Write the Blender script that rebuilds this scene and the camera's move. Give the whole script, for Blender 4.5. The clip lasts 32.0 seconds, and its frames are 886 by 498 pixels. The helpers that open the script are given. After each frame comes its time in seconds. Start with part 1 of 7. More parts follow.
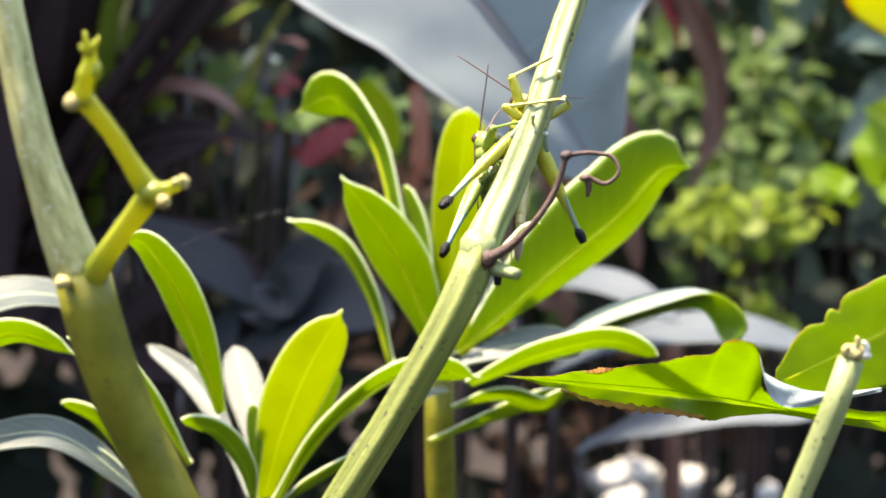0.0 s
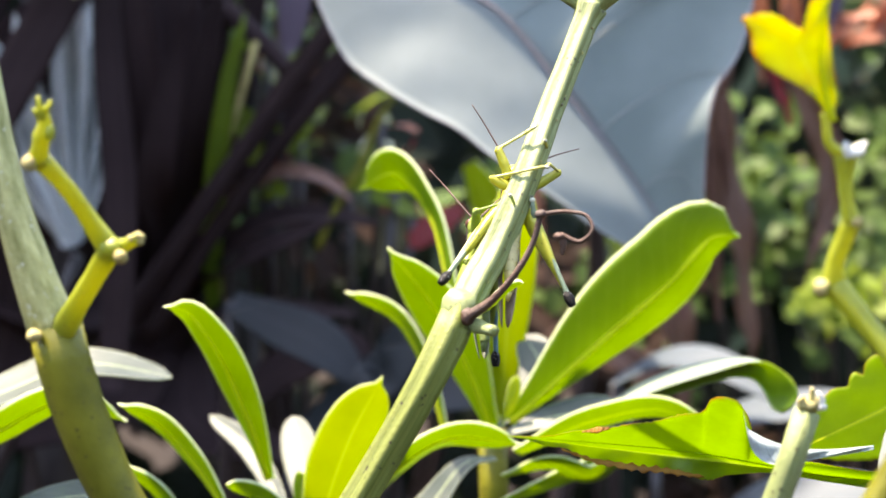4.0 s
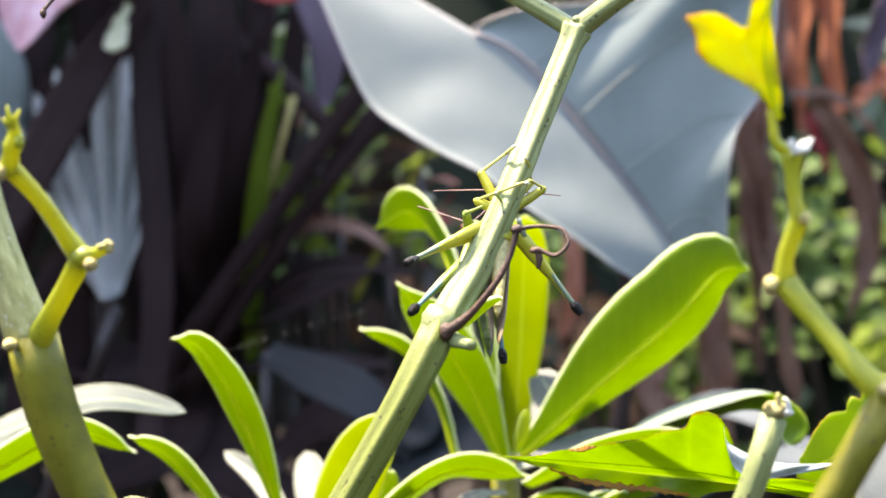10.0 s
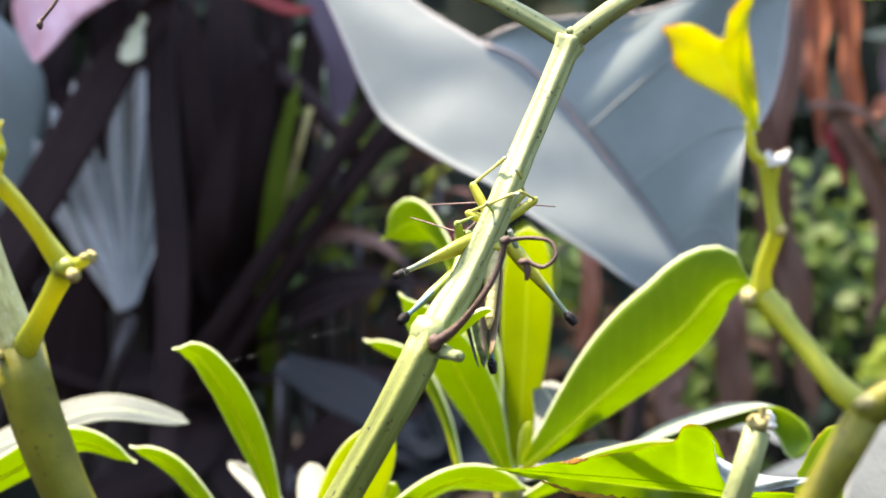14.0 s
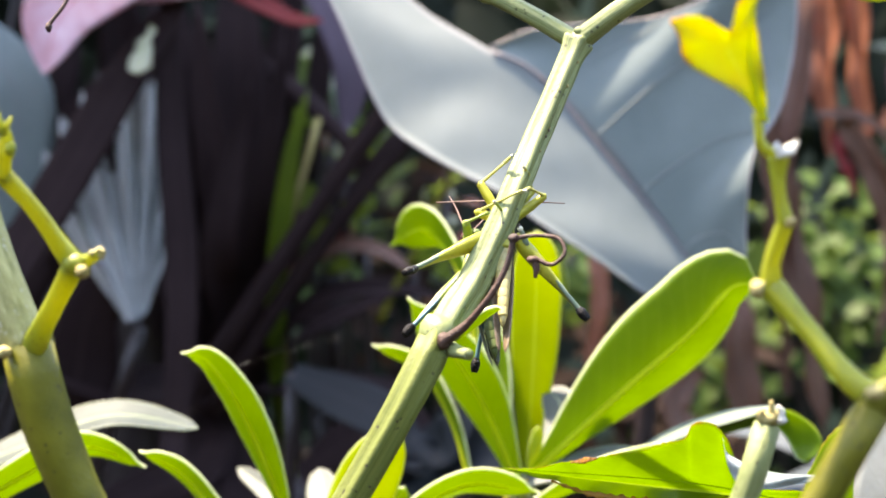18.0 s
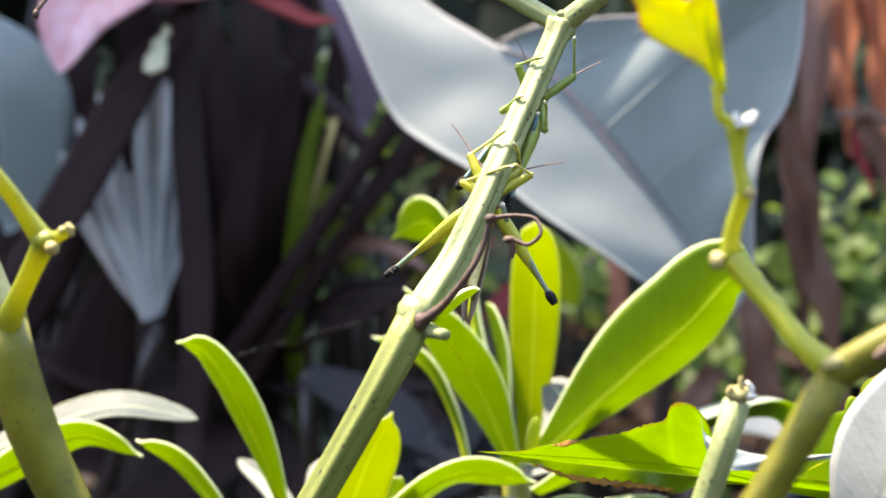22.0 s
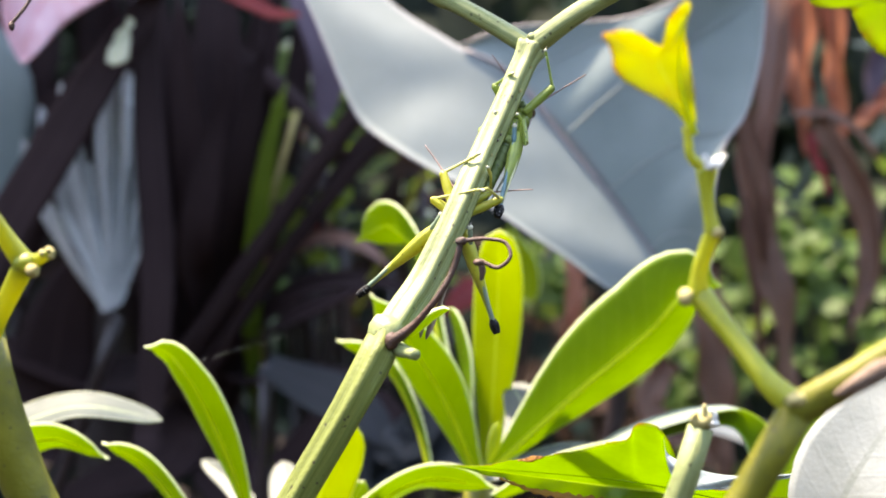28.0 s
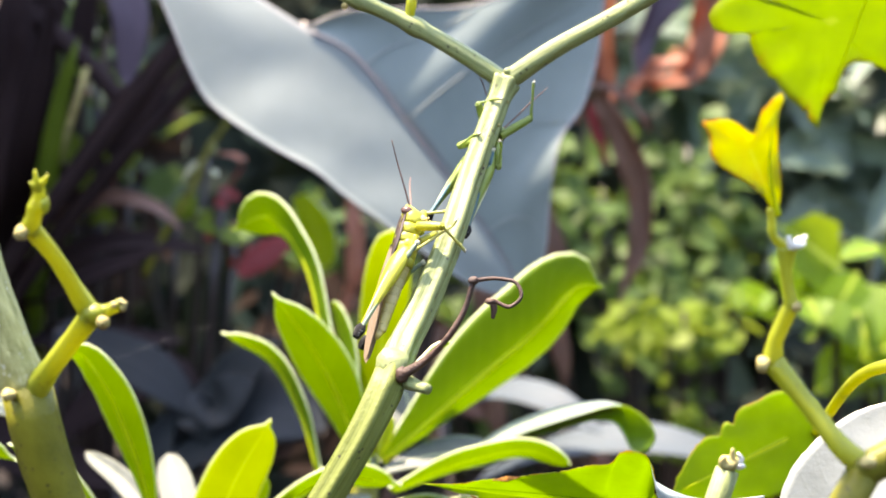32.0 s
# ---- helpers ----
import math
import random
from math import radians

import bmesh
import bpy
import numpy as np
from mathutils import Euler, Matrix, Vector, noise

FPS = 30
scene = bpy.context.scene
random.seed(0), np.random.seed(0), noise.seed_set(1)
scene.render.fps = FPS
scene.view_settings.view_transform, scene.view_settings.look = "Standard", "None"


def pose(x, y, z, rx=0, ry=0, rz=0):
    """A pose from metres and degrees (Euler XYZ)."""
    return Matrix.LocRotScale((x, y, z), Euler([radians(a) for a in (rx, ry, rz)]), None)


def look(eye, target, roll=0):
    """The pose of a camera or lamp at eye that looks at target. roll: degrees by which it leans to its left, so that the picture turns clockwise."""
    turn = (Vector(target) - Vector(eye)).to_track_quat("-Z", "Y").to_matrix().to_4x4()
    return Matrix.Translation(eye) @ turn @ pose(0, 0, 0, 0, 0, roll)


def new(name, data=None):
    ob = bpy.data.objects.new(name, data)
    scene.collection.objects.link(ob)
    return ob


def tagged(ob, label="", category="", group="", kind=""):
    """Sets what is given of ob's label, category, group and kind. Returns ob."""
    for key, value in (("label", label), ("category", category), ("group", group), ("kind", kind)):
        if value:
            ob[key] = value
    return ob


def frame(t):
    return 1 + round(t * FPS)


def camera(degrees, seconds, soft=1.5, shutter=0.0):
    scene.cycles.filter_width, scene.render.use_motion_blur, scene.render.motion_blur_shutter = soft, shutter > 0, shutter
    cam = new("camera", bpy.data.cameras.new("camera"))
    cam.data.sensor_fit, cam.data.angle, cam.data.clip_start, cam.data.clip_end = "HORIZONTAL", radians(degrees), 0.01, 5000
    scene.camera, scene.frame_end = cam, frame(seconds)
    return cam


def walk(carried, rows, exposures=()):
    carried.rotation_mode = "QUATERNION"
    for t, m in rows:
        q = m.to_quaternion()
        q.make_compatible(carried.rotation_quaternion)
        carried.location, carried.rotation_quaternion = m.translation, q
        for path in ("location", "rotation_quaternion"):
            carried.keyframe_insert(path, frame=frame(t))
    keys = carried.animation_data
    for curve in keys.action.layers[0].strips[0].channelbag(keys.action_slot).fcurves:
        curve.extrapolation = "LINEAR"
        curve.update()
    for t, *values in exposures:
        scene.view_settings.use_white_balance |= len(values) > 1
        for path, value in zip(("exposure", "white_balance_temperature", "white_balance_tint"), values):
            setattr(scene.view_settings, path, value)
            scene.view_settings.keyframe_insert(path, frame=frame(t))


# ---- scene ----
cam = camera(29, 32.0, soft=1.7)
# A close-up lens: only the vine stem lies in the plane of focus.
cam.data.dof.use_dof = True
cam.data.dof.focus_distance = 0.355
cam.data.dof.aperture_fstop = 19.0

# seconds, place, Euler turn of the hand-held camera
PATH = [
    (0, -0.05023, 0.01754, 0.61241, 85.008, -1.108, -7.748),
    (0.5, -0.04298, 0.01177, 0.61385, 86.449, -0.996, -5.945),
    (1, -0.03965, 0.00789, 0.61513, 86.841, -0.947, -5.086),
    (1.5, -0.03586, 0.00744, 0.61540, 87.060, -0.786, -4.450),
    (2, -0.03277, 0.00680, 0.61410, 87.235, -0.749, -3.937),
    (2.5, -0.02840, 0.00638, 0.61211, 87.465, -0.743, -3.409),
    (4.5, -0.01114, 0.00513, 0.60587, 88.334, -0.256, -1.623),
    (5, -0.00771, 0.00453, 0.60509, 88.745, -0.264, -1.198),
    (5.5, -0.00426, 0.00366, 0.60481, 89.048, -0.219, -0.763),
    (6, -0.00148, 0.00187, 0.60393, 89.196, -0.231, -0.441),
    (6.5, 0.00010, -0.00039, 0.60376, 89.260, -0.282, -0.304),
    (7, 0.00133, 0.00047, 0.60351, 89.327, -0.219, -0.194),
    (7.5, 0.00126, -0.00060, 0.60309, 89.517, -0.265, -0.146),
    (8, 0.00092, -0.00042, 0.60234, 89.577, -0.234, -0.079),
    (8.5, -0.00040, -0.00011, 0.60149, 89.768, -0.167, -0.109),
    (9, 0.00002, -0.00001, 0.59999, 89.987, -0.000, 0.012),
    (9.5, 0.00071, 0.00142, 0.59768, 90.249, 0.247, 0.099),
    (10, 0.00176, 0.00142, 0.59698, 90.319, 0.028, 0.160),
    (10.5, 0.00219, 0.00033, 0.59791, 90.329, -0.079, 0.201),
    (11, -0.00121, 0.00027, 0.59866, 90.343, 0.210, 0.216),
    (11.5, 0.00033, -0.00018, 0.59814, 90.436, 0.170, 0.584),
    (12, 0.00223, 0.00005, 0.59778, 90.480, 0.029, 0.839),
    (12.5, 0.00431, 0.00373, 0.59703, 90.538, -0.008, 0.967),
    (13, 0.00503, 0.00321, 0.59718, 90.577, -0.059, 0.918),
    (13.5, 0.00732, 0.00171, 0.59714, 90.640, -0.231, 1.043),
    (14, 0.00950, 0.00171, 0.59698, 90.702, -0.132, 1.127),
    (14.5, 0.01079, 0.00194, 0.59688, 90.773, -0.127, 1.142),
    (16.5, 0.01057, 0.00224, 0.59395, 91.248, 0.118, 1.240),
    (17, 0.00991, 0.00275, 0.59305, 91.323, 0.162, 1.280),
    (17.5, 0.00953, 0.00220, 0.59375, 91.240, 0.171, 1.349),
    (18, 0.00954, 0.00177, 0.59354, 91.237, 0.056, 1.426),
    (18.5, 0.01069, 0.00110, 0.59381, 91.195, -0.086, 1.573),
    (19, 0.01188, 0.00101, 0.59367, 91.192, -0.166, 1.695),
    (19.5, 0.01324, 0.00095, 0.59354, 91.189, -0.226, 1.801),
    (20, 0.01468, 0.00047, 0.59265, 91.243, -0.208, 1.900),
    (20.5, 0.01604, -0.00013, 0.59230, 91.278, -0.285, 2.028),
    (21, 0.01929, 0.00094, 0.59050, 91.412, -0.204, 2.378),
    (21.5, 0.02081, 0.00149, 0.58923, 91.475, 0.010, 2.572),
    (22, 0.02075, 0.00217, 0.58805, 91.544, 0.113, 2.618),
    (22.5, 0.02259, 0.00338, 0.58583, 91.770, 0.056, 2.860),
    (23, 0.02343, 0.00483, 0.58461, 91.859, 0.050, 2.957),
    (23.5, 0.02464, 0.00587, 0.58404, 91.908, 0.016, 3.018),
    (24, 0.02592, 0.00530, 0.58454, 91.858, -0.220, 3.003),
    (24.5, 0.02537, 0.00449, 0.58568, 91.675, -0.234, 2.802),
    (25, 0.02467, 0.00301, 0.58733, 91.526, -0.283, 2.594),
    (25.5, 0.02387, 0.00131, 0.58971, 91.281, -0.299, 2.368),
    (27.5, 0.02021, -0.00449, 0.59554, 90.868, -0.638, 1.404),
    (28, 0.01758, -0.00469, 0.59590, 90.889, -0.613, 1.054),
    (28.5, 0.01408, -0.00559, 0.59741, 90.829, -0.736, 0.631),
    (29, 0.00707, -0.00773, 0.60057, 90.739, -1.060, -0.199),
    (29.5, 0.00680, -0.01081, 0.60320, 90.748, -1.109, -0.891),
    (30, -0.00737, -0.01345, 0.61005, 90.160, -1.649, -2.889),
    (30.5, -0.02644, -0.01591, 0.61541, 89.738, -1.928, -5.094),
    (31, -0.03351, -0.01440, 0.61632, 89.406, -1.827, -6.468),
    (31.5, -0.03993, -0.01368, 0.61675, 88.960, -1.830, -7.820),
    (32, -0.04951, -0.01197, 0.61701, 88.632, -1.705, -9.671),
]
walk(cam, [(t, pose(*p)) for t, *p in PATH], exposures=[(t, e, 8100, 18) for t, e in ((0.0, 2.90), (2.0, 2.99), (5.0, 3.03), (12.0, 3.04), (14.0, 2.98), (25.0, 2.96), (28.0, 2.97), (31.0, 3.04), (32.0, 3.02))])

# ---- daylight ----
SUN = Vector((-0.30, 0.07, 0.94)).normalized()  # towards the sun: high, from one side
world = bpy.data.worlds.new("garden_sky")
scene.world = world
world.use_nodes = True
wn = world.node_tree.nodes
sky = wn.new("ShaderNodeTexSky")
sky.sky_type = "NISHITA"
sky.sun_disc = False
sky.sun_elevation = math.asin(SUN.z)
sky.sun_rotation = math.atan2(SUN.x, SUN.y)
wn["Background"].inputs["Strength"].default_value = 0.15
world.node_tree.links.new(sky.outputs["Color"], wn["Background"].inputs["Color"])
sun = new("sun", bpy.data.lights.new("sun", "SUN"))
sun.data.energy = 2.85
sun.data.angle = radians(1.5)
sun.data.color = (1.0, 0.95, 0.86)
sun.matrix_world = look(SUN * 10, (0, 0, 0))

# ---- materials ----


class Nodes:
    """A small helper to write a node material."""

    def __init__(self, name):
        self.mat = bpy.data.materials.new(name)
        self.mat.use_nodes = True
        self.tree = self.mat.node_tree
        self.bsdf = self.tree.nodes["Principled BSDF"]
        self.out = self.tree.nodes["Material Output"]

    def add(self, kind, **values):
        node = self.tree.nodes.new(kind)
        for key, value in values.items():
            node.inputs[key.replace("_", " ")].default_value = value
        return node

    def link(self, a, b):
        self.tree.links.new(a, b)

    def noise(self, scale, detail=4.0, rough=0.6, vector=None):
        node = self.add("ShaderNodeTexNoise", Scale=scale, Detail=detail, Roughness=rough)
        if vector is None:
            vector = self.add("ShaderNodeTexCoord").outputs["Object"]
        self.link(vector, node.inputs["Vector"])
        return node.outputs["Fac"]

    def ramp(self, fac, *stops):
        node = self.add("ShaderNodeValToRGB")
        el = node.color_ramp.elements
        while len(el) < len(stops):
            el.new(0.5)
        for e, (place, colour) in zip(el, stops):
            e.position, e.color = place, (*colour, 1)
        self.link(fac, node.inputs["Fac"])
        return node.outputs["Color"]

    def mix(self, fac, a, b, blend="MIX"):
        node = self.add("ShaderNodeMix")
        node.data_type, node.blend_type = "RGBA", blend
        for value, slot in ((fac, node.inputs[0]), (a, node.inputs[6]), (b, node.inputs[7])):
            if isinstance(value, bpy.types.NodeSocket):
                self.link(value, slot)
            else:
                slot.default_value = value if isinstance(value, float) else (*value, 1)
        return node.outputs[2]

    def calc(self, op, a, b=0.0, c=0.0):
        node = self.add("ShaderNodeMath")
        node.operation = op
        for value, slot in zip((a, b, c), node.inputs):
            if isinstance(value, bpy.types.NodeSocket):
                self.link(value, slot)
            else:
                slot.default_value = value
        return node.outputs[0]

    def bump(self, height, strength=0.3, distance=0.001):
        node = self.add("ShaderNodeBump", Strength=strength, Distance=distance)
        self.link(height, node.inputs["Height"])
        self.link(node.outputs[0], self.bsdf.inputs["Normal"])
        return node

    def base(self, colour, roughness=0.5, **more):
        if isinstance(colour, bpy.types.NodeSocket):
            self.link(colour, self.bsdf.inputs["Base Color"])
        else:
            self.bsdf.inputs["Base Color"].default_value = (*colour, 1)
        self.bsdf.inputs["Roughness"].default_value = roughness
        for key, value in more.items():
            self.bsdf.inputs[key.replace("_", " ")].default_value = value

    def along(self):
        """Across (-1 to 1) and along (0 to 1) a blade, from its own unwrapping."""
        sep = self.add("ShaderNodeSeparateXYZ")
        self.link(self.add("ShaderNodeUVMap").outputs[0], sep.inputs[0])
        across = self.calc("MULTIPLY_ADD", sep.outputs["X"], 2.0, -1.0)
        return self.calc("ABSOLUTE", across), sep.outputs["Y"]


def leaf_material(name, dark, light, through_colour, share=0.45, roughness=0.33, veins=16.0, vein_share=0.35,
                  rib=(0.45, 0.55, 0.12), blotch=None, scale=60.0, coat=0.0, bump=0.25, rim_light=0.0, sheen=0.5, edge_power=16.0, speck=0.015):
    n = Nodes(name)
    across, along = n.along()
    grain = n.noise(scale * 8, 3)
    patch = n.noise(scale, 5)
    colour = n.ramp(patch, (0.3, dark), (0.72, light))
    # side veins run from the rib out and forward
    wave = n.calc("SINE", n.calc("MULTIPLY", n.calc("SUBTRACT", along, n.calc("MULTIPLY", across, 0.16)), veins * 6.283))
    vein = n.calc("POWER", n.calc("MULTIPLY_ADD", wave, 0.5, 0.5), 14.0)
    vein = n.calc("MULTIPLY", vein, vein_share)
    colour = n.mix(vein, colour, rib)
    # a rib that narrows to the tip, with soft flanks
    ribwidth = n.calc("MULTIPLY_ADD", along, -0.055, 0.085)
    ribmask = n.calc("MULTIPLY", n.calc("SUBTRACT", 1.0, n.calc("DIVIDE", across, ribwidth)), 3.0)
    ribmask = n.calc("MINIMUM", n.calc("MAXIMUM", ribmask, 0.0), 1.0)
    colour = n.mix(n.calc("MULTIPLY", ribmask, 0.8), colour, rib)
    if blotch:
        spots = n.ramp(n.noise(scale * 0.9, 6, 0.7), (0.50, (0, 0, 0)), (0.60, (1, 1, 1)))
        edge = n.calc("POWER", across, edge_power)
        rust = n.calc("MULTIPLY", n.calc("MULTIPLY_ADD", edge, 1.5, speck), n.calc("MULTIPLY_ADD", spots, 0.75, 0.25))
        rust = n.calc("MINIMUM", rust, 1.0)
        colour = n.mix(rust, colour, blotch)
        through_colour = n.mix(rust, through_colour, tuple(c * 1.4 for c in blotch))
    # rim light along the leaf edge, painted as a near-white line
    if rim_light:
        colour = n.mix(n.calc("MULTIPLY", n.calc("POWER", across, 40.0), rim_light), colour, (0.72, 0.78, 0.55))
    n.base(colour, roughness, Specular_IOR_Level=sheen, Coat_Weight=coat, Coat_Roughness=0.12)
    height = n.calc("ADD", n.calc("MULTIPLY", grain, 0.35), n.calc("MULTIPLY", vein, 1.2))
    n.bump(height, bump, 0.0006)
    trans = n.add("ShaderNodeBsdfTranslucent")
    glow = n.mix(n.calc("MULTIPLY_ADD", patch, -0.35, 0.25), through_colour, (0.05, 0.12, 0.0))
    glow = n.mix(n.calc("MULTIPLY", vein, 0.5), glow, rib)
    glow = n.mix(n.calc("MULTIPLY", ribmask, 0.6), glow, tuple(min(c * 1.6 + 0.1, 0.95) for c in rib))
    # the same painted rim light in the light that shines through
    if rim_light:
        rim = n.calc("MULTIPLY", n.calc("POWER", across, 40.0), rim_light)
        glow = n.mix(rim, glow, (0.92, 0.96, 0.72))
    n.link(glow, trans.inputs["Color"])
    both = n.add("ShaderNodeMixShader", Fac=share)
    n.link(n.bsdf.outputs[0], both.inputs[1])
    n.link(trans.outputs[0], both.inputs[2])
    n.link(both.outputs[0], n.out.inputs["Surface"])
    return n.mat


def skin_material(name, dark, light, roughness=0.4, scale=250.0, spots=None, streak=False, bump=0.3, share=0.0, through_colour=(0.4, 0.5, 0.05), sheen=0.5, streaks=(34.0, 9.0)):
    n = Nodes(name)
    coord = n.add("ShaderNodeTexCoord").outputs["Object"]
    if streak:
        across, along = n.along()
        comb = n.add("ShaderNodeCombineXYZ")
        n.link(n.calc("MULTIPLY", across, streaks[0]), comb.inputs[0])
        n.link(n.calc("MULTIPLY", along, streaks[1]), comb.inputs[1])
        patch = n.noise(1.0, 6, 0.65, comb.outputs[0])
    else:
        patch = n.noise(scale * 0.25, 5, vector=coord)
    fine = n.noise(scale * 4, 4, vector=coord)
    colour = n.ramp(patch, (0.3, dark), (0.7, light))
    colour = n.mix(n.calc("MULTIPLY", fine, 0.25), colour, tuple(0.5 * c for c in dark))
    if spots:
        v = n.add("ShaderNodeTexVoronoi", Scale=scale * 2.2)
        n.link(coord, v.inputs["Vector"])
        dot = n.ramp(v.outputs["Distance"], (0.18, (1, 1, 1)), (0.27, (0, 0, 0)))
        gate = n.ramp(n.noise(scale * 0.9, 4, vector=coord), (0.5, (0, 0, 0)), (0.56, (1, 1, 1)))
        colour = n.mix(n.calc("MULTIPLY", n.calc("MULTIPLY", dot, gate), 0.9), colour, spots)
    n.base(colour, roughness, Specular_IOR_Level=sheen)
    n.bump(n.calc("ADD", fine, n.calc("MULTIPLY", patch, 0.8)), bump, 0.0004)
    if share:
        trans = n.add("ShaderNodeBsdfTranslucent", Color=(*through_colour, 1))
        both = n.add("ShaderNodeMixShader", Fac=share)
        n.link(n.bsdf.outputs[0], both.inputs[1])
        n.link(trans.outputs[0], both.inputs[2])
        n.link(both.outputs[0], n.out.inputs["Surface"])
    return n.mat


LEAF = leaf_material("fleshy_leaf", (0.06, 0.135, 0.008), (0.11, 0.195, 0.012), (0.42, 0.58, 0.02), 0.5, 0.35, 15, 0.10, rib=(0.42, 0.50, 0.07), rim_light=0.9, sheen=0.22)
LEAF_YOUNG = leaf_material("young_leaf", (0.145, 0.215, 0.012), (0.215, 0.27, 0.015), (0.60, 0.70, 0.03), 0.55, 0.32, 15, 0.08, rib=(0.35, 0.42, 0.05), rim_light=0.6)
LEAF_OLD = leaf_material("vine_leaf", (0.10, 0.17, 0.010), (0.18, 0.25, 0.02), (0.46, 0.64, 0.03), 0.55, 0.4, 11, 0.05, rib=(0.3, 0.36, 0.05), blotch=(0.36, 0.22, 0.02), scale=150, edge_power=40.0, speck=0.01)
LEAF_YELLOW = leaf_material("yellowing_leaf", (0.28, 0.31, 0.015), (0.42, 0.43, 0.03), (0.82, 0.87, 0.05), 0.57, 0.4, 0.0, 0.0, rib=(0.4, 0.44, 0.05), blotch=(0.50, 0.20, 0.02), scale=200, edge_power=30.0, speck=0.16)
LEAF_PALE = leaf_material("pale_leaf", (0.19, 0.21, 0.19), (0.28, 0.30, 0.275), (0.4, 0.5, 0.2), 0.1, 0.42, 10, 0.08, rib=(0.17, 0.19, 0.16), scale=140, coat=0.25, bump=0.35)
# Copy of the glaucous leaf with a neutral sheen put into its colour.
LEAF_BLUE_SHEEN = leaf_material("glaucous_leaf_sheen", (0.132, 0.162, 0.158), (0.178, 0.212, 0.206), (0.1, 0.12, 0.1), 0.05, 0.58, 7, 0.05, rib=(0.2, 0.21, 0.21), scale=26, sheen=0.25, bump=0.15)
LEAF_BLUE = leaf_material("glaucous_leaf", (0.128, 0.168, 0.163), (0.175, 0.220, 0.214), (0.08, 0.12, 0.1), 0.05, 0.58, 7, 0.05, rib=(0.15, 0.175, 0.175), scale=26, sheen=0.25, bump=0.15)
# Lit copy of the slate-blue leaf: the light on it is in the colour.
LEAF_SLATE_LIT = leaf_material("slate_leaf_lit", (0.033, 0.047, 0.056), (0.062, 0.082, 0.095), (0.06, 0.09, 0.08), 0.05, 0.6, 7, 0.06, rib=(0.07, 0.084, 0.09), scale=9, sheen=0.3)
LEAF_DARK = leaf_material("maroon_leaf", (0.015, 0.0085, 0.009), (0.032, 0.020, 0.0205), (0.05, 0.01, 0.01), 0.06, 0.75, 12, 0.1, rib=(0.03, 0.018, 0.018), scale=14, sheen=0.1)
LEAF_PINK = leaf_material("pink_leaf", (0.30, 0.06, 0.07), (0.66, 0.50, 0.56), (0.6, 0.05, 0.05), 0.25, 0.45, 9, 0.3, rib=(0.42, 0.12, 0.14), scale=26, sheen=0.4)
LEAF_RED = leaf_material("red_leaf", (0.15, 0.012, 0.014), (0.24, 0.022, 0.022), (0.36, 0.018, 0.018), 0.35, 0.5, 10, 0.2, rib=(0.2, 0.03, 0.03), scale=30, sheen=0.3)
LEAF_BROWN = leaf_material("dry_leaf", (0.09, 0.045, 0.03), (0.20, 0.10, 0.06), (0.35, 0.12, 0.05), 0.3, 0.6, 18, 0.3, rib=(0.12, 0.07, 0.05), scale=25)
LEAF_BUSH = leaf_material("bush_leaf", (0.032, 0.065, 0.018), (0.080, 0.130, 0.038), (0.18, 0.27, 0.035), 0.32, 0.5, 8, 0.2, rib=(0.06, 0.1, 0.03), scale=30, sheen=0.1)
LEAF_GREY = leaf_material("grey_leaf", (0.24, 0.27, 0.27), (0.62, 0.66, 0.65), (0.25, 0.3, 0.25), 0.2, 0.4, 3, 0.1, rib=(0.2, 0.22, 0.22), scale=20)
LEAF_RUST = leaf_material("rust_leaf", (0.24, 0.085, 0.05), (0.40, 0.17, 0.10), (0.62, 0.20, 0.09), 0.35, 0.5, 14, 0.2, rib=(0.2, 0.1, 0.06), scale=22, sheen=0.3)
# Darkened take on the mud leaf: the shade low down is in the colour.
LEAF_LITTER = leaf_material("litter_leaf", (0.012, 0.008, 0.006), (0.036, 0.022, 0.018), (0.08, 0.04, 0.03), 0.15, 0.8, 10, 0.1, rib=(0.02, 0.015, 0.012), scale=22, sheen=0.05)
LEAF_MUD = leaf_material("mud_leaf", (0.10, 0.048, 0.034), (0.20, 0.105, 0.075), (0.30, 0.12, 0.09), 0.25, 0.45, 14, 0.2, rib=(0.08, 0.05, 0.045), scale=22, sheen=0.35)
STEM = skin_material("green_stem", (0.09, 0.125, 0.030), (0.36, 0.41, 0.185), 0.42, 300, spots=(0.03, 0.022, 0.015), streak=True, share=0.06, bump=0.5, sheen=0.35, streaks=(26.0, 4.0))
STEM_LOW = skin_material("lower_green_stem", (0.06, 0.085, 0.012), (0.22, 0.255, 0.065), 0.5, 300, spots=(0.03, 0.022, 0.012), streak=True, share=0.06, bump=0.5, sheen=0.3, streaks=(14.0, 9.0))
STEM_OLD = skin_material("old_green_stem", (0.065, 0.069, 0.005), (0.195, 0.188, 0.018), 0.42, 300, spots=(0.05, 0.045, 0.012), bump=0.4, sheen=0.22)
STEM_BARK = skin_material("barky_stem", (0.14, 0.15, 0.028), (0.57, 0.56, 0.25), 0.5, 300, streak=True, bump=0.8, sheen=0.4, streaks=(5.0, 7.0), spots=(0.45, 0.45, 0.33))
TWIG = skin_material("yellow_twig", (0.18, 0.225, 0.016), (0.34, 0.38, 0.04), 0.4, 350, share=0.32, through_colour=(0.85, 0.85, 0.05), spots=(0.12, 0.10, 0.02))
KNOB = skin_material("pale_knob", (0.28, 0.22, 0.06), (0.50, 0.44, 0.17), 0.6, 900, bump=0.8)
TENDRIL = skin_material("dry_tendril", (0.022, 0.010, 0.006), (0.10, 0.046, 0.026), 0.6, 500, bump=0.8)
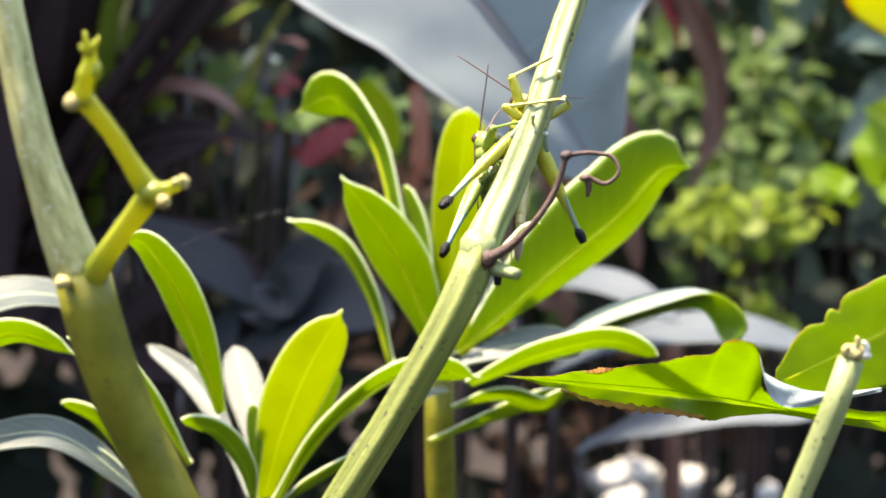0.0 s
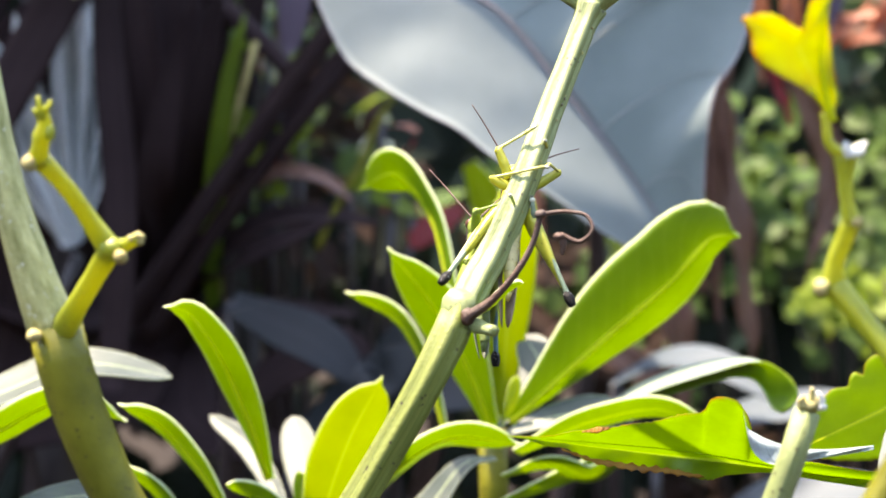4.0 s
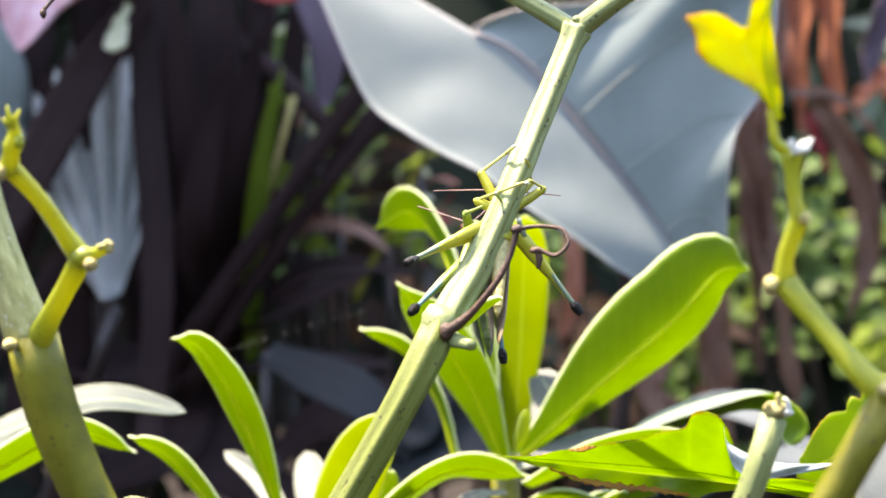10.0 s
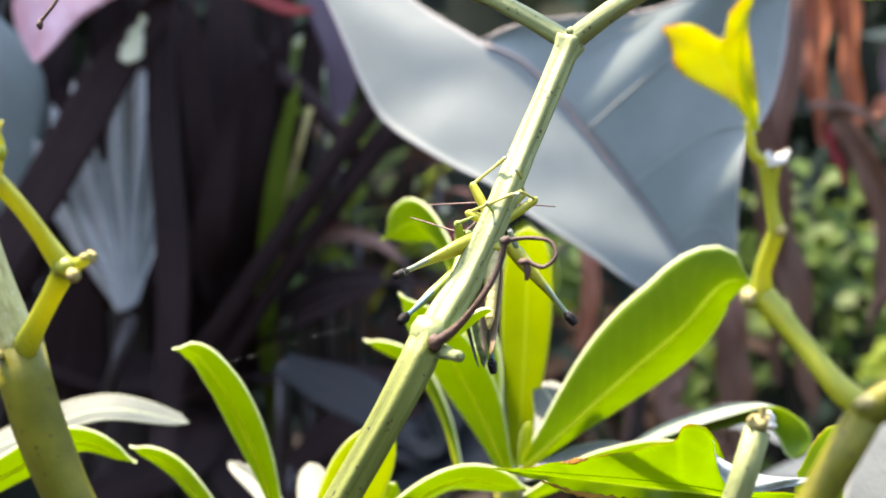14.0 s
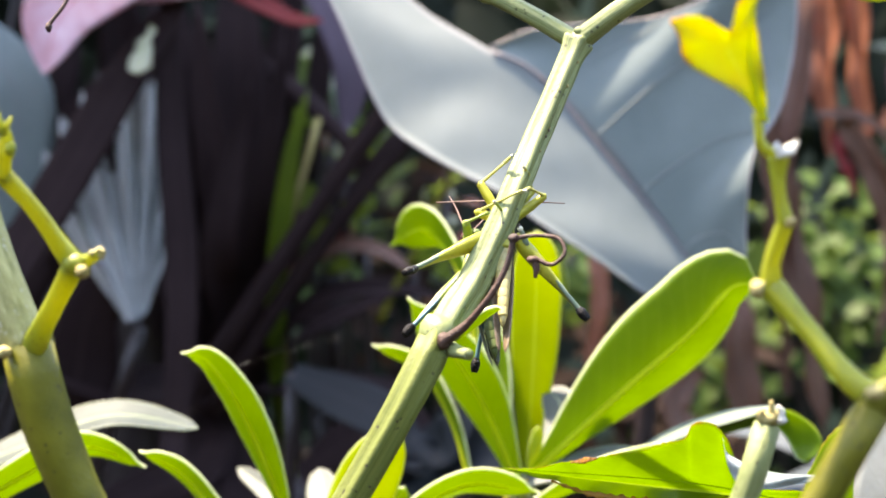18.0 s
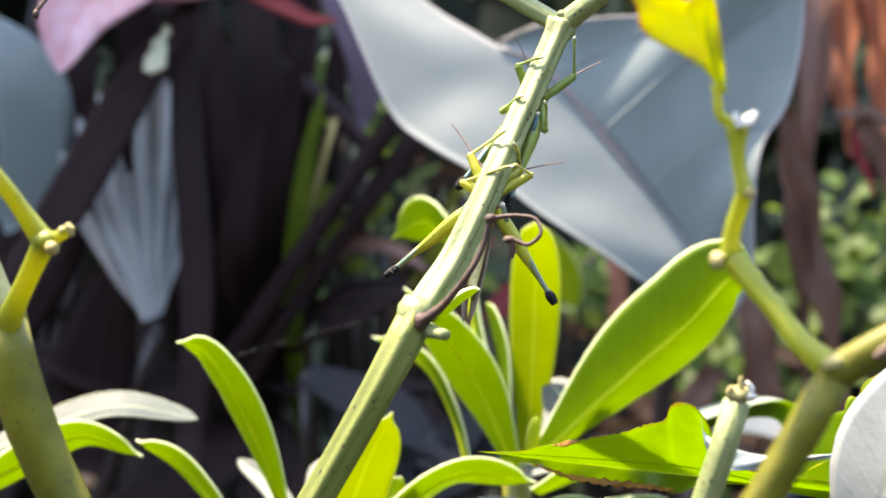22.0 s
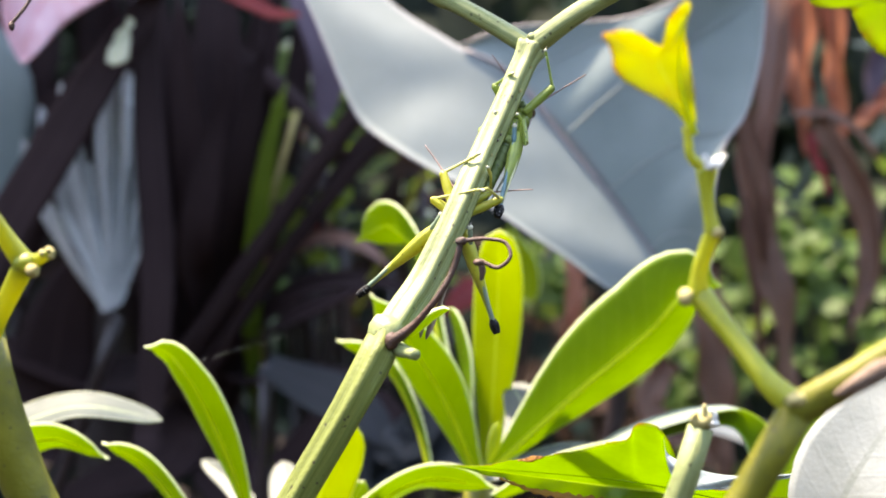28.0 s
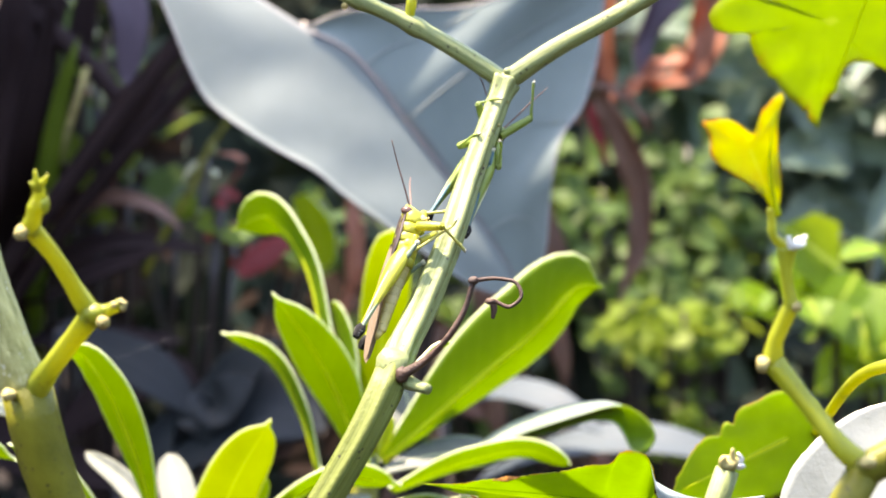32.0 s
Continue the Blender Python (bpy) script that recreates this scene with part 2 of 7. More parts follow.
SOIL = skin_material("dark_soil", (0.008, 0.006, 0.005), (0.024, 0.018, 0.014), 0.9, 30, sheen=0.2)
STONE = skin_material("white_stone", (0.22, 0.22, 0.20), (0.42, 0.42, 0.39), 0.8, 60)

# ---- shapes ----


def spline(points, count):
    """A smooth line through the points: count + 1 places, evenly spaced."""
    pts = [Vector(p) for p in points]
    gaps = [max((b - a).length, 1e-9) for a, b in zip(pts, pts[1:])]
    slopes = [(b - a) / g for a, b, g in zip(pts, pts[1:], gaps)]
    ways = [slopes[0]]
    for i in range(1, len(pts) - 1):
        ways.append((slopes[i - 1] * gaps[i] + slopes[i] * gaps[i - 1]) / (gaps[i] + gaps[i - 1]))
    ways.append(slopes[-1])
    total, out = sum(gaps), []
    for k in range(count + 1):
        d, i = k / count * total, 0
        while i < len(gaps) - 1 and d > gaps[i]:
            d -= gaps[i]
            i += 1
        g = gaps[i]
        u = min(d / g, 1)
        out.append((2 * u ** 3 - 3 * u * u + 1) * pts[i] + (u ** 3 - 2 * u * u + u) * g * ways[i]
                   + (3 * u * u - 2 * u ** 3) * pts[i + 1] + (u ** 3 - u * u) * g * ways[i + 1])
    return out


def mesh_of(name, verts, faces, uvs=None, smooth=True):
    me = bpy.data.meshes.new(name)
    me.from_pydata([tuple(v) for v in verts], [], faces)
    if uvs is not None:
        layer = me.uv_layers.new(name="UVMap")
        for loop in me.loops:
            layer.data[loop.index].uv = uvs[loop.vertex_index]
    if smooth:
        me.polygons.foreach_set("use_smooth", [True] * len(me.polygons))
    me.update()
    return me


def part(name, me, material, parent=None, label=""):
    """One mesh object, under a thing or a part."""
    ob = new(name, me)
    if material and not me.materials:
        me.materials.append(material)
    if parent:
        ob.parent = parent
        base = parent.matrix_basis.inverted() if parent.parent is None else (parent.parent.matrix_basis @ parent.matrix_basis).inverted()
        ob.matrix_basis = base
    if label:
        ob["label"] = label
    return ob


def thing(name, place, label, category, group="", kind=""):
    ob = new(name)
    ob.empty_display_size = 0.01
    ob.matrix_basis = Matrix.Translation(place)
    return tagged(ob, label, category, group, kind)


def tube_mesh(points, radii, count=24, sides=14, ridges=0, ridge=0.0, wobble=0.0, seed=0, bumps=()):
    """A round, tapered stem along a smooth line. bumps: (place along 0 to 1, reach, swell)."""
    line = spline(points, count)
    rad = [np.interp(k / count, np.linspace(0, 1, len(radii)), radii) for k in range(count + 1)]
    verts, uvs, faces = [], [], []
    side = None
    for k, c in enumerate(line):
        t = (line[min(k + 1, count)] - line[max(k - 1, 0)]).normalized()
        if side is None:
            side = t.orthogonal().normalized()
        side = (side - t * side.dot(t)).normalized()
        up = t.cross(side)
        s = k / count
        grow = 1 + sum(a * math.exp(-((s - at) / reach) ** 2) for at, reach, a in bumps)
        for j in range(sides):
            a = 2 * math.pi * j / sides
            r = rad[k] * grow * (1 + ridge * math.cos(ridges * a))
            if wobble:
                p = c * 130 + Vector((math.cos(a), math.sin(a), seed * 7.3))
                r *= 1 + wobble * noise.noise(p)
            verts.append(c + (side * math.cos(a) + up * math.sin(a)) * r)
            uvs.append((j / sides, s))
    for k in range(count):
        for j in range(sides):
            a, b = k * sides + j, k * sides + (j + 1) % sides
            faces.append((a, b, b + sides, a + sides))
    faces.append(tuple(range(sides))[::-1])
    faces.append(tuple(range(count * sides, (count + 1) * sides)))
    return mesh_of("tube", verts, faces, uvs)


def profile(peak=0.68, foot=0.16, tip=2.2, rise=1.3, blunt=0.5):
    """Half the width of a blade along its length: narrow foot, widest at peak, rounded tip."""

    def width(s):
        if s < peak:
            u = s / peak
            return foot + (1 - foot) * (u * u * (3 - 2 * u)) ** (rise * 0.6)
        u = (s - peak) / (1 - peak)
        return max(1 - u ** tip, 0.0) ** blunt if u < 1 else 0.0

    return width


def blade_mesh(points, half, face, shape=None, cup=0.0, thick=0.0006, count=26, across=6, wave=0.0, waves=3.0, teeth=0.0, tooth=18, seed=0, point=0.0):
    """A leaf blade round a curved middle line. face: where its upper side looks. cup: how far the edges lift;
    wave: the edges rise and fall; teeth: ragged outline; point: a small drawn-out tip."""
    shape = shape or profile()
    line = spline(points, count)
    face = Vector(face).normalized()
    rnd = random.Random(seed)
    ragged = [[rnd.uniform(-1, 1) for _ in range(count + 1)] for _ in range(2)]
    rows, uvs = [], []
    wide = 2 * across + 1
    for k, c in enumerate(line):
        s = k / count
        t = (line[min(k + 1, count)] - line[max(k - 1, 0)]).normalized()
        side = t.cross(face).normalized()
        up = side.cross(t).normalized()
        w = half * (shape(min(s / (1 - 0.75 * point), 1.0)) if point else shape(s))
        if point and s > 1 - 3 * point:
            w = max(w, half * 0.34 * ((1 - s) / (3 * point)) ** 0.8)
        row = []
        for j in range(wide):
            u = (j - across) / across
            edge = 1.0
            if teeth:
                edge += teeth * (ragged[u > 0][k] * 0.6 + 0.8 * math.sin(k * 2 * math.pi * tooth / count)) * abs(u) ** 3
            lift = cup * abs(u) ** 1.5 * w
            lift += wave * half * u * abs(u) * math.sin(waves * math.pi * s * 2 + seed + (1.3 if u > 0 else 0))
            row.append((c + side * (u * w * edge) + up * lift, up))
            uvs.append(((u + 1) / 2, s))
        rows.append(row)
    verts = [p + n * thick / 2 for row in rows for p, n in row] + [p - n * thick / 2 for row in rows for p, n in row]
    faces, half_count = [], (count + 1) * wide
    for k in range(count):
        for j in range(wide - 1):
            a = k * wide + j
            faces.append((a, a + 1, a + wide + 1, a + wide))
            faces.append((a + half_count, a + wide + half_count, a + wide + 1 + half_count, a + 1 + half_count))
        for a, b in ((k * wide, (k + 1) * wide), ((k + 2) * wide - 1, (k + 1) * wide - 1)):
            faces.append((a, b, b + half_count, a + half_count))
    for k in (0, count):
        for j in range(wide - 1):
            a = k * wide + j
            faces.append((a, a + 1, a + 1 + half_count, a + half_count))
    return mesh_of("blade", verts, faces, uvs + uvs)


def leaf(parent, points, half, face, material=None, rib=None, rib_size=0.0008, label="", name="leaf", **shape):
    """A blade with its raised middle rib."""
    ob = part(name, blade_mesh(points, half, face, **shape), material or LEAF, parent, label)
    if rib:
        n = Vector(face).normalized()
        line = spline(points, 8)
        part("midrib", tube_mesh([p - n * 0.0006 for p in line[:-1]], [rib_size, rib_size * 0.8, rib_size * 0.25], 16, 6), rib, ob)
    return ob


def panel_mesh(edge_a, edge_b, count=30, across=12, ripple=0.0, waves=5, belly=0.0, thick=0.0012, seed=0):
    """A sheet between two smooth edges, gently rippled across."""
    a, b = spline(edge_a, count), spline(edge_b, count)
    verts, uvs, faces = [], [], []
    for k in range(count + 1):
        for j in range(across + 1):
            u = j / across
            p = a[k].lerp(b[k], u)
            p = p + Vector((0, 1, -0.3)) * (ripple * math.sin(waves * math.pi * (k / count + 0.18 * u) * 2 + seed) * math.sin(math.pi * u) + belly * math.sin(math.pi * u))
            verts.append(p)
            uvs.append((0.5 + 0.5 * u, k / count))
    n = len(verts)
    verts += [v + Vector((0, thick, 0)) for v in verts]
    w = across + 1
    for k in range(count):
        for j in range(across):
            q = k * w + j
            faces.append((q, q + 1, q + w + 1, q + w))
            faces.append((q + n, q + w + n, q + w + 1 + n, q + 1 + n))
        for q in (k * w, k * w + across):
            faces.append((q, q + w, q + w + n, q + n))
    for k in (0, count):
        for j in range(across):
            q = k * w + j
            faces.append((q, q + 1, q + 1 + n, q + n))
    return mesh_of("panel", verts, faces, uvs + uvs)


def lobed_mesh(outline, rib, rings=7, belly=0.0, thick=0.0004, ripple=0.0, seed=0, steps=6, ragged=0.0):
    """A lobed blade: its rim runs smoothly through the outline, its inside bellies up towards the middle rib (two ends)."""
    rim = spline(list(outline) + [outline[0]], len(outline) * steps)[:-1]
    a, b = Vector(rib[0]), Vector(rib[1])
    d = b - a
    verts, uvs, faces = [], [], []
    mid = a.lerp(b, 0.5)
    rim = [p + (p - mid).normalized() * ragged * noise.noise(Vector((k * 0.9, seed, 0))) for k, p in enumerate(rim)]
    n = len(rim)
    for r in range(rings + 1):
        v = r / rings
        for k, p in enumerate(rim):
            u = min(max((p - a).dot(d) / d.length_squared, 0.04), 0.96)
            q = (a + d * u).lerp(p, v)
            q = q + Vector((0, 1, 0)) * (belly * (1 - v * v) + ripple * v * noise.noise(Vector((q.x * 160, q.z * 160, seed))))
            verts.append(q)
            uvs.append((0.5 + 0.5 * v, u))
    m = len(verts)
    verts += [v + Vector((0, thick, 0)) for v in verts]
    for r in range(rings):
        for k in range(n):
            i, j = r * n + k, r * n + (k + 1) % n
            faces.append((i, j, j + n, i + n))
            faces.append((i + m, i + n + m, j + n + m, j + m))
    for k in range(n):
        i, j = rings * n + k, rings * n + (k + 1) % n
        faces.append((i, j, j + m, i + m))
    return mesh_of("lobed", verts, faces, uvs + uvs)


def knob_mesh(place, size, stretch=(1, 1, 1), seed=0, rough=0.15):
    bm = bmesh.new()
    bmesh.ops.create_icosphere(bm, subdivisions=2, radius=1)
    for v in bm.verts:
        v.co *= size * (1 + rough * noise.noise(v.co * 2.2 + Vector((seed, seed * 2, 0))))
        v.co = Vector(place) + Vector((v.co.x * stretch[0], v.co.y * stretch[1], v.co.z * stretch[2]))
    me = bpy.data.meshes.new("knob")
    bm.to_mesh(me)
    bm.free()
    me.polygons.foreach_set("use_smooth", [True] * len(me.polygons))
    return me


RIB = skin_material("leaf_rib", (0.36, 0.44, 0.02), (0.46, 0.53, 0.03), 0.6, 400, share=0.55, through_colour=(0.92, 0.97, 0.08), sheen=0.2)

# ---- the ground and the far garden ----


def ground():
    rnd = random.Random(4)
    verts, faces, n = [], [], 60
    for i in range(n + 1):
        for j in range(n + 1):
            x = (abs(i / n * 2 - 1) ** 3) * math.copysign(400, i / n - 0.5)
            y = (abs(j / n * 2 - 1) ** 3) * math.copysign(400, j / n - 0.5) + 1
            verts.append((x, y, 0.03 * noise.noise(Vector((x * 2, y * 2, 0))) if abs(x) + abs(y) < 20 else 0))
    for i in range(n):
        for j in range(n):
            a = i * (n + 1) + j
            faces.append((a, a + n + 1, a + n + 2, a + 1))
    ob = part("ground", mesh_of("ground", verts, faces), SOIL)
    tagged(ob, "dark damp garden soil under the plants", "ground", kind="structure")


ground()

# ---- the vine with the two grasshoppers ----
NODE = Vector((0.0002, 0.3350, 0.5837))
FORK = Vector((0.0294, 0.3720, 0.6462))
UPPER = [NODE, Vector((0.0026, 0.3405, 0.5876)), Vector((0.0063, 0.3455, 0.5934)), Vector((0.0120, 0.3505, 0.6050)), Vector((0.0157, 0.3545, 0.6139)), Vector((0.0193, 0.3605, 0.6226)), FORK]
HOLD = Vector((0.0025, 0.3330, 0.5837))  # where the stem's straight stretch would meet the joint


def bud(parent, place, size, material=None, stretch=(1, 1, 1), seed=1, name="bud", label=""):
    return part(name, knob_mesh(place, size, stretch, seed, 0.35), material or KNOB, parent, label)


def main_vine():
    vine = thing("climbing_vine", (0.0, 0.34, 0.0), "pale green ridged vine with a fork and a dry tendril", "vine", "vines")
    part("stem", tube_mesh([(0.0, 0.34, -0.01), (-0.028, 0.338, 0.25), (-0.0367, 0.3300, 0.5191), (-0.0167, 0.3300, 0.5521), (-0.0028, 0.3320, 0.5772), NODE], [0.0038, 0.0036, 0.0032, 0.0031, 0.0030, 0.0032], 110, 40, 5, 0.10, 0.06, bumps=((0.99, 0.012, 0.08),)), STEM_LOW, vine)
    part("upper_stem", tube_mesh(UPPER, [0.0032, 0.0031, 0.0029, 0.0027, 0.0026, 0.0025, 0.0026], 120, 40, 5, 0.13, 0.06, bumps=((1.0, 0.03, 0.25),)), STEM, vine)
    bud(vine, NODE - Vector((0.0002, 0, 0.0002)), 0.0037, STEM, (1, 1, 1.35), 3, "joint")
    left = part("branch", tube_mesh([FORK, (0.0209, 0.3740, 0.6517), (0.0073, 0.3780, 0.6593), (-0.0058, 0.3800, 0.6649), (-0.0210, 0.3820, 0.6710), (-0.0526, 0.3850, 0.6810), (-0.0897, 0.3850, 0.6753)], [0.0022, 0.0019, 0.0018, 0.0015, 0.0013, 0.0011, 0.0008], 60, 14, 5, 0.05, 0.02, bumps=((0.19, 0.015, 0.3), (0.30, 0.015, 0.25))), STEM, vine)
    right = part("branch", tube_mesh([FORK, (0.0391, 0.3700, 0.6534), (0.0545, 0.3700, 0.6625), (0.0686, 0.3700, 0.6715), (0.0887, 0.3700, 0.6854)], [0.0024, 0.0021, 0.0021, 0.0020, 0.0018], 40, 16, 5, 0.07, 0.02, bumps=((0.62, 0.025, 0.3),)), STEM, vine)
    bud(right, (0.0725, 0.3680, 0.6701), 0.0012)
    # spurs of the left branch
    part("spur", tube_mesh([(0.0076, 0.3780, 0.6591), (0.0081, 0.3770, 0.6645), (0.0080, 0.3760, 0.6721)], [0.0013, 0.0008, 0.0007], 10, 8, bumps=((0.35, 0.08, 0.4),)), TWIG, left)
    part("spur", tube_mesh([(-0.0052, 0.3800, 0.6650), (-0.0007, 0.3790, 0.6676), (0.0022, 0.3790, 0.6703)], [0.0011, 0.0008, 0.0009], 8, 8), TWIG, left)
    bud(left, (-0.0071, 0.3790, 0.6625), 0.0008)
    leaf(left, [(0.0080, 0.3760, 0.6715), (0.0151, 0.3750, 0.6710), (0.0240, 0.3740, 0.6736)], 0.0022, (0, -0.5, 1), LEAF_YELLOW, label="small yellow leaf")
    leaf(left, [(0.0293, 0.3600, 0.6677), (0.0400, 0.3600, 0.6695), (0.0552, 0.3600, 0.6727)], 0.0022, (0, -0.5, 1), LEAF_YELLOW, label="small yellow leaf")
    # dry tendrils
    knot = (0.0149, 0.3270, 0.6026)
    tendril = part("tendril", tube_mesh([(0.0016, 0.3310, 0.5830), (0.0050, 0.3290, 0.5854), (0.0097, 0.3270, 0.5907), (0.0136, 0.3270, 0.5976), knot], [0.0012, 0.0007, 0.0006, 0.0006, 0.0006], 40, 10, wobble=0.3), TENDRIL, vine, "dry brown curled tendril")
    part("curl", tube_mesh([knot, (0.0198, 0.3270, 0.6031), (0.0237, 0.3260, 0.6021), (0.0244, 0.3250, 0.5997), (0.0222, 0.3250, 0.5976), (0.0186, 0.3260, 0.5989)], [0.0005, 0.0004, 0.0004, 0.0004, 0.0004, 0.0004], 40, 8, wobble=0.35), TENDRIL, tendril)
    part("curl", tube_mesh([(0.0186, 0.3260, 0.5989), (0.0191, 0.3260, 0.5969), (0.0189, 0.3260, 0.5950)], [0.0006, 0.0006, 0.0003], 8, 8, wobble=0.4), TENDRIL, tendril)
    bud(tendril, knot, 0.0011, TENDRIL, (1.1, 1, 0.8), 5, "knot")
    bud(tendril, (0.0183, 0.3260, 0.5985), 0.0009, TENDRIL, (1.2, 1, 0.8), 6, "knot")
    bud(tendril, (0.0016, 0.3310, 0.5830), 0.0015, TENDRIL, (1, 1, 1.2), 7, "knot")
    fine = part("tendril", tube_mesh([(-0.0813, 0.3850, 0.6731), (-0.0827, 0.3840, 0.6664), (-0.0844, 0.3830, 0.6578), (-0.0883, 0.3820, 0.6520)], [0.0005, 0.0005, 0.0004, 0.0005], 20, 8, wobble=0.1), TENDRIL, vine, "thin dry brown tendril")
    bud(fine, (-0.0882, 0.3820, 0.6516), 0.0009, TENDRIL, (0.8, 1, 1.3), 8, "knot")
    part("tendril", tube_mesh([(-0.1023, 0.3860, 0.6661), (-0.0922, 0.3860, 0.6668), (-0.0820, 0.3860, 0.6683), (-0.0718, 0.3860, 0.6724)], [0.0006, 0.0006, 0.0006, 0.0006], 14, 8, wobble=0.1), TENDRIL, vine, "thin dry brown tendril")
    # growths at the joint
    part("stub", tube_mesh([(0.0031, 0.3320, 0.5813), (0.0050, 0.3290, 0.5808), (0.0064, 0.3270, 0.5805)], [0.0016, 0.0012, 0.0011], 8, 10), STEM, vine)
    leaf(vine, [(0.0028, 0.3340, 0.5826), (0.0064, 0.3360, 0.5847), (0.0097, 0.3380, 0.5874), (0.0125, 0.3380, 0.5893)], 0.0017, (-0.5, 0.3, 0.8), LEAF, cup=0.7, label="small folded green leaflet", shape=profile(0.5, 0.4))
    rnd = random.Random(3)
    line = spline(UPPER, 100)
    for k in range(90):
        s, a = rnd.uniform(-0.05, 0.97), rnd.choice((-2.5, -1.9, -1.3, -0.6)) + rnd.uniform(-0.12, 0.12)
        bud(vine, line[round(max(s, 0) * 100)] + Vector((math.cos(a), math.sin(a), 0)) * (0.0027 - 0.0003 * s), rnd.uniform(0.00008, 0.00026), KNOB if k % 3 else TENDRIL, (1, 1, rnd.uniform(1.0, 1.8)), k, "wart")
    part("joint", knob_mesh(FORK + Vector((0, 0, 0.0002)), 0.00275, (1.05, 1, 0.95), 4, 0.12), STEM, vine)
    bud(vine, FORK + Vector((0.0002, -0.0016, 0.0022)), 0.0011, STEM, (1, 0.7, 0.9), 9)


def left_vine():
    vine = thing("climbing_vine", (-0.05, 0.30, 0.0), "thick green vine with a knotted yellow twig", "vine", "vines")
    part("stem", tube_mesh([(-0.05, 0.305, -0.01), (-0.035, 0.303, 0.3), (-0.0449, 0.3000, 0.5227), (-0.0560, 0.3000, 0.5457), (-0.0635, 0.3000, 0.5611), (-0.0687, 0.2990, 0.5762), (-0.0704, 0.2990, 0.5836)], [0.0042, 0.0040, 0.0038, 0.0037, 0.0038, 0.0040, 0.0044], 90, 20, 3, 0.02, 0.06, bumps=((0.985, 0.02, 0.06),)), STEM_OLD, vine)
    part("upper_stem", tube_mesh([(-0.0707, 0.2990, 0.5831), (-0.0736, 0.2990, 0.5909), (-0.0784, 0.2990, 0.6067), (-0.0826, 0.3000, 0.6269), (-0.0868, 0.3000, 0.6498)], [0.0044, 0.0033, 0.0028, 0.0026, 0.0026], 60, 20, 3, 0.03, 0.05), STEM_BARK, vine, "upper stem with pale scaly bark")
    twig = part("twig", tube_mesh([(-0.0689, 0.2970, 0.5829), (-0.0665, 0.2940, 0.5864), (-0.0628, 0.2900, 0.5917), (-0.0592, 0.2860, 0.5968)], [0.0025, 0.0019, 0.0018, 0.0020], 24, 14, 4, 0.04, 0.05), TWIG, vine, "yellow jointed twig")
    part("twig", tube_mesh([(-0.0589, 0.2860, 0.5968), (-0.0609, 0.2850, 0.5999), (-0.0654, 0.2810, 0.6073), (-0.0689, 0.2780, 0.6117)], [0.0020, 0.0015, 0.0014, 0.0016], 24, 14, 4, 0.04, 0.05), TWIG, vine, "yellow jointed twig")
    bud(twig, (-0.0586, 0.2850, 0.5973), 0.0023, TWIG, (1, 1, 0.9), 2, "joint")
    bud(twig, (-0.0570, 0.2830, 0.5960), 0.0012, KNOB, seed=3)
    spur = part("spur", tube_mesh([(-0.0575, 0.2850, 0.5975), (-0.0555, 0.2840, 0.5983), (-0.0542, 0.2830, 0.5991)], [0.0013, 0.0010, 0.0010], 8, 8), TWIG, vine)
    for k, (x, y) in enumerate(((322, 316), (326, 328), (310, 322), (328, 320))):
        bud(spur, Vector((-0.0553, 0.2830, 0.5990)) + Vector(((x - 310) * 9.5e-5, -0.0004, (322 - y) * 9.5e-5)), 0.0006, KNOB, seed=k)
    shoot = part("shoot", tube_mesh([(-0.0692, 0.2780, 0.6112), (-0.0682, 0.2760, 0.6144), (-0.0675, 0.2750, 0.6173), (-0.0678, 0.2740, 0.6195)], [0.0017, 0.0013, 0.0012, 0.0007], 16, 10, bumps=((0.5, 0.1, 0.25),)), TWIG, vine)
    bud(shoot, (-0.0703, 0.2770, 0.6109), 0.0013, KNOB, (1, 1, 1.1), 4)
    bud(shoot, (-0.0665, 0.2740, 0.6156), 0.0010, TWIG, (0.8, 1, 1.4), 5)
    for tip in ((-0.0682, 0.2730, 0.6213), (-0.0661, 0.2730, 0.6206), (-0.0690, 0.2730, 0.6193)):
        part("shoot_tip", tube_mesh([(-0.0677, 0.2740, 0.6180), Vector((-0.0677, 0.2740, 0.6180)).lerp(Vector(tip), 0.6) + Vector((0, -0.0003, 0)), tip], [0.0006, 0.0005, 0.0002], 8, 8), TWIG, shoot)
    bud(vine, (-0.0703, 0.2990, 0.5834), 0.0046, STEM_OLD, (1, 1, 0.9), 5, "joint")
    bud(vine, (-0.0730, 0.2940, 0.5823), 0.0014, KNOB, (1, 1, 0.8), 6)
    bud(vine, (-0.0645, 0.2910, 0.5905), 0.0006, KNOB, (0.5, 1, 1.2), 6)


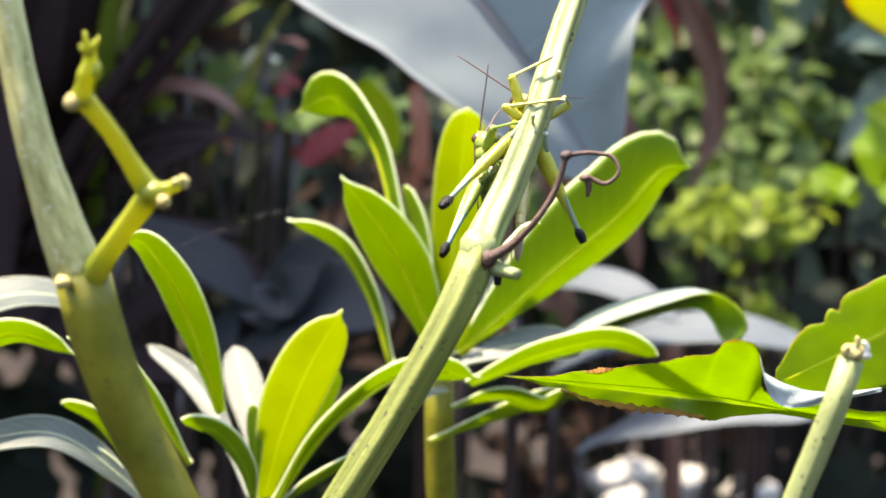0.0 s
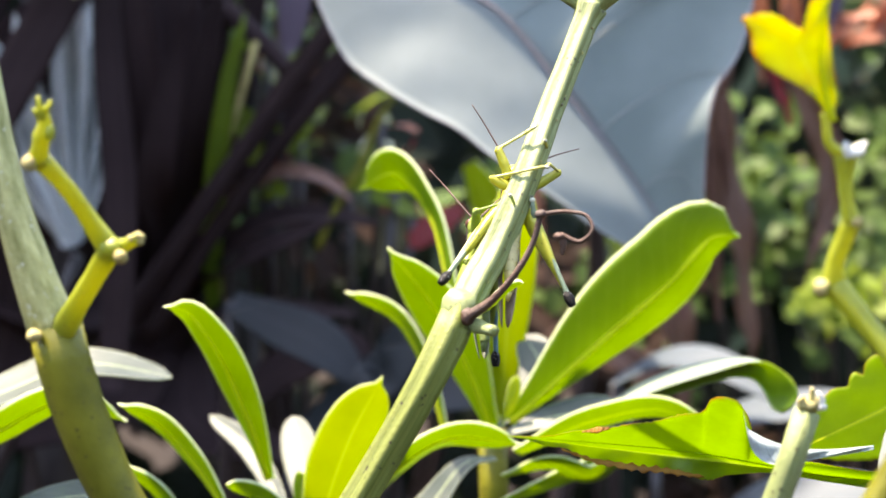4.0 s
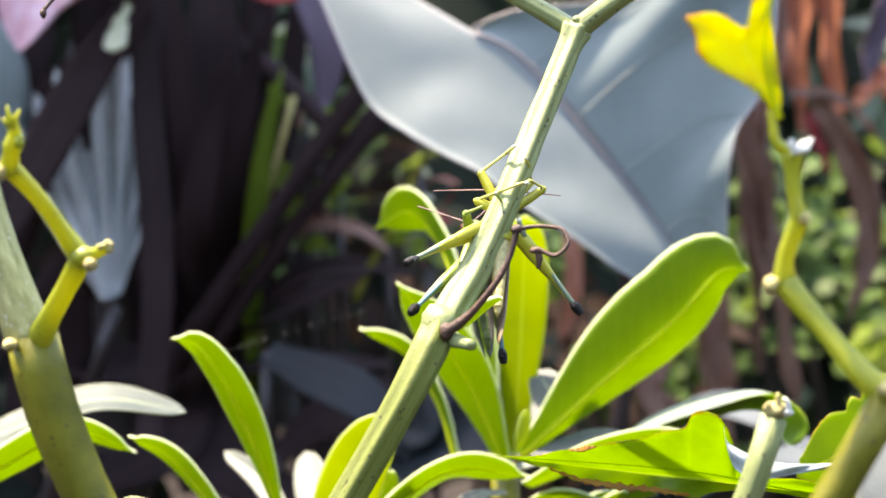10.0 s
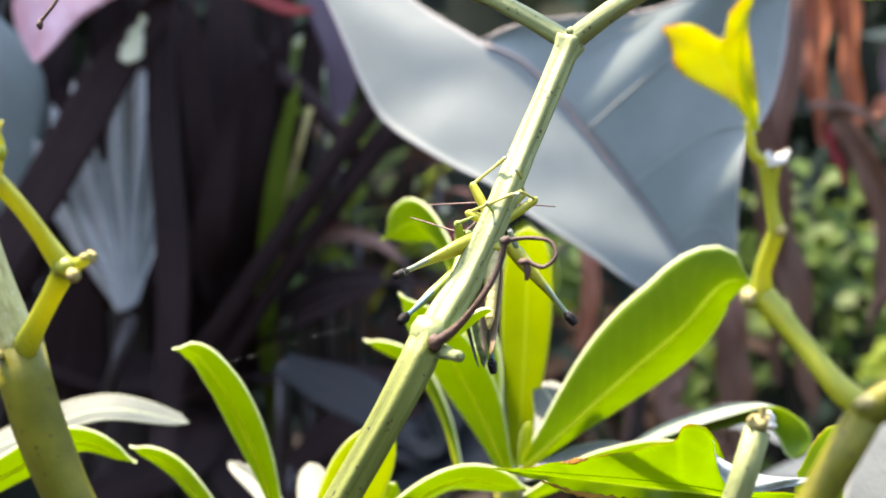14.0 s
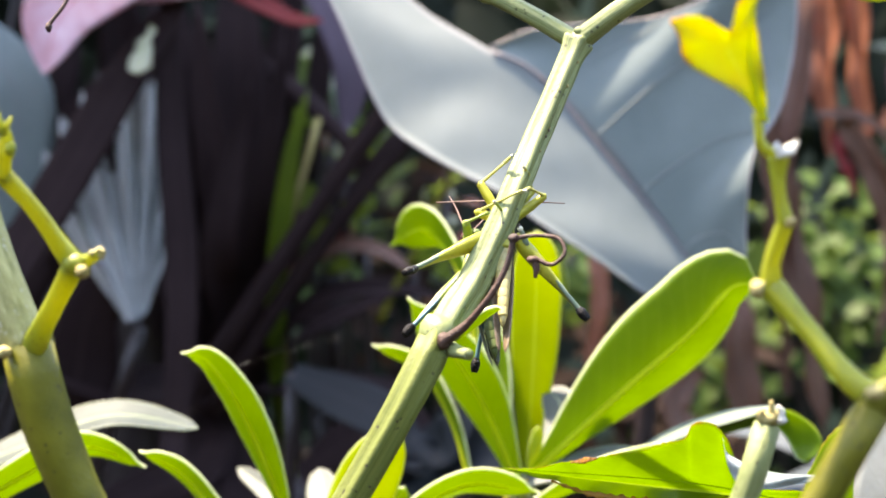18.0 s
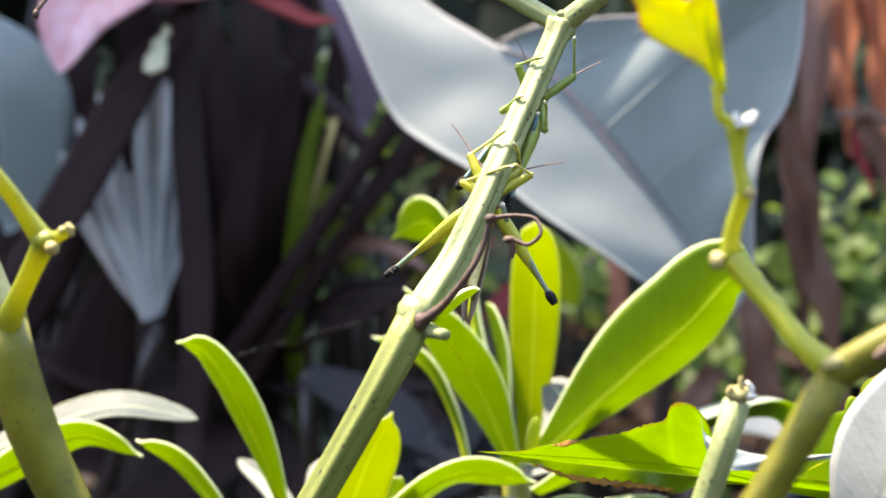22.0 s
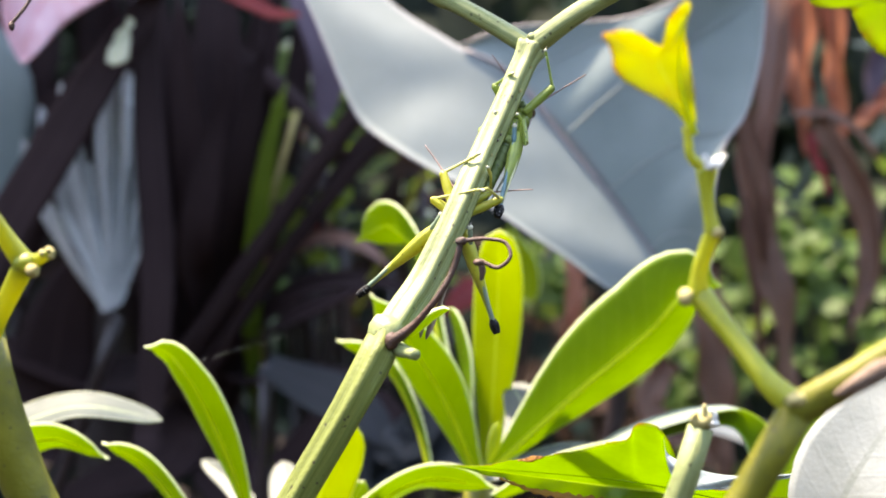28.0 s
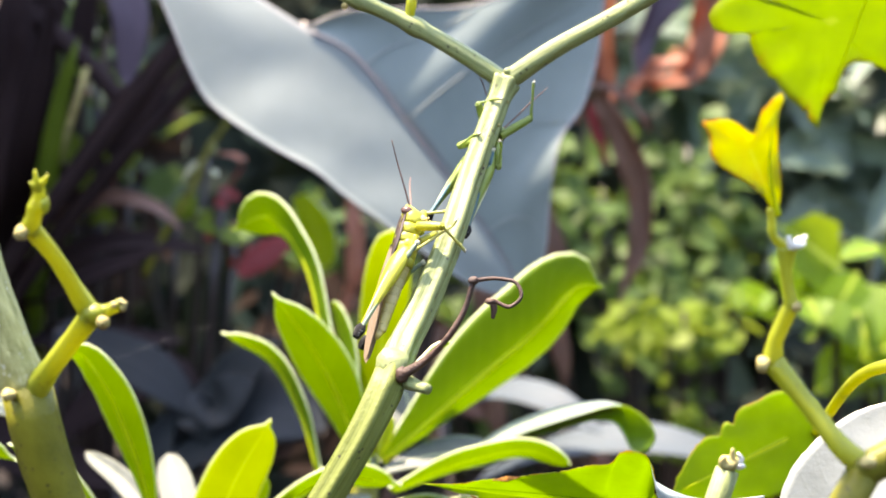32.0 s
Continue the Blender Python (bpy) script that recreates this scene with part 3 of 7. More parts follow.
def right_vine():
    vine = thing("climbing_vine", (0.06, 0.25, 0.0), "green vine branch with jointed twig and lobed leaves", "vine", "vines")
    part("stem", tube_mesh([(0.06, 0.255, -0.01), (0.03, 0.252, 0.3), (0.0390, 0.2480, 0.5330), (0.0537, 0.2480, 0.5572), (0.0598, 0.2480, 0.5672), (0.0652, 0.2480, 0.5768)], [0.0030, 0.0028, 0.0026, 0.0024, 0.0024, 0.0028], 70, 18, 4, 0.03, 0.05), STEM_OLD, vine)
    branch = part("branch", tube_mesh([(0.0649, 0.2480, 0.5766), (0.0720, 0.2460, 0.5812), (0.0783, 0.2450, 0.5850), (0.0891, 0.2430, 0.5925)], [0.0028, 0.0024, 0.0027, 0.0025], 30, 18, 4, 0.03, 0.05), STEM_OLD, vine)
    part("scar", tube_mesh([(0.0699, 0.2442, 0.5792), (0.0727, 0.2432, 0.5809), (0.0758, 0.2428, 0.5830), (0.0794, 0.2428, 0.5849)], [0.0004, 0.0013, 0.0014, 0.0004], 20, 12, wobble=0.5), SCAR, branch, "brown bark scar")
    twig = part("twig", tube_mesh([(0.0652, 0.2480, 0.5772), (0.0623, 0.2490, 0.5796), (0.0565, 0.2520, 0.5869), (0.0518, 0.2550, 0.5932)], [0.0022, 0.0017, 0.0016, 0.0020], 26, 14, 4, 0.04, 0.05), TWIG, vine, "yellow jointed twig")
    part("twig", tube_mesh([(0.0515, 0.2550, 0.5932), (0.0515, 0.2540, 0.5970), (0.0523, 0.2530, 0.6000), (0.0533, 0.2520, 0.6031)], [0.0019, 0.0013, 0.0013, 0.0013], 20, 14, 4, 0.04, 0.05), TWIG, vine)
    upper = part("twig", tube_mesh([(0.0532, 0.2520, 0.6028), (0.0523, 0.2520, 0.6071), (0.0521, 0.2520, 0.6101), (0.0521, 0.2520, 0.6122)], [0.0013, 0.0010, 0.0011, 0.0017], 18, 12, 4, 0.04, 0.05), TWIG, vine)
    bud(vine, (0.0652, 0.2475, 0.5774), 0.0026, STEM_OLD, (1.1, 1, 1.0), 2, "joint")
    bud(vine, (0.0645, 0.2455, 0.5784), 0.0013, KNOB, (1.2, 0.8, 0.8), 5)
    bud(twig, (0.0494, 0.2540, 0.5931), 0.0012, KNOB, (1, 1, 1.2), 3)
    bud(upper, (0.0537, 0.2510, 0.6027), 0.0009, KNOB, seed=4)
    for k, (dx, dz) in enumerate(((0.0016, 0.0012), (0.0026, 0.0016), (-0.0004, 0.0016), (0.0008, 0.0004), (0.0020, 0.0004))):
        part("petal", blade_mesh([Vector((0.0519, 0.2505, 0.6121)) + Vector((dx * 0.2, -0.0002 * k, 0)), Vector((0.0519, 0.2505, 0.6125)) + Vector((dx * 0.8, -0.0003 * k, dz * 0.8)), Vector((0.0519, 0.2505, 0.6128)) + Vector((dx * 1.15, -0.0002 * k, dz * 0.9))], 0.00045, (dz, -0.6, dx + 0.4), wave=0.7, count=8, across=2, seed=k), WHITE, upper, "small white dried petal")
    lobed = part("leaf", lobed_mesh([(0.0500, 0.2520, 0.6171), (0.0477, 0.2512, 0.6202), (0.0448, 0.2506, 0.6224), (0.0413, 0.2502, 0.6241), (0.0392, 0.2498, 0.6254), (0.0379, 0.2494, 0.6269), (0.0376, 0.2489, 0.6289), (0.0369, 0.2485, 0.6305), (0.0361, 0.2482, 0.6317), (0.0376, 0.2480, 0.6323), (0.0398, 0.2480, 0.6324), (0.0417, 0.2482, 0.6319), (0.0438, 0.2485, 0.6306), (0.0452, 0.2486, 0.6303), (0.0456, 0.2483, 0.6317), (0.0455, 0.2478, 0.6336), (0.0466, 0.2474, 0.6352), (0.0486, 0.2470, 0.6367), (0.0490, 0.2472, 0.6362), (0.0485, 0.2478, 0.6337), (0.0484, 0.2483, 0.6318), (0.0490, 0.2489, 0.6293), (0.0497, 0.2498, 0.6257), (0.0501, 0.2507, 0.6221), (0.0504, 0.2517, 0.6185)],
                                    [(0.0500, 0.2517, 0.6178), (0.0444, 0.2492, 0.6281)], 9, 0.0004, 0.0003, 0.0011, 3, 6, 0.0003), LEAF_YELLOW, vine, "small yellow two-horned leaf with rusty edges")
    part("midrib", tube_mesh([(0.0502, 0.2516, 0.6174), (0.0487, 0.2505, 0.6216), (0.0477, 0.2493, 0.6257), (0.0475, 0.2482, 0.6301), (0.0477, 0.2472, 0.6341)], [0.0006, 0.0004, 0.0002, 0.0001], 16, 6), RIB, lobed)
    part("petiole", tube_mesh([(0.0523, 0.2520, 0.6120), (0.0496, 0.2518, 0.6144), (0.0493, 0.2517, 0.6165), (0.0489, 0.2515, 0.6186)], [0.0010, 0.0008, 0.0007, 0.0006], 14, 8), TWIG, lobed)
    # big leaves further along the vine
    toothed = part("leaf", lobed_mesh([(0.0855, 0.4134, 0.5441), (0.0864, 0.4123, 0.5491), (0.0885, 0.4113, 0.5538), (0.0908, 0.4104, 0.5581), (0.0938, 0.4099, 0.5604), (0.0965, 0.4099, 0.5607), (0.0969, 0.4094, 0.5630), (0.0978, 0.4091, 0.5642), (0.0999, 0.4092, 0.5636), (0.1004, 0.4087, 0.5662), (0.1019, 0.4083, 0.5681), (0.1050, 0.4080, 0.5695), (0.1110, 0.4073, 0.5726), (0.1196, 0.4076, 0.5713), (0.1262, 0.4094, 0.5628), (0.1234, 0.4119, 0.5513), (0.1142, 0.4134, 0.5441), (0.1044, 0.4138, 0.5423), (0.0944, 0.4138, 0.5423)],
                                      [(0.1156, 0.4110, 0.5598), (0.0881, 0.4120, 0.5464)], 9, 0.0, 0.0003, 0.0008, 5, 6, 0.0006), LEAF_OLD, vine, "large bright green toothed leaf")
    part("midrib", tube_mesh([(0.1152, 0.4100, 0.5599), (0.0877, 0.4108, 0.5466)], [0.0003, 0.0002, 0.0001], 10, 6), RIB, toothed)
    part("petiole", tube_mesh([(0.1227, 0.4110, 0.5612), (0.1023, 0.3305, 0.5854), (0.0891, 0.2430, 0.5925)], [0.0012, 0.0014, 0.0018], 16, 8), TWIG, vine)
    hub = (0.1530, 0.4557, 0.6839)
    top = part("leaf", lobed_mesh([(0.1465, 0.4740, 0.6440), (0.1438, 0.4732, 0.6458), (0.1409, 0.4716, 0.6491), (0.1359, 0.4703, 0.6518), (0.1311, 0.4682, 0.6562), (0.1253, 0.4662, 0.6604), (0.1216, 0.4640, 0.6650), (0.1185, 0.4616, 0.6698), (0.1141, 0.4616, 0.6696), (0.1081, 0.4609, 0.6709), (0.1065, 0.4586, 0.6754), (0.1101, 0.4569, 0.6793), (0.1176, 0.4563, 0.6809), (0.1225, 0.4575, 0.6787), (0.1255, 0.4558, 0.6822), (0.1392, 0.4520, 0.6907), (0.1618, 0.4527, 0.6904), (0.1825, 0.4616, 0.6728), (0.1826, 0.4712, 0.6517), (0.1702, 0.4682, 0.6578), (0.1619, 0.4660, 0.6623), (0.1556, 0.4653, 0.6636), (0.1512, 0.4657, 0.6625), (0.1498, 0.4675, 0.6585), (0.1491, 0.4693, 0.6545), (0.1467, 0.4708, 0.6513)],
                                  [(0.1431, 0.4600, 0.6744), (0.1431, 0.4603, 0.6738)], 9, 0.0, 0.0004, 0.0012, 6, 6, 0.0012), LEAF_LIME, vine, "large lobed yellow-green leaf")
    part("midrib", tube_mesh([hub, Vector(hub).lerp(Vector((0.1457, 0.4723, 0.6478)), 0.5) - Vector((0, 0.0016, 0)), (0.1457, 0.4723, 0.6478)], [0.0003, 0.0002, 0.0001], 14, 6), RIB, top)
    part("petiole", tube_mesh([hub, (0.2, 0.4, 0.70), (0.0891, 0.2430, 0.5925)], [0.0012, 0.0014, 0.0018], 16, 8), TWIG, vine)
    leaf(vine, [(0.0817, 0.3130, 0.5423), (0.0857, 0.3120, 0.5555), (0.0926, 0.3110, 0.5676), (0.1026, 0.3100, 0.5802)], 0.0113, (-0.25, -0.8, 0.6), LEAF_PALE, label="pale grey-white leaf with fine veins", shape=profile(0.45, 0.5, 1.8, 1.3, 0.6), count=36, cup=0.15, teeth=0.02)


def cut_vine():
    ob = thing("climbing_vine", (0.04, 0.30, 0.0), "pale green cut vine stub with a ragged leaf", "vine", "vines")
    part("stem", tube_mesh([(0.04, 0.305, -0.01), (0.02, 0.30, 0.3), (0.0399, 0.2930, 0.5189), (0.0483, 0.2920, 0.5455), (0.0530, 0.2910, 0.5581), (0.0566, 0.2900, 0.5703)], [0.003, 0.0028, 0.0024, 0.0022, 0.0022, 0.0022], 60, 16, 5, 0.07, 0.03), STEM, ob)
    cut = bud(ob, (0.0569, 0.2900, 0.5715), 0.0022, KNOB, (1, 1, 0.7), 3, "cut_top", "torn pale brown top of the stub")
    for k, (dx, dz) in enumerate(((-0.0016, 0.0006), (0.0004, 0.0015), (0.0021, 0.001), (0.0024, -0.0004))):
        part("fibre", tube_mesh([Vector((0.0567, 0.2890, 0.5709)) + Vector((dx * 0.6, 0, 0)), Vector((0.0567, 0.2890, 0.5716)) + Vector((dx, -0.0004, dz)), Vector((0.0567, 0.2890, 0.5719)) + Vector((dx * 0.6, -0.0008, dz * 1.7))], [0.0007, 0.0006, 0.0003], 6, 6), WHITE if k > 1 else KNOB, cut)
    low = part("leaf", lobed_mesh([(0.0113, 0.3706, 0.5545), (0.0208, 0.3663, 0.5551), (0.0263, 0.3626, 0.5567), (0.0307, 0.3602, 0.5572), (0.0361, 0.3563, 0.5589), (0.0409, 0.3533, 0.5599), (0.0454, 0.3494, 0.5618), (0.0490, 0.3424, 0.5635), (0.0498, 0.3376, 0.5665), (0.0511, 0.3345, 0.5673), (0.0531, 0.3321, 0.5671), (0.0557, 0.3348, 0.5647), (0.0578, 0.3384, 0.5612), (0.0597, 0.3433, 0.5562), (0.0652, 0.3465, 0.5532), (0.0726, 0.3479, 0.5523), (0.0840, 0.3506, 0.5502), (0.0930, 0.3516, 0.5491), (0.0942, 0.3556, 0.5449), (0.0850, 0.3545, 0.5461), (0.0736, 0.3517, 0.5482), (0.0634, 0.3494, 0.5500), (0.0562, 0.3492, 0.5496), (0.0522, 0.3577, 0.5471), (0.0471, 0.3629, 0.5480), (0.0431, 0.3646, 0.5479), (0.0385, 0.3657, 0.5487), (0.0327, 0.3671, 0.5495), (0.0293, 0.3687, 0.5493), (0.0245, 0.3679, 0.5521), (0.0210, 0.3689, 0.5524), (0.0163, 0.3693, 0.5538)],
                                  [(0.0890, 0.3544, 0.5472), (0.0151, 0.3699, 0.5541)], 10, 0.0, 0.0003, 0.0009, 2, 9, 0.0006), LEAF_OLD, ob, "yellow-green ragged leaf with rusty nibbled edge")
    part("midrib", tube_mesh([(0.0884, 0.3530, 0.5475), (0.0734, 0.3508, 0.5495), (0.0553, 0.3447, 0.5536), (0.0422, 0.3590, 0.5536), (0.0287, 0.3634, 0.5541), (0.0150, 0.3689, 0.5544)], [0.00012, 0.00012, 0.0001, 0.00006], 24, 6), RIB_DULL, low)
    part("flap", panel_mesh([(0.0550, 0.3325, 0.5647), (0.0555, 0.3320, 0.5619), (0.0581, 0.3320, 0.5601), (0.0617, 0.3320, 0.5586), (0.0660, 0.3330, 0.5575), (0.0703, 0.3340, 0.5571), (0.0768, 0.3360, 0.5571), (0.0821, 0.3380, 0.5573)],
                            [(0.0550, 0.3310, 0.5629), (0.0556, 0.3300, 0.5592), (0.0568, 0.3300, 0.5567), (0.0589, 0.3300, 0.5552), (0.0638, 0.3310, 0.5547), (0.0689, 0.3330, 0.5553), (0.0764, 0.3350, 0.5561), (0.0817, 0.3370, 0.5566)], 40, 8, 0.0005, 3, -0.0006, thick=0.0003), LEAF_FLAP, low, "pale blue-white upturned fold of the leaf")
    for pts, half in (([(0.0234, 0.3667, 0.5522), (0.0269, 0.3669, 0.5509), (0.0308, 0.3667, 0.5496), (0.0353, 0.3657, 0.5490), (0.0397, 0.3637, 0.5486), (0.0445, 0.3630, 0.5483), (0.0488, 0.3604, 0.5479), (0.0521, 0.3562, 0.5480)], 0.00062), ([(0.0273, 0.3617, 0.5566), (0.0293, 0.3610, 0.5569), (0.0310, 0.3588, 0.5575), (0.0327, 0.3591, 0.5577)], 0.00045)):
        part("rusty_edge", blade_mesh(pts, half, (0.1, -0.9, 0.3), profile(0.5, 0.3), thick=0.0003, count=60, across=3, teeth=0.5, tooth=13, wave=0.3, waves=6), RUST, low, "rust-brown withered edge")
    part("petiole", tube_mesh([(0.0983, 0.3500, 0.5474), (0.095, 0.32, 0.50), (0.035, 0.298, 0.38)], [0.001, 0.0012, 0.0014], 16, 8), STEM, ob)


RIB_DULL = skin_material("dull_rib", (0.10, 0.18, 0.012), (0.16, 0.25, 0.02), 0.6, 400, share=0.55, through_colour=(0.42, 0.58, 0.03), sheen=0.2)
RUST = skin_material("rusty_edge", (0.16, 0.055, 0.008), (0.46, 0.22, 0.02), 0.6, 600, share=0.25, through_colour=(0.6, 0.3, 0.03))
LEAF_FLAP = leaf_material("leaf_back", (0.22, 0.27, 0.25), (0.36, 0.42, 0.40), (0.4, 0.5, 0.3), 0.25, 0.45, 12, 0.2, rib=(0.2, 0.25, 0.22), scale=160, bump=0.5)
SCAR = skin_material("bark_scar", (0.10, 0.06, 0.04), (0.30, 0.22, 0.16), 0.8, 300, bump=0.9)
WHITE = skin_material("dry_petal", (0.6, 0.6, 0.52), (0.8, 0.8, 0.72), 0.6, 400)
LEAF_LIME = leaf_material("lime_leaf", (0.13, 0.20, 0.012), (0.20, 0.27, 0.02), (0.60, 0.78, 0.06), 0.5, 0.45, 0.0, 0.0, rib=(0.35, 0.4, 0.05), blotch=(0.45, 0.36, 0.03), scale=110, speck=0.08)
LEAF_SPRAY = leaf_material("spray_leaf", (0.065, 0.11, 0.010), (0.12, 0.175, 0.015), (0.30, 0.40, 0.03), 0.4, 0.5, 7, 0.1, rib=(0.2, 0.26, 0.05), scale=60, sheen=0.12)
main_vine()
left_vine()
right_vine()
cut_vine()

# ---- the fleshy rosettes behind the vine ----


def rosette():
    plant = thing("rosette_plant", (0.04, 0.53, 0.0), "rosette of fleshy paddle-shaped green leaves", "plant", "rosettes")
    part("stem", tube_mesh([(0.04, 0.53, -0.01), (0.035, 0.53, 0.36), (0.0200, 0.5250, 0.5031), (0.0191, 0.5250, 0.5342)], [0.007, 0.006, 0.005, 0.0045], 30, 12), STEM_OLD, plant)
    leaf(plant, [(0.0237, 0.5150, 0.5377), (0.0367, 0.5120, 0.5503), (0.0533, 0.5100, 0.5656), (0.0701, 0.5100, 0.5798), (0.0853, 0.5110, 0.5942), (0.0919, 0.5120, 0.5937)], 0.0157, (-0.38, 0.83, 0.34), rib=RIB, rib_size=0.0012, cup=0.42, shape=profile(0.66, 0.14, 2.6, 1.15), count=34, across=8, point=0.04)
    leaf(plant, [(0.0183, 0.5250, 0.5360), (0.0072, 0.5400, 0.5733), (0.0001, 0.5550, 0.6000), (-0.0112, 0.5680, 0.6128), (-0.0228, 0.5730, 0.6067)], 0.0098, (0.75, 0.35, 0.55), rib=RIB, cup=0.15, shape=profile(0.78, 0.25, 2.8), count=34, point=0.05)
    leaf(plant, [(0.0190, 0.5220, 0.5346), (0.0094, 0.5160, 0.5575), (-0.0016, 0.5080, 0.5757), (-0.0133, 0.5000, 0.5903)], 0.0090, (0.35, 0.8, 0.35), rib=RIB, cup=0.12, shape=profile(0.58, 0.28, 1.7), point=0.08)
    leaf(plant, [(0.0053, 0.5300, 0.5319), (-0.0012, 0.5350, 0.5524), (-0.0111, 0.5400, 0.5680), (-0.0262, 0.5420, 0.5750)], 0.0055, (0.7, 0.4, 0.5), rib=RIB, cup=0.15, shape=profile(0.6, 0.35), point=0.05)
    leaf(plant, [(0.0223, 0.5400, 0.5353), (0.0241, 0.5350, 0.5653), (0.0250, 0.5270, 0.5914), (0.0251, 0.5170, 0.6101)], 0.0078, (0.1, 0.95, 0.2), LEAF_YOUNG, cup=0.15, shape=profile(0.62, 0.35, 3.0))
    arch = part("leaf", panel_mesh(
        [(0.0349, 0.5070, 0.5340), (0.0418, 0.5030, 0.5370), (0.0494, 0.4990, 0.5416), (0.0572, 0.4970, 0.5463), (0.0653, 0.4960, 0.5498), (0.0736, 0.4960, 0.5526), (0.0821, 0.4970, 0.5550), (0.0910, 0.4990, 0.5573), (0.0971, 0.4995, 0.5575), (0.1020, 0.4985, 0.5549), (0.1052, 0.4975, 0.5514), (0.1062, 0.4970, 0.5478), (0.1041, 0.4970, 0.5441)],
        [(0.0355, 0.5090, 0.5327), (0.0425, 0.5070, 0.5349), (0.0503, 0.5040, 0.5391), (0.0585, 0.5030, 0.5433), (0.0666, 0.5020, 0.5466), (0.0750, 0.5020, 0.5492), (0.0826, 0.5020, 0.5514), (0.0897, 0.5030, 0.5525), (0.0946, 0.5040, 0.5515), (0.0971, 0.5030, 0.5486), (0.0985, 0.5020, 0.5454), (0.0993, 0.5000, 0.5435), (0.1017, 0.4980, 0.5426)], 44, 6, thick=0.0005), LEAF, plant, "arching fleshy leaf seen from below")
    # the upper side's white glare is put into a paler leaf colour
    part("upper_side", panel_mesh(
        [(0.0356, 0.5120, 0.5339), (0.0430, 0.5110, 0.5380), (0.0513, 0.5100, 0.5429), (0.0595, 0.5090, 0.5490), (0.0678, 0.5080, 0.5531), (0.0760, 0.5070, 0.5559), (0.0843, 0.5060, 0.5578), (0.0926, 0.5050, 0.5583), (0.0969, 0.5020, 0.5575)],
        [(0.0349, 0.5070, 0.5340), (0.0418, 0.5030, 0.5370), (0.0494, 0.4990, 0.5416), (0.0572, 0.4970, 0.5463), (0.0653, 0.4960, 0.5498), (0.0736, 0.4960, 0.5526), (0.0821, 0.4970, 0.5550), (0.0910, 0.4990, 0.5570), (0.0967, 0.5010, 0.5575)], 40, 5, thick=0.0004), LEAF_GLARE, arch, "upper side of the arching leaf with white glare in its colour")
    leaf(plant, [(0.0246, 0.5000, 0.5309), (0.0471, 0.4900, 0.5422), (0.0646, 0.4880, 0.5452), (0.0765, 0.4860, 0.5412)], 0.0075, (-0.15, 0.55, 0.85), cup=0.1, shape=profile(0.5, 0.35))
    # inner and hidden leaves
    leaf(plant, [(0.0167, 0.5300, 0.5336), (0.0147, 0.5350, 0.5542), (0.0134, 0.5400, 0.5715), (0.0100, 0.5450, 0.5857)], 0.0060, (0.8, 0.4, 0.3), cup=0.2, shape=profile(0.6, 0.4))
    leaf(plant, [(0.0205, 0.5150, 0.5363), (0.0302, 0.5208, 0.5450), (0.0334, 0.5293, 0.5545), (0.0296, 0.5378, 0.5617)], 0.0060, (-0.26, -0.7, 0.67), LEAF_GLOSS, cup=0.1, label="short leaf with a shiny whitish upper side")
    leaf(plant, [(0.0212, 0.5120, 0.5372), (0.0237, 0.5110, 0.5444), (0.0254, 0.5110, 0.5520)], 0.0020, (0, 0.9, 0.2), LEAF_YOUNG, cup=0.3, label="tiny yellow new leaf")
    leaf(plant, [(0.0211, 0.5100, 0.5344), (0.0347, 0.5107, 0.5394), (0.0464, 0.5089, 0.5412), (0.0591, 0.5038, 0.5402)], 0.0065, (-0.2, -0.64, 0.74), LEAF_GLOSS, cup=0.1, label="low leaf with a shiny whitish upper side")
    leaf(plant, [(0.0212, 0.5100, 0.5225), (0.0362, 0.5000, 0.5275), (0.0463, 0.5000, 0.5242), (0.0545, 0.5000, 0.5291)], 0.005, (0.1, 0.6, 0.8), cup=0.1)
    leaf(plant, [(0.0160, 0.5200, 0.5104), (0.0347, 0.5100, 0.5199), (0.0472, 0.5050, 0.5258), (0.0629, 0.5000, 0.5291)], 0.0048, (0.1, 0.5, 0.8), cup=0.1)
    leaf(plant, [(0.0187, 0.5050, 0.5284), (0.0099, 0.5000, 0.5277), (0.0003, 0.5000, 0.5162), (-0.0109, 0.5000, 0.5032)], 0.006, (-0.2, -0.5, 0.9), LEAF_GLOSS, cup=0.1)


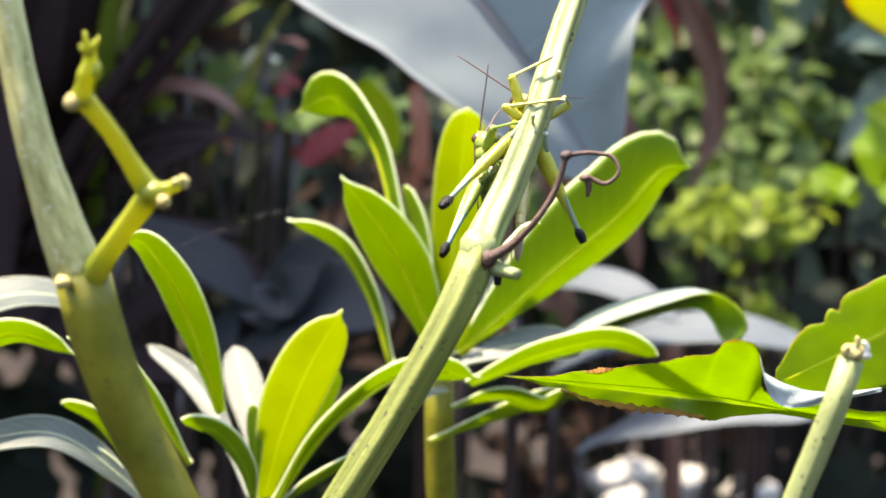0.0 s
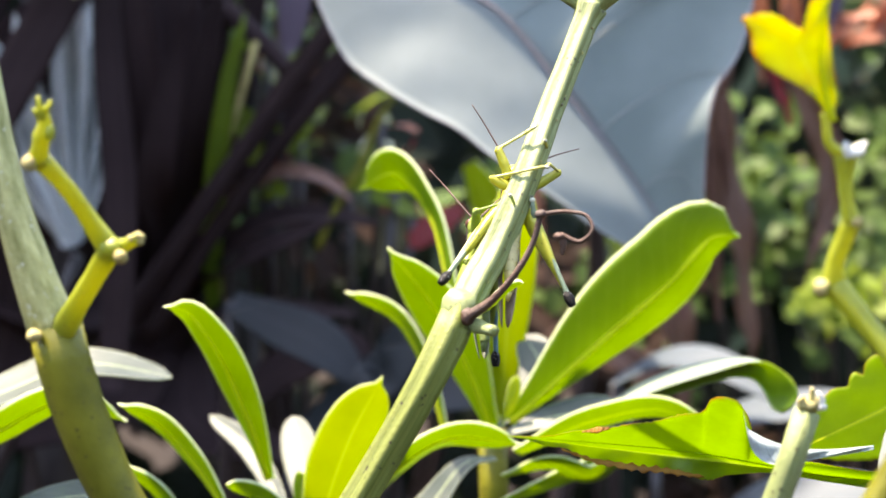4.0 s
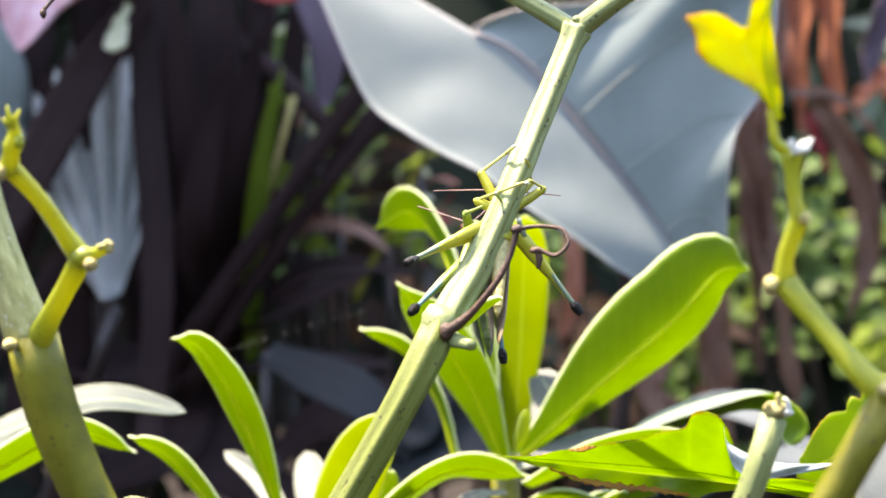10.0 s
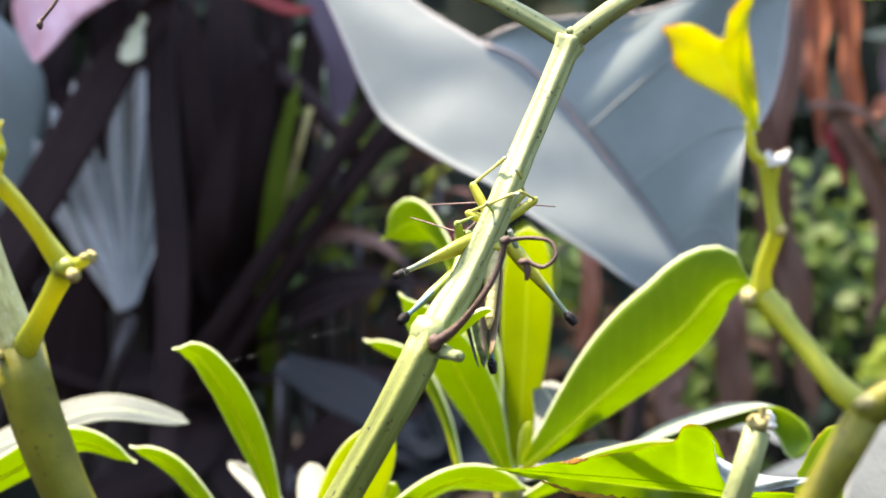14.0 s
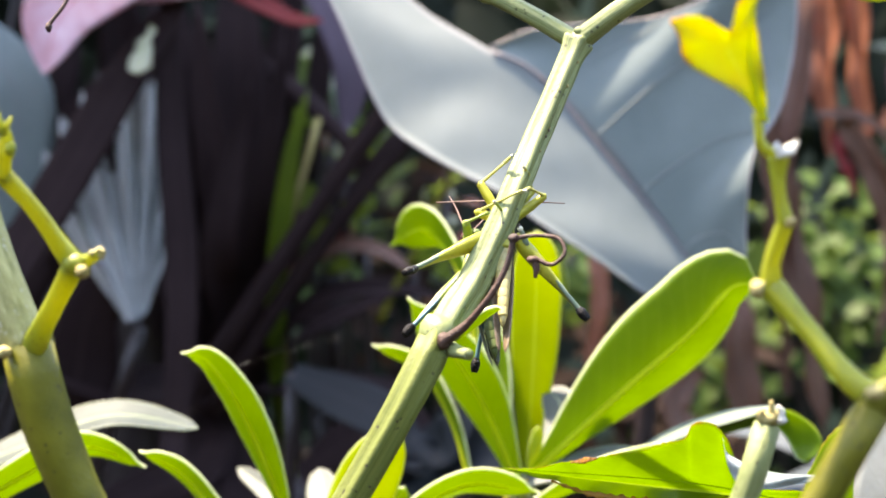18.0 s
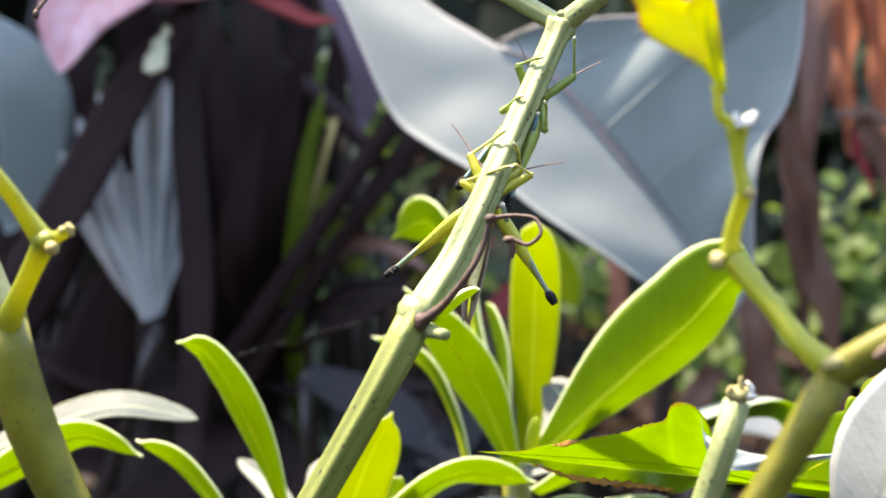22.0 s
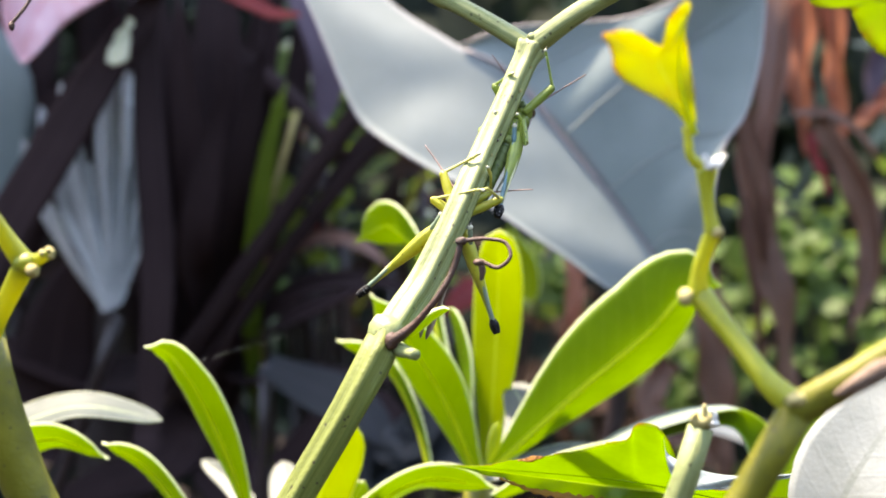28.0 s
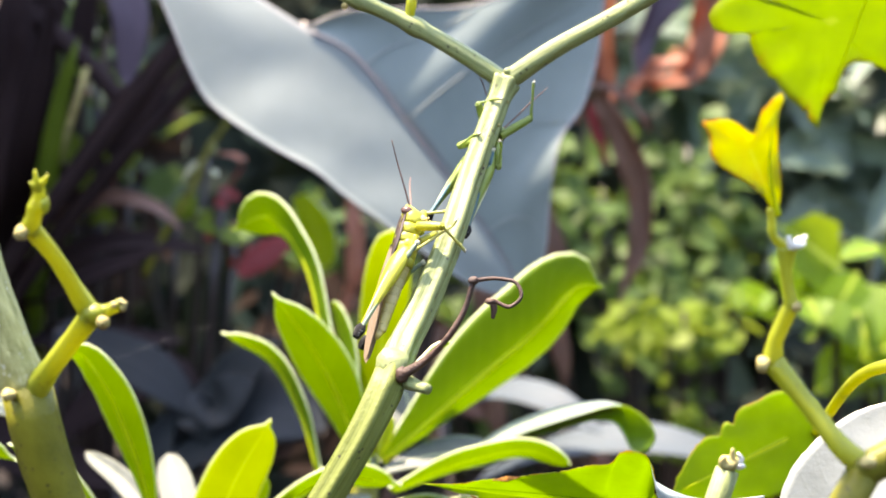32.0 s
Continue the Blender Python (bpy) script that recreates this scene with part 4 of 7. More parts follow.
def rosette_low():
    plant = thing("rosette_plant", (-0.07, 0.50, 0.0), "low rosette of fleshy green and yellow-green leaves", "plant", "rosettes")
    part("stem", tube_mesh([(-0.07, 0.5, -0.01), (-0.068, 0.5, 0.36), (-0.0343, 0.4900, 0.4735), (-0.0345, 0.4900, 0.5009)], [0.006, 0.006, 0.005, 0.0045], 30, 12), STEM_OLD, plant)
    leaf(plant, [(-0.0344, 0.4900, 0.4993), (-0.0295, 0.4840, 0.5212), (-0.0227, 0.4770, 0.5403), (-0.0145, 0.4710, 0.5562)], 0.0092, (-0.25, 0.9, 0.2), LEAF_YOUNG, cup=0.1, shape=profile(0.6, 0.22, 2.6), point=0.06)
    leaf(plant, [(-0.0467, 0.4900, 0.5250), (-0.0499, 0.4840, 0.5378), (-0.0555, 0.4780, 0.5535), (-0.0615, 0.4720, 0.5664), (-0.0682, 0.4680, 0.5745), (-0.0733, 0.4660, 0.5754)], 0.0062, (0.45, 0.8, 0.3), rib=RIB, cup=0.2, shape=profile(0.6, 0.3, 2.4), count=30, point=0.05)
    leaf(plant, [(-0.0318, 0.4800, 0.5016), (-0.0162, 0.4750, 0.5252), (0.0035, 0.4750, 0.5390), (0.0246, 0.4800, 0.5361)], 0.0075, (-0.5, 0.45, 0.75), rib=RIB, cup=0.1, shape=profile(0.6, 0.3), point=0.05)
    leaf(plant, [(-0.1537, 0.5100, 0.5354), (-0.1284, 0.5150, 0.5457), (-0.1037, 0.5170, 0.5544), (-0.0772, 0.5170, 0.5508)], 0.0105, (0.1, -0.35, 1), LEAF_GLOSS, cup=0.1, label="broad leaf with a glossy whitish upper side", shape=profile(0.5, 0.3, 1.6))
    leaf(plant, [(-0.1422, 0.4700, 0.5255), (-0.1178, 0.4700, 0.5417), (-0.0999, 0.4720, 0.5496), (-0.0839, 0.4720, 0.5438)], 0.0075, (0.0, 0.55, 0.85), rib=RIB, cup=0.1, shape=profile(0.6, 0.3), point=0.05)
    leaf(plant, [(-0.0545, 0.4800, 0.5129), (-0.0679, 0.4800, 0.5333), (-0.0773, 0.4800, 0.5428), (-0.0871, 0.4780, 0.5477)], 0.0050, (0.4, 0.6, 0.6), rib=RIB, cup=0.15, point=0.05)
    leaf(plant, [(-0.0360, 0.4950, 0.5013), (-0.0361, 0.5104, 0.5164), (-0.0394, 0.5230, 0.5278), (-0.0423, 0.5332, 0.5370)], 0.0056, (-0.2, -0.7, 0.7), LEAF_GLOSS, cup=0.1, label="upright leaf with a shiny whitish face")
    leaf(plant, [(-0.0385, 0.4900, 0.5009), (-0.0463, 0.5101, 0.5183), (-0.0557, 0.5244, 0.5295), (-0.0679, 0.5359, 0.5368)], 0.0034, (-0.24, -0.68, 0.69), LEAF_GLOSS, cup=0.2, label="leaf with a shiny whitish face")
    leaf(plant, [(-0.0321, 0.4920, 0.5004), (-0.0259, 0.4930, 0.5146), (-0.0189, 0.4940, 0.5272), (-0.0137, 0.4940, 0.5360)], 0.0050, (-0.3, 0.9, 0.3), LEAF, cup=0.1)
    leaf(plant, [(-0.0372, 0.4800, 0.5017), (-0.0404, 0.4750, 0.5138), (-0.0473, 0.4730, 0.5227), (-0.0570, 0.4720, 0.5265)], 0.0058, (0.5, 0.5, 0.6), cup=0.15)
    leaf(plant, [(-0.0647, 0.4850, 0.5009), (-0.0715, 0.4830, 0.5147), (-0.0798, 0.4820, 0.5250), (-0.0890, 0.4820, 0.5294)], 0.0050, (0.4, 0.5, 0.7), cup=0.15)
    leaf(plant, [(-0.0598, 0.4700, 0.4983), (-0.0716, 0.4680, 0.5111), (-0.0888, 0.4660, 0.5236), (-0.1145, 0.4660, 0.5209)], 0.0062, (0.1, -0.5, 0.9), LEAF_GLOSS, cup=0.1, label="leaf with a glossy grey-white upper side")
    leaf(plant, [(-0.0629, 0.4750, 0.5017), (-0.0725, 0.4730, 0.5099), (-0.0806, 0.4720, 0.5171), (-0.0850, 0.4720, 0.5202)], 0.0048, (0.2, 0.6, 0.7), cup=0.1)
    leaf(plant, [(-0.0363, 0.4840, 0.5055), (-0.0369, 0.4840, 0.5165), (-0.0376, 0.4840, 0.5252), (-0.0378, 0.4840, 0.5283)], 0.0022, (0.2, 0.9, 0.2), cup=0.3)
    leaf(plant, [(-0.0295, 0.4800, 0.5016), (-0.0206, 0.4750, 0.5089), (-0.0115, 0.4750, 0.5135), (-0.0022, 0.4750, 0.5150)], 0.0070, (-0.2, 0.4, 0.9), cup=0.1)


# Green leaves whose whitish sky sheen is partly put into a greyed colour.
LEAF_GLOSS = leaf_material("glossy_leaf", (0.034, 0.047, 0.041), (0.072, 0.088, 0.080), (0.18, 0.26, 0.1), 0.06, 0.5, 15, 0.08, rib=(0.3, 0.36, 0.2), bump=0.5, rim_light=0.5, sheen=0.3)
# The same green leaf with its white glare put into the colour.
LEAF_GLARE = leaf_material("leaf_glare", (0.12, 0.16, 0.12), (0.20, 0.24, 0.20), (0.3, 0.4, 0.15), 0.1, 0.35, 10, 0.05, rib=(0.25, 0.3, 0.22), bump=0.3)
rosette()
rosette_low()

# ---- the large plants behind ----


def arrow_leaf():
    plant = thing("arrow_leaf_plant", (0.05, 0.86, 0.0), "large grey-green waxy arrow-shaped leaf folded along its rib", "plant")
    fold = [(0.0126, 0.6875, 0.6876), (0.0272, 0.6860, 0.6806), (0.0396, 0.6850, 0.6687), (0.0491, 0.6840, 0.6562), (0.0624, 0.6825, 0.6396), (0.0756, 0.6810, 0.6229), (0.0889, 0.6800, 0.6050), (0.0985, 0.6800, 0.5902), (0.1019, 0.6800, 0.5801)]
    upper = [(-0.0312, 0.6990, 0.7199), (-0.0114, 0.6930, 0.7029), (0.0023, 0.6895, 0.6942), (0.0125, 0.6873, 0.6880), (0.0272, 0.6858, 0.6810), (0.0395, 0.6847, 0.6691), (0.0492, 0.6838, 0.6566), (0.0623, 0.6823, 0.6401), (0.0756, 0.6805, 0.6233), (0.0889, 0.6795, 0.6054), (0.0985, 0.6800, 0.5906), (0.1019, 0.6800, 0.5806)]
    rim = [(-0.0587, 0.6970, 0.7207), (-0.0491, 0.6916, 0.7015), (-0.0418, 0.6872, 0.6848), (-0.0359, 0.6839, 0.6709), (-0.0279, 0.6808, 0.6570), (-0.0143, 0.6759, 0.6466), (0.0013, 0.6726, 0.6374), (0.0145, 0.6700, 0.6306), (0.0266, 0.6683, 0.6210), (0.0386, 0.6669, 0.6129), (0.0540, 0.6675, 0.6030), (0.0673, 0.6690, 0.5935), (0.0831, 0.6729, 0.5849), (0.1004, 0.6779, 0.5808)]
    outer = [(0.0114, 0.6880, 0.6895), (0.0261, 0.6870, 0.6956), (0.0487, 0.6860, 0.6982), (0.0756, 0.6840, 0.7001), (0.1051, 0.6714, 0.7083), (0.1295, 0.6715, 0.7115), (0.1303, 0.6708, 0.6937), (0.1274, 0.6700, 0.6747), (0.1220, 0.6693, 0.6581), (0.1153, 0.6689, 0.6488), (0.1117, 0.6684, 0.6350), (0.1109, 0.6720, 0.6186), (0.1107, 0.6750, 0.6009), (0.1080, 0.6790, 0.5875), (0.1030, 0.6800, 0.5799)]
    blade = part("blade_half", panel_mesh(upper, rim, 60, 18, 0.0005, 3, -0.001), LEAF_BLUE_SHEEN, plant)
    half = part("blade_half", panel_mesh(fold, outer, 60, 22, 0.0002, 4, 0.002, seed=2), LEAF_BLUE, plant)
    part("midrib", tube_mesh([Vector(p) + Vector((0, -0.001, 0)) for p in fold], [0.0006, 0.0006, 0.0003], 30, 8), RIB_PINK, plant, "faint dull pinkish middle rib")
    part("rim", tube_mesh([Vector(p) + Vector((0, 0.0005, 0)) for p in rim], [0.0006, 0.0006, 0.0005], 60, 6), RIM, blade, "thin pale pinkish rim")
    part("rim", tube_mesh([Vector(p) + Vector((0, 0.0005, 0)) for p in outer], [0.0004, 0.0006, 0.0005], 60, 6), RIM, half, "thin pale pinkish rim")
    # side veins bowed from the rib to the outer edge, on the blade
    line, edge = spline(fold, 120), spline(outer, 120)
    for k in range(22, 100, 24):
        rows = [min(k + round(14 * u * u), 118) for u in (0, 0.3, 0.6, 0.92)]
        pts = [line[q].lerp(edge[q], u) + Vector((0, 1, -0.3)) * 0.002 * math.sin(math.pi * u) - Vector((0, 0.0001, 0)) for q, u in zip(rows, (0, 0.3, 0.6, 0.92))]
        part("side_vein", tube_mesh(pts, [0.0004, 0.0003, 0.00015], 20, 6), VEIN_PALE, half, "faint pale side vein")
    part("stalk", tube_mesh([(0.05, 0.86, -0.01), (0.06, 0.87, 0.35), (0.085, 0.84, 0.6202), (0.05, 0.79, 0.68), (0.0132, 0.7280, 0.6929)], [0.008, 0.007, 0.005, 0.003], 30, 12), STALK_DARK, plant)


VEIN_PALE = skin_material("pale_vein", (0.17, 0.20, 0.195), (0.23, 0.26, 0.255), 0.5, 60)
RIB_PINK = skin_material("pink_rib", (0.17, 0.15, 0.16), (0.25, 0.22, 0.23), 0.4, 60)
RIM = skin_material("pale_rim", (0.22, 0.21, 0.22), (0.32, 0.31, 0.32), 0.4, 60)
STALK_DARK = skin_material("dark_stalk", (0.012, 0.008, 0.009), (0.03, 0.02, 0.02), 0.4, 60)
arrow_leaf()


def strap(parent, points, half, face, material, **more):
    more.setdefault("count", 16)
    more.setdefault("across", 3)
    more.setdefault("thick", 0.0015)
    more.setdefault("shape", profile(0.4, 0.7, 1.6, 1.0, 0.7))
    return leaf(parent, points, half, face, material, **more)


def cordyline():
    """The dark plant whose broad maroon straps fill the shade on one side."""
    plant = thing("cordyline", (-0.25, 1.05, 0.0), "dark maroon cordyline with broad strap leaves in shade", "plant")
    part("trunk", tube_mesh([(-0.25, 1.05, -0.01), (-0.22, 1.05, 0.3), (-0.2, 1.06, 0.55), (-0.2, 1.06, 0.62)], [0.03, 0.028, 0.026, 0.02], 30, 14, wobble=0.1), STALK_DARK, plant)
    root = Vector((-0.1436, 1.0500, 0.5100))
    for a, b, half, face in (
        ((-0.1597, 1.0200, 0.6371), (-0.1961, 1.0000, 0.8541), 0.017, (0.5, -1, 0.2)),
        ((-0.1251, 1.0400, 0.6378), (-0.0933, 1.0300, 0.8617), 0.016, (-0.6, -1, 0.2)),
        ((-0.1448, 1.0100, 0.6201), (-0.1582, 0.9900, 0.7634), 0.013, (-0.3, -1, 0.3)),
        ((-0.1269, 1.0000, 0.6265), (-0.1049, 0.9800, 0.7359), 0.012, (0.6, -1, 0.3)),
        ((-0.1423, 0.9700, 0.6065), (-0.1205, 0.9500, 0.7129), 0.012, (0.2, -1, 0.5)),
        ((-0.0873, 1.0000, 0.6397), (-0.0296, 0.9500, 0.7192), 0.010, (-0.5, -0.6, 0.6)),
        ((-0.0763, 1.0300, 0.6375), (-0.0146, 0.9900, 0.7144), 0.011, (-0.5, -0.6, 0.6)),
        ((-0.1728, 0.9800, 0.6066), (-0.2008, 0.9300, 0.8026), 0.024, (0.5, -0.8, 0.4)),
        ((-0.1994, 1.0000, 0.5308), (-0.2799, 0.9700, 0.5617), 0.018, (0.2, -0.6, 0.8)),
        ((-0.1038, 1.0000, 0.5605), (-0.0399, 0.9700, 0.5905), 0.014, (0.1, -0.6, 0.8)),
        ((-0.1126, 1.0200, 0.5328), (-0.0279, 1.0000, 0.5341), 0.016, (0.1, -0.5, 0.9)),
        ((-0.1599, 1.0000, 0.4879), (-0.2343, 0.9800, 0.4578), 0.018, (0.2, -0.7, 0.7)),
        ((-0.1269, 1.0000, 0.4747), (-0.0527, 0.9700, 0.4529), 0.02, (0.1, -0.7, 0.7)),
        ((-0.1065, 1.0600, 0.6491), (-0.0770, 1.0400, 0.8402), 0.010, (-0.3, -1, 0.2)),
        ((-0.1375, 1.0300, 0.5967), (-0.1381, 1.0100, 0.8133), 0.022, (0.1, -1, 0.1)),
    ):
        mid = root.lerp(Vector(a), 0.5) + Vector((0, 0.01, 0.01))
        strap(plant, [root, mid, a, b], half, face, LEAF_DARK, cup=0.25)
    # slanting dark stalks that cross the gap
    for pts, size in (([(-0.1752, 0.9900, 0.5116), (-0.1243, 0.9750, 0.5835), (-0.0785, 0.9650, 0.6472), (-0.0401, 0.9600, 0.6976), (-0.0084, 0.9600, 0.7356)], 0.0058),
                      ([(-0.1506, 1.0000, 0.5206), (-0.1029, 0.9850, 0.5931), (-0.0665, 0.9750, 0.6397), (-0.0310, 0.9700, 0.6810), (0.0010, 0.9700, 0.7178)], 0.0050),
                      ([(-0.1518, 1.0300, 0.5353), (-0.1382, 1.0300, 0.6099), (-0.1230, 1.0300, 0.6812), (-0.1128, 1.0300, 0.7390), (-0.1077, 1.0300, 0.7832)], 0.0044),
                      ([(-0.1268, 1.0200, 0.7275), (-0.1027, 1.0150, 0.7084), (-0.0806, 1.0100, 0.6879), (-0.0616, 1.0000, 0.6655)], 0.0060)):
        part("leaf_stalk", tube_mesh(pts, [size, size, size * 0.9, size * 0.8], 24, 10, 2, 0.12), LEAF_DARK, plant)
    strap(plant, [(-0.1167, 1.0200, 0.5946), (-0.0922, 1.0100, 0.6080), (-0.0699, 1.0000, 0.6161), (-0.0480, 0.9900, 0.6120), (-0.0313, 0.9800, 0.5995)], 0.0075, (0.1, -0.6, 0.8), LEAF_MUD, label="dull red-brown arching leaf", cup=0.3)
    strap(plant, [(-0.1167, 1.0200, 0.5627), (-0.0823, 1.0100, 0.5863), (-0.0485, 1.0000, 0.5914), (-0.0154, 0.9900, 0.5865)], 0.010, (0.1, -0.6, 0.8), LEAF_DARK, cup=0.3)
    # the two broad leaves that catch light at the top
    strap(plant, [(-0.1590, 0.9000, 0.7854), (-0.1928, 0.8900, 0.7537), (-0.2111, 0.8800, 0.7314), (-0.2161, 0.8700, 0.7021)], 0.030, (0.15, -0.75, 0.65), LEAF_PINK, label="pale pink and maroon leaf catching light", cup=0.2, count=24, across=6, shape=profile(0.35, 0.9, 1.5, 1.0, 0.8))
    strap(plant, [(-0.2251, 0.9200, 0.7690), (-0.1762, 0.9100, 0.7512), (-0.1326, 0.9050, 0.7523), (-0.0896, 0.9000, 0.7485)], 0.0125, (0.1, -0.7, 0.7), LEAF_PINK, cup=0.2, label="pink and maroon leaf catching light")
    strap(plant, [(-0.1257, 0.9000, 0.7495), (-0.1042, 0.8970, 0.7398), (-0.0888, 0.8940, 0.7325), (-0.0749, 0.8920, 0.7321)], 0.0050, (0.1, -0.9, 0.4), LEAF_RED, cup=0.2, label="red leaf edge")
    strap(plant, [(-0.0971, 0.9300, 0.7743), (-0.0752, 0.9250, 0.7428), (-0.0641, 0.9200, 0.7146), (-0.0650, 0.9200, 0.6767)], 0.0125, (0.4, -0.8, 0.4), LEAF_PLUM, cup=0.2, label="plum-coloured leaf", shape=profile(0.5, 0.7, 1.4))


def grey_fan():
    plant = thing("fan_palm", (-0.32, 0.98, 0.0), "grey pleated fan palm leaf with a ragged foot", "plant")
    part("stalk", tube_mesh([(-0.32, 0.98, -0.01), (-0.29, 0.98, 0.3), (-0.20, 0.96, 0.52), (-0.1812, 0.9450, 0.5699)], [0.006, 0.005, 0.004], 16, 8), STALK_DARK, plant)
    segments = [[(-0.1837, 0.9280, 0.5744), (-0.2126, 0.9300, 0.6214), (-0.2358, 0.9450, 0.6697)],
                [(-0.1826, 0.9270, 0.5766), (-0.2073, 0.9340, 0.6318), (-0.2273, 0.9510, 0.6889)],
                [(-0.1819, 0.9280, 0.5787), (-0.1995, 0.9300, 0.6397), (-0.2146, 0.9450, 0.7024)],
                [(-0.1807, 0.9270, 0.5750), (-0.1933, 0.9340, 0.6426), (-0.2044, 0.9510, 0.7125)],
                [(-0.1800, 0.9280, 0.5772), (-0.1864, 0.9300, 0.6462), (-0.1937, 0.9450, 0.7173)],
                [(-0.1789, 0.9270, 0.5793), (-0.1817, 0.9340, 0.6484), (-0.1865, 0.9510, 0.7200)],
                [(-0.1782, 0.9280, 0.5756), (-0.1762, 0.9300, 0.6455), (-0.1785, 0.9450, 0.7173)],
                [(-0.1771, 0.9270, 0.5778), (-0.1728, 0.9340, 0.6432), (-0.1739, 0.9510, 0.7109)],
                [(-0.1764, 0.9280, 0.5836), (-0.1683, 0.9300, 0.6375), (-0.1681, 0.9450, 0.6930)],
                [(-0.1752, 0.9270, 0.5799), (-0.1663, 0.9340, 0.6258), (-0.1664, 0.9510, 0.6732)],
                [(-0.1745, 0.9280, 0.5820), (-0.1648, 0.9300, 0.6153), (-0.1666, 0.9450, 0.6494)]]
    for k, pts in enumerate(segments):
        part("segment", blade_mesh(pts, 0.0078 if k < 8 else 0.0058, (0.85 if k % 2 else -0.75, -0.55, 0.15), profile(0.8, 0.26, 1.6, 1.0, 0.7), cup=0.15, thick=0.0005, count=18, across=3, wave=0.04, seed=k), LEAF_GREY, plant)
    for pts in ([(-0.2373, 0.9900, 0.5931), (-0.2198, 0.9850, 0.6029), (-0.2058, 0.9800, 0.6158), (-0.1977, 0.9800, 0.6222)], [(-0.2144, 0.9900, 0.5638), (-0.2068, 0.9850, 0.5769), (-0.2025, 0.9800, 0.5899), (-0.1977, 0.9800, 0.6029)]):
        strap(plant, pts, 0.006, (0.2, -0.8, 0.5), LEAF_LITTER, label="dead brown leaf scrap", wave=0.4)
    for pts in ([(-0.2960, 0.9900, 0.5442), (-0.2620, 0.9850, 0.6062), (-0.2349, 0.9800, 0.6643), (-0.2091, 0.9800, 0.7160)], [(-0.3123, 1.0000, 0.6162), (-0.2779, 0.9950, 0.6653), (-0.2471, 0.9900, 0.7074), (-0.2276, 0.9900, 0.7532)], [(-0.2372, 0.9900, 0.4855), (-0.2263, 0.9850, 0.5380), (-0.2187, 0.9800, 0.5770), (-0.2058, 0.9800, 0.6093)]):
        strap(plant, pts, 0.024, (0.3, -0.8, 0.4), LEAF_DARK, label="dark maroon leaf in the shade behind")
    strap(plant, [(-0.2600, 0.9000, 0.5668), (-0.2392, 0.9000, 0.6054), (-0.2143, 0.9000, 0.6472), (-0.1844, 0.9000, 0.6985), (-0.1654, 0.9050, 0.7277), (-0.1490, 0.9100, 0.7525)], 0.0128, (0.3, -0.7, 0.6), LEAF_DARK, label="dark maroon leaf lying across", shape=profile(0.45, 0.9, 2.4, 1.0, 0.6))
    strap(plant, [(-0.1573, 0.9100, 0.5005), (-0.1531, 0.9100, 0.5545), (-0.1525, 0.9100, 0.6084), (-0.1567, 0.9100, 0.6594), (-0.1592, 0.9120, 0.6926), (-0.1607, 0.9150, 0.7292), (-0.1610, 0.9200, 0.7603)], 0.0088, (0.3, -0.9, 0.2), LEAF_DARK, label="dark maroon strap leaf", shape=profile(0.5, 0.8, 2.4, 1.0, 0.6))
    strap(plant, [(-0.3133, 0.9400, 0.7422), (-0.2780, 0.9400, 0.7309), (-0.2540, 0.9400, 0.7101), (-0.2489, 0.9400, 0.6723), (-0.2660, 0.9450, 0.6224)], 0.0215, (0.4, -0.8, 0.3), LEAF_BLUE, label="grey-blue leaf", shape=profile(0.5, 0.6, 2.0))
    strap(plant, [(-0.1629, 0.8850, 0.7284), (-0.1666, 0.8830, 0.7193), (-0.1684, 0.8800, 0.7096), (-0.1705, 0.8760, 0.7027)], 0.0058, (0, -0.6, 0.8), LEAF_CREAM, label="cream withered leaf tip", shape=profile(0.8, 0.25, 3.0), wave=0.25)


LEAF_PLUM = leaf_material("plum_leaf", (0.05, 0.035, 0.05), (0.10, 0.075, 0.10), (0.2, 0.05, 0.1), 0.15, 0.6, 12, 0.1, rib=(0.08, 0.06, 0.08), scale=14, sheen=0.2)
LEAF_CREAM = leaf_material("cream_leaf", (0.36, 0.37, 0.25), (0.56, 0.56, 0.42), (0.5, 0.5, 0.25), 0.3, 0.5, 5, 0.1, scale=40)
# Shaded copy of the slate-blue leaf: its shade is put into the colour.
LEAF_SLATE_SHADED = leaf_material("slate_leaf_shaded", (0.006, 0.009, 0.0105), (0.013, 0.018, 0.0205), (0.05, 0.08, 0.06), 0.05, 0.6, 6, 0.1, rib=(0.016, 0.02, 0.022), scale=12, sheen=0.2)
LEAF_FERN = leaf_material("fern_leaf", (0.07, 0.12, 0.085), (0.15, 0.21, 0.155), (0.28, 0.4, 0.2), 0.3, 0.45, 6, 0.1, rib=(0.12, 0.17, 0.13), scale=20)
cordyline()
grey_fan()


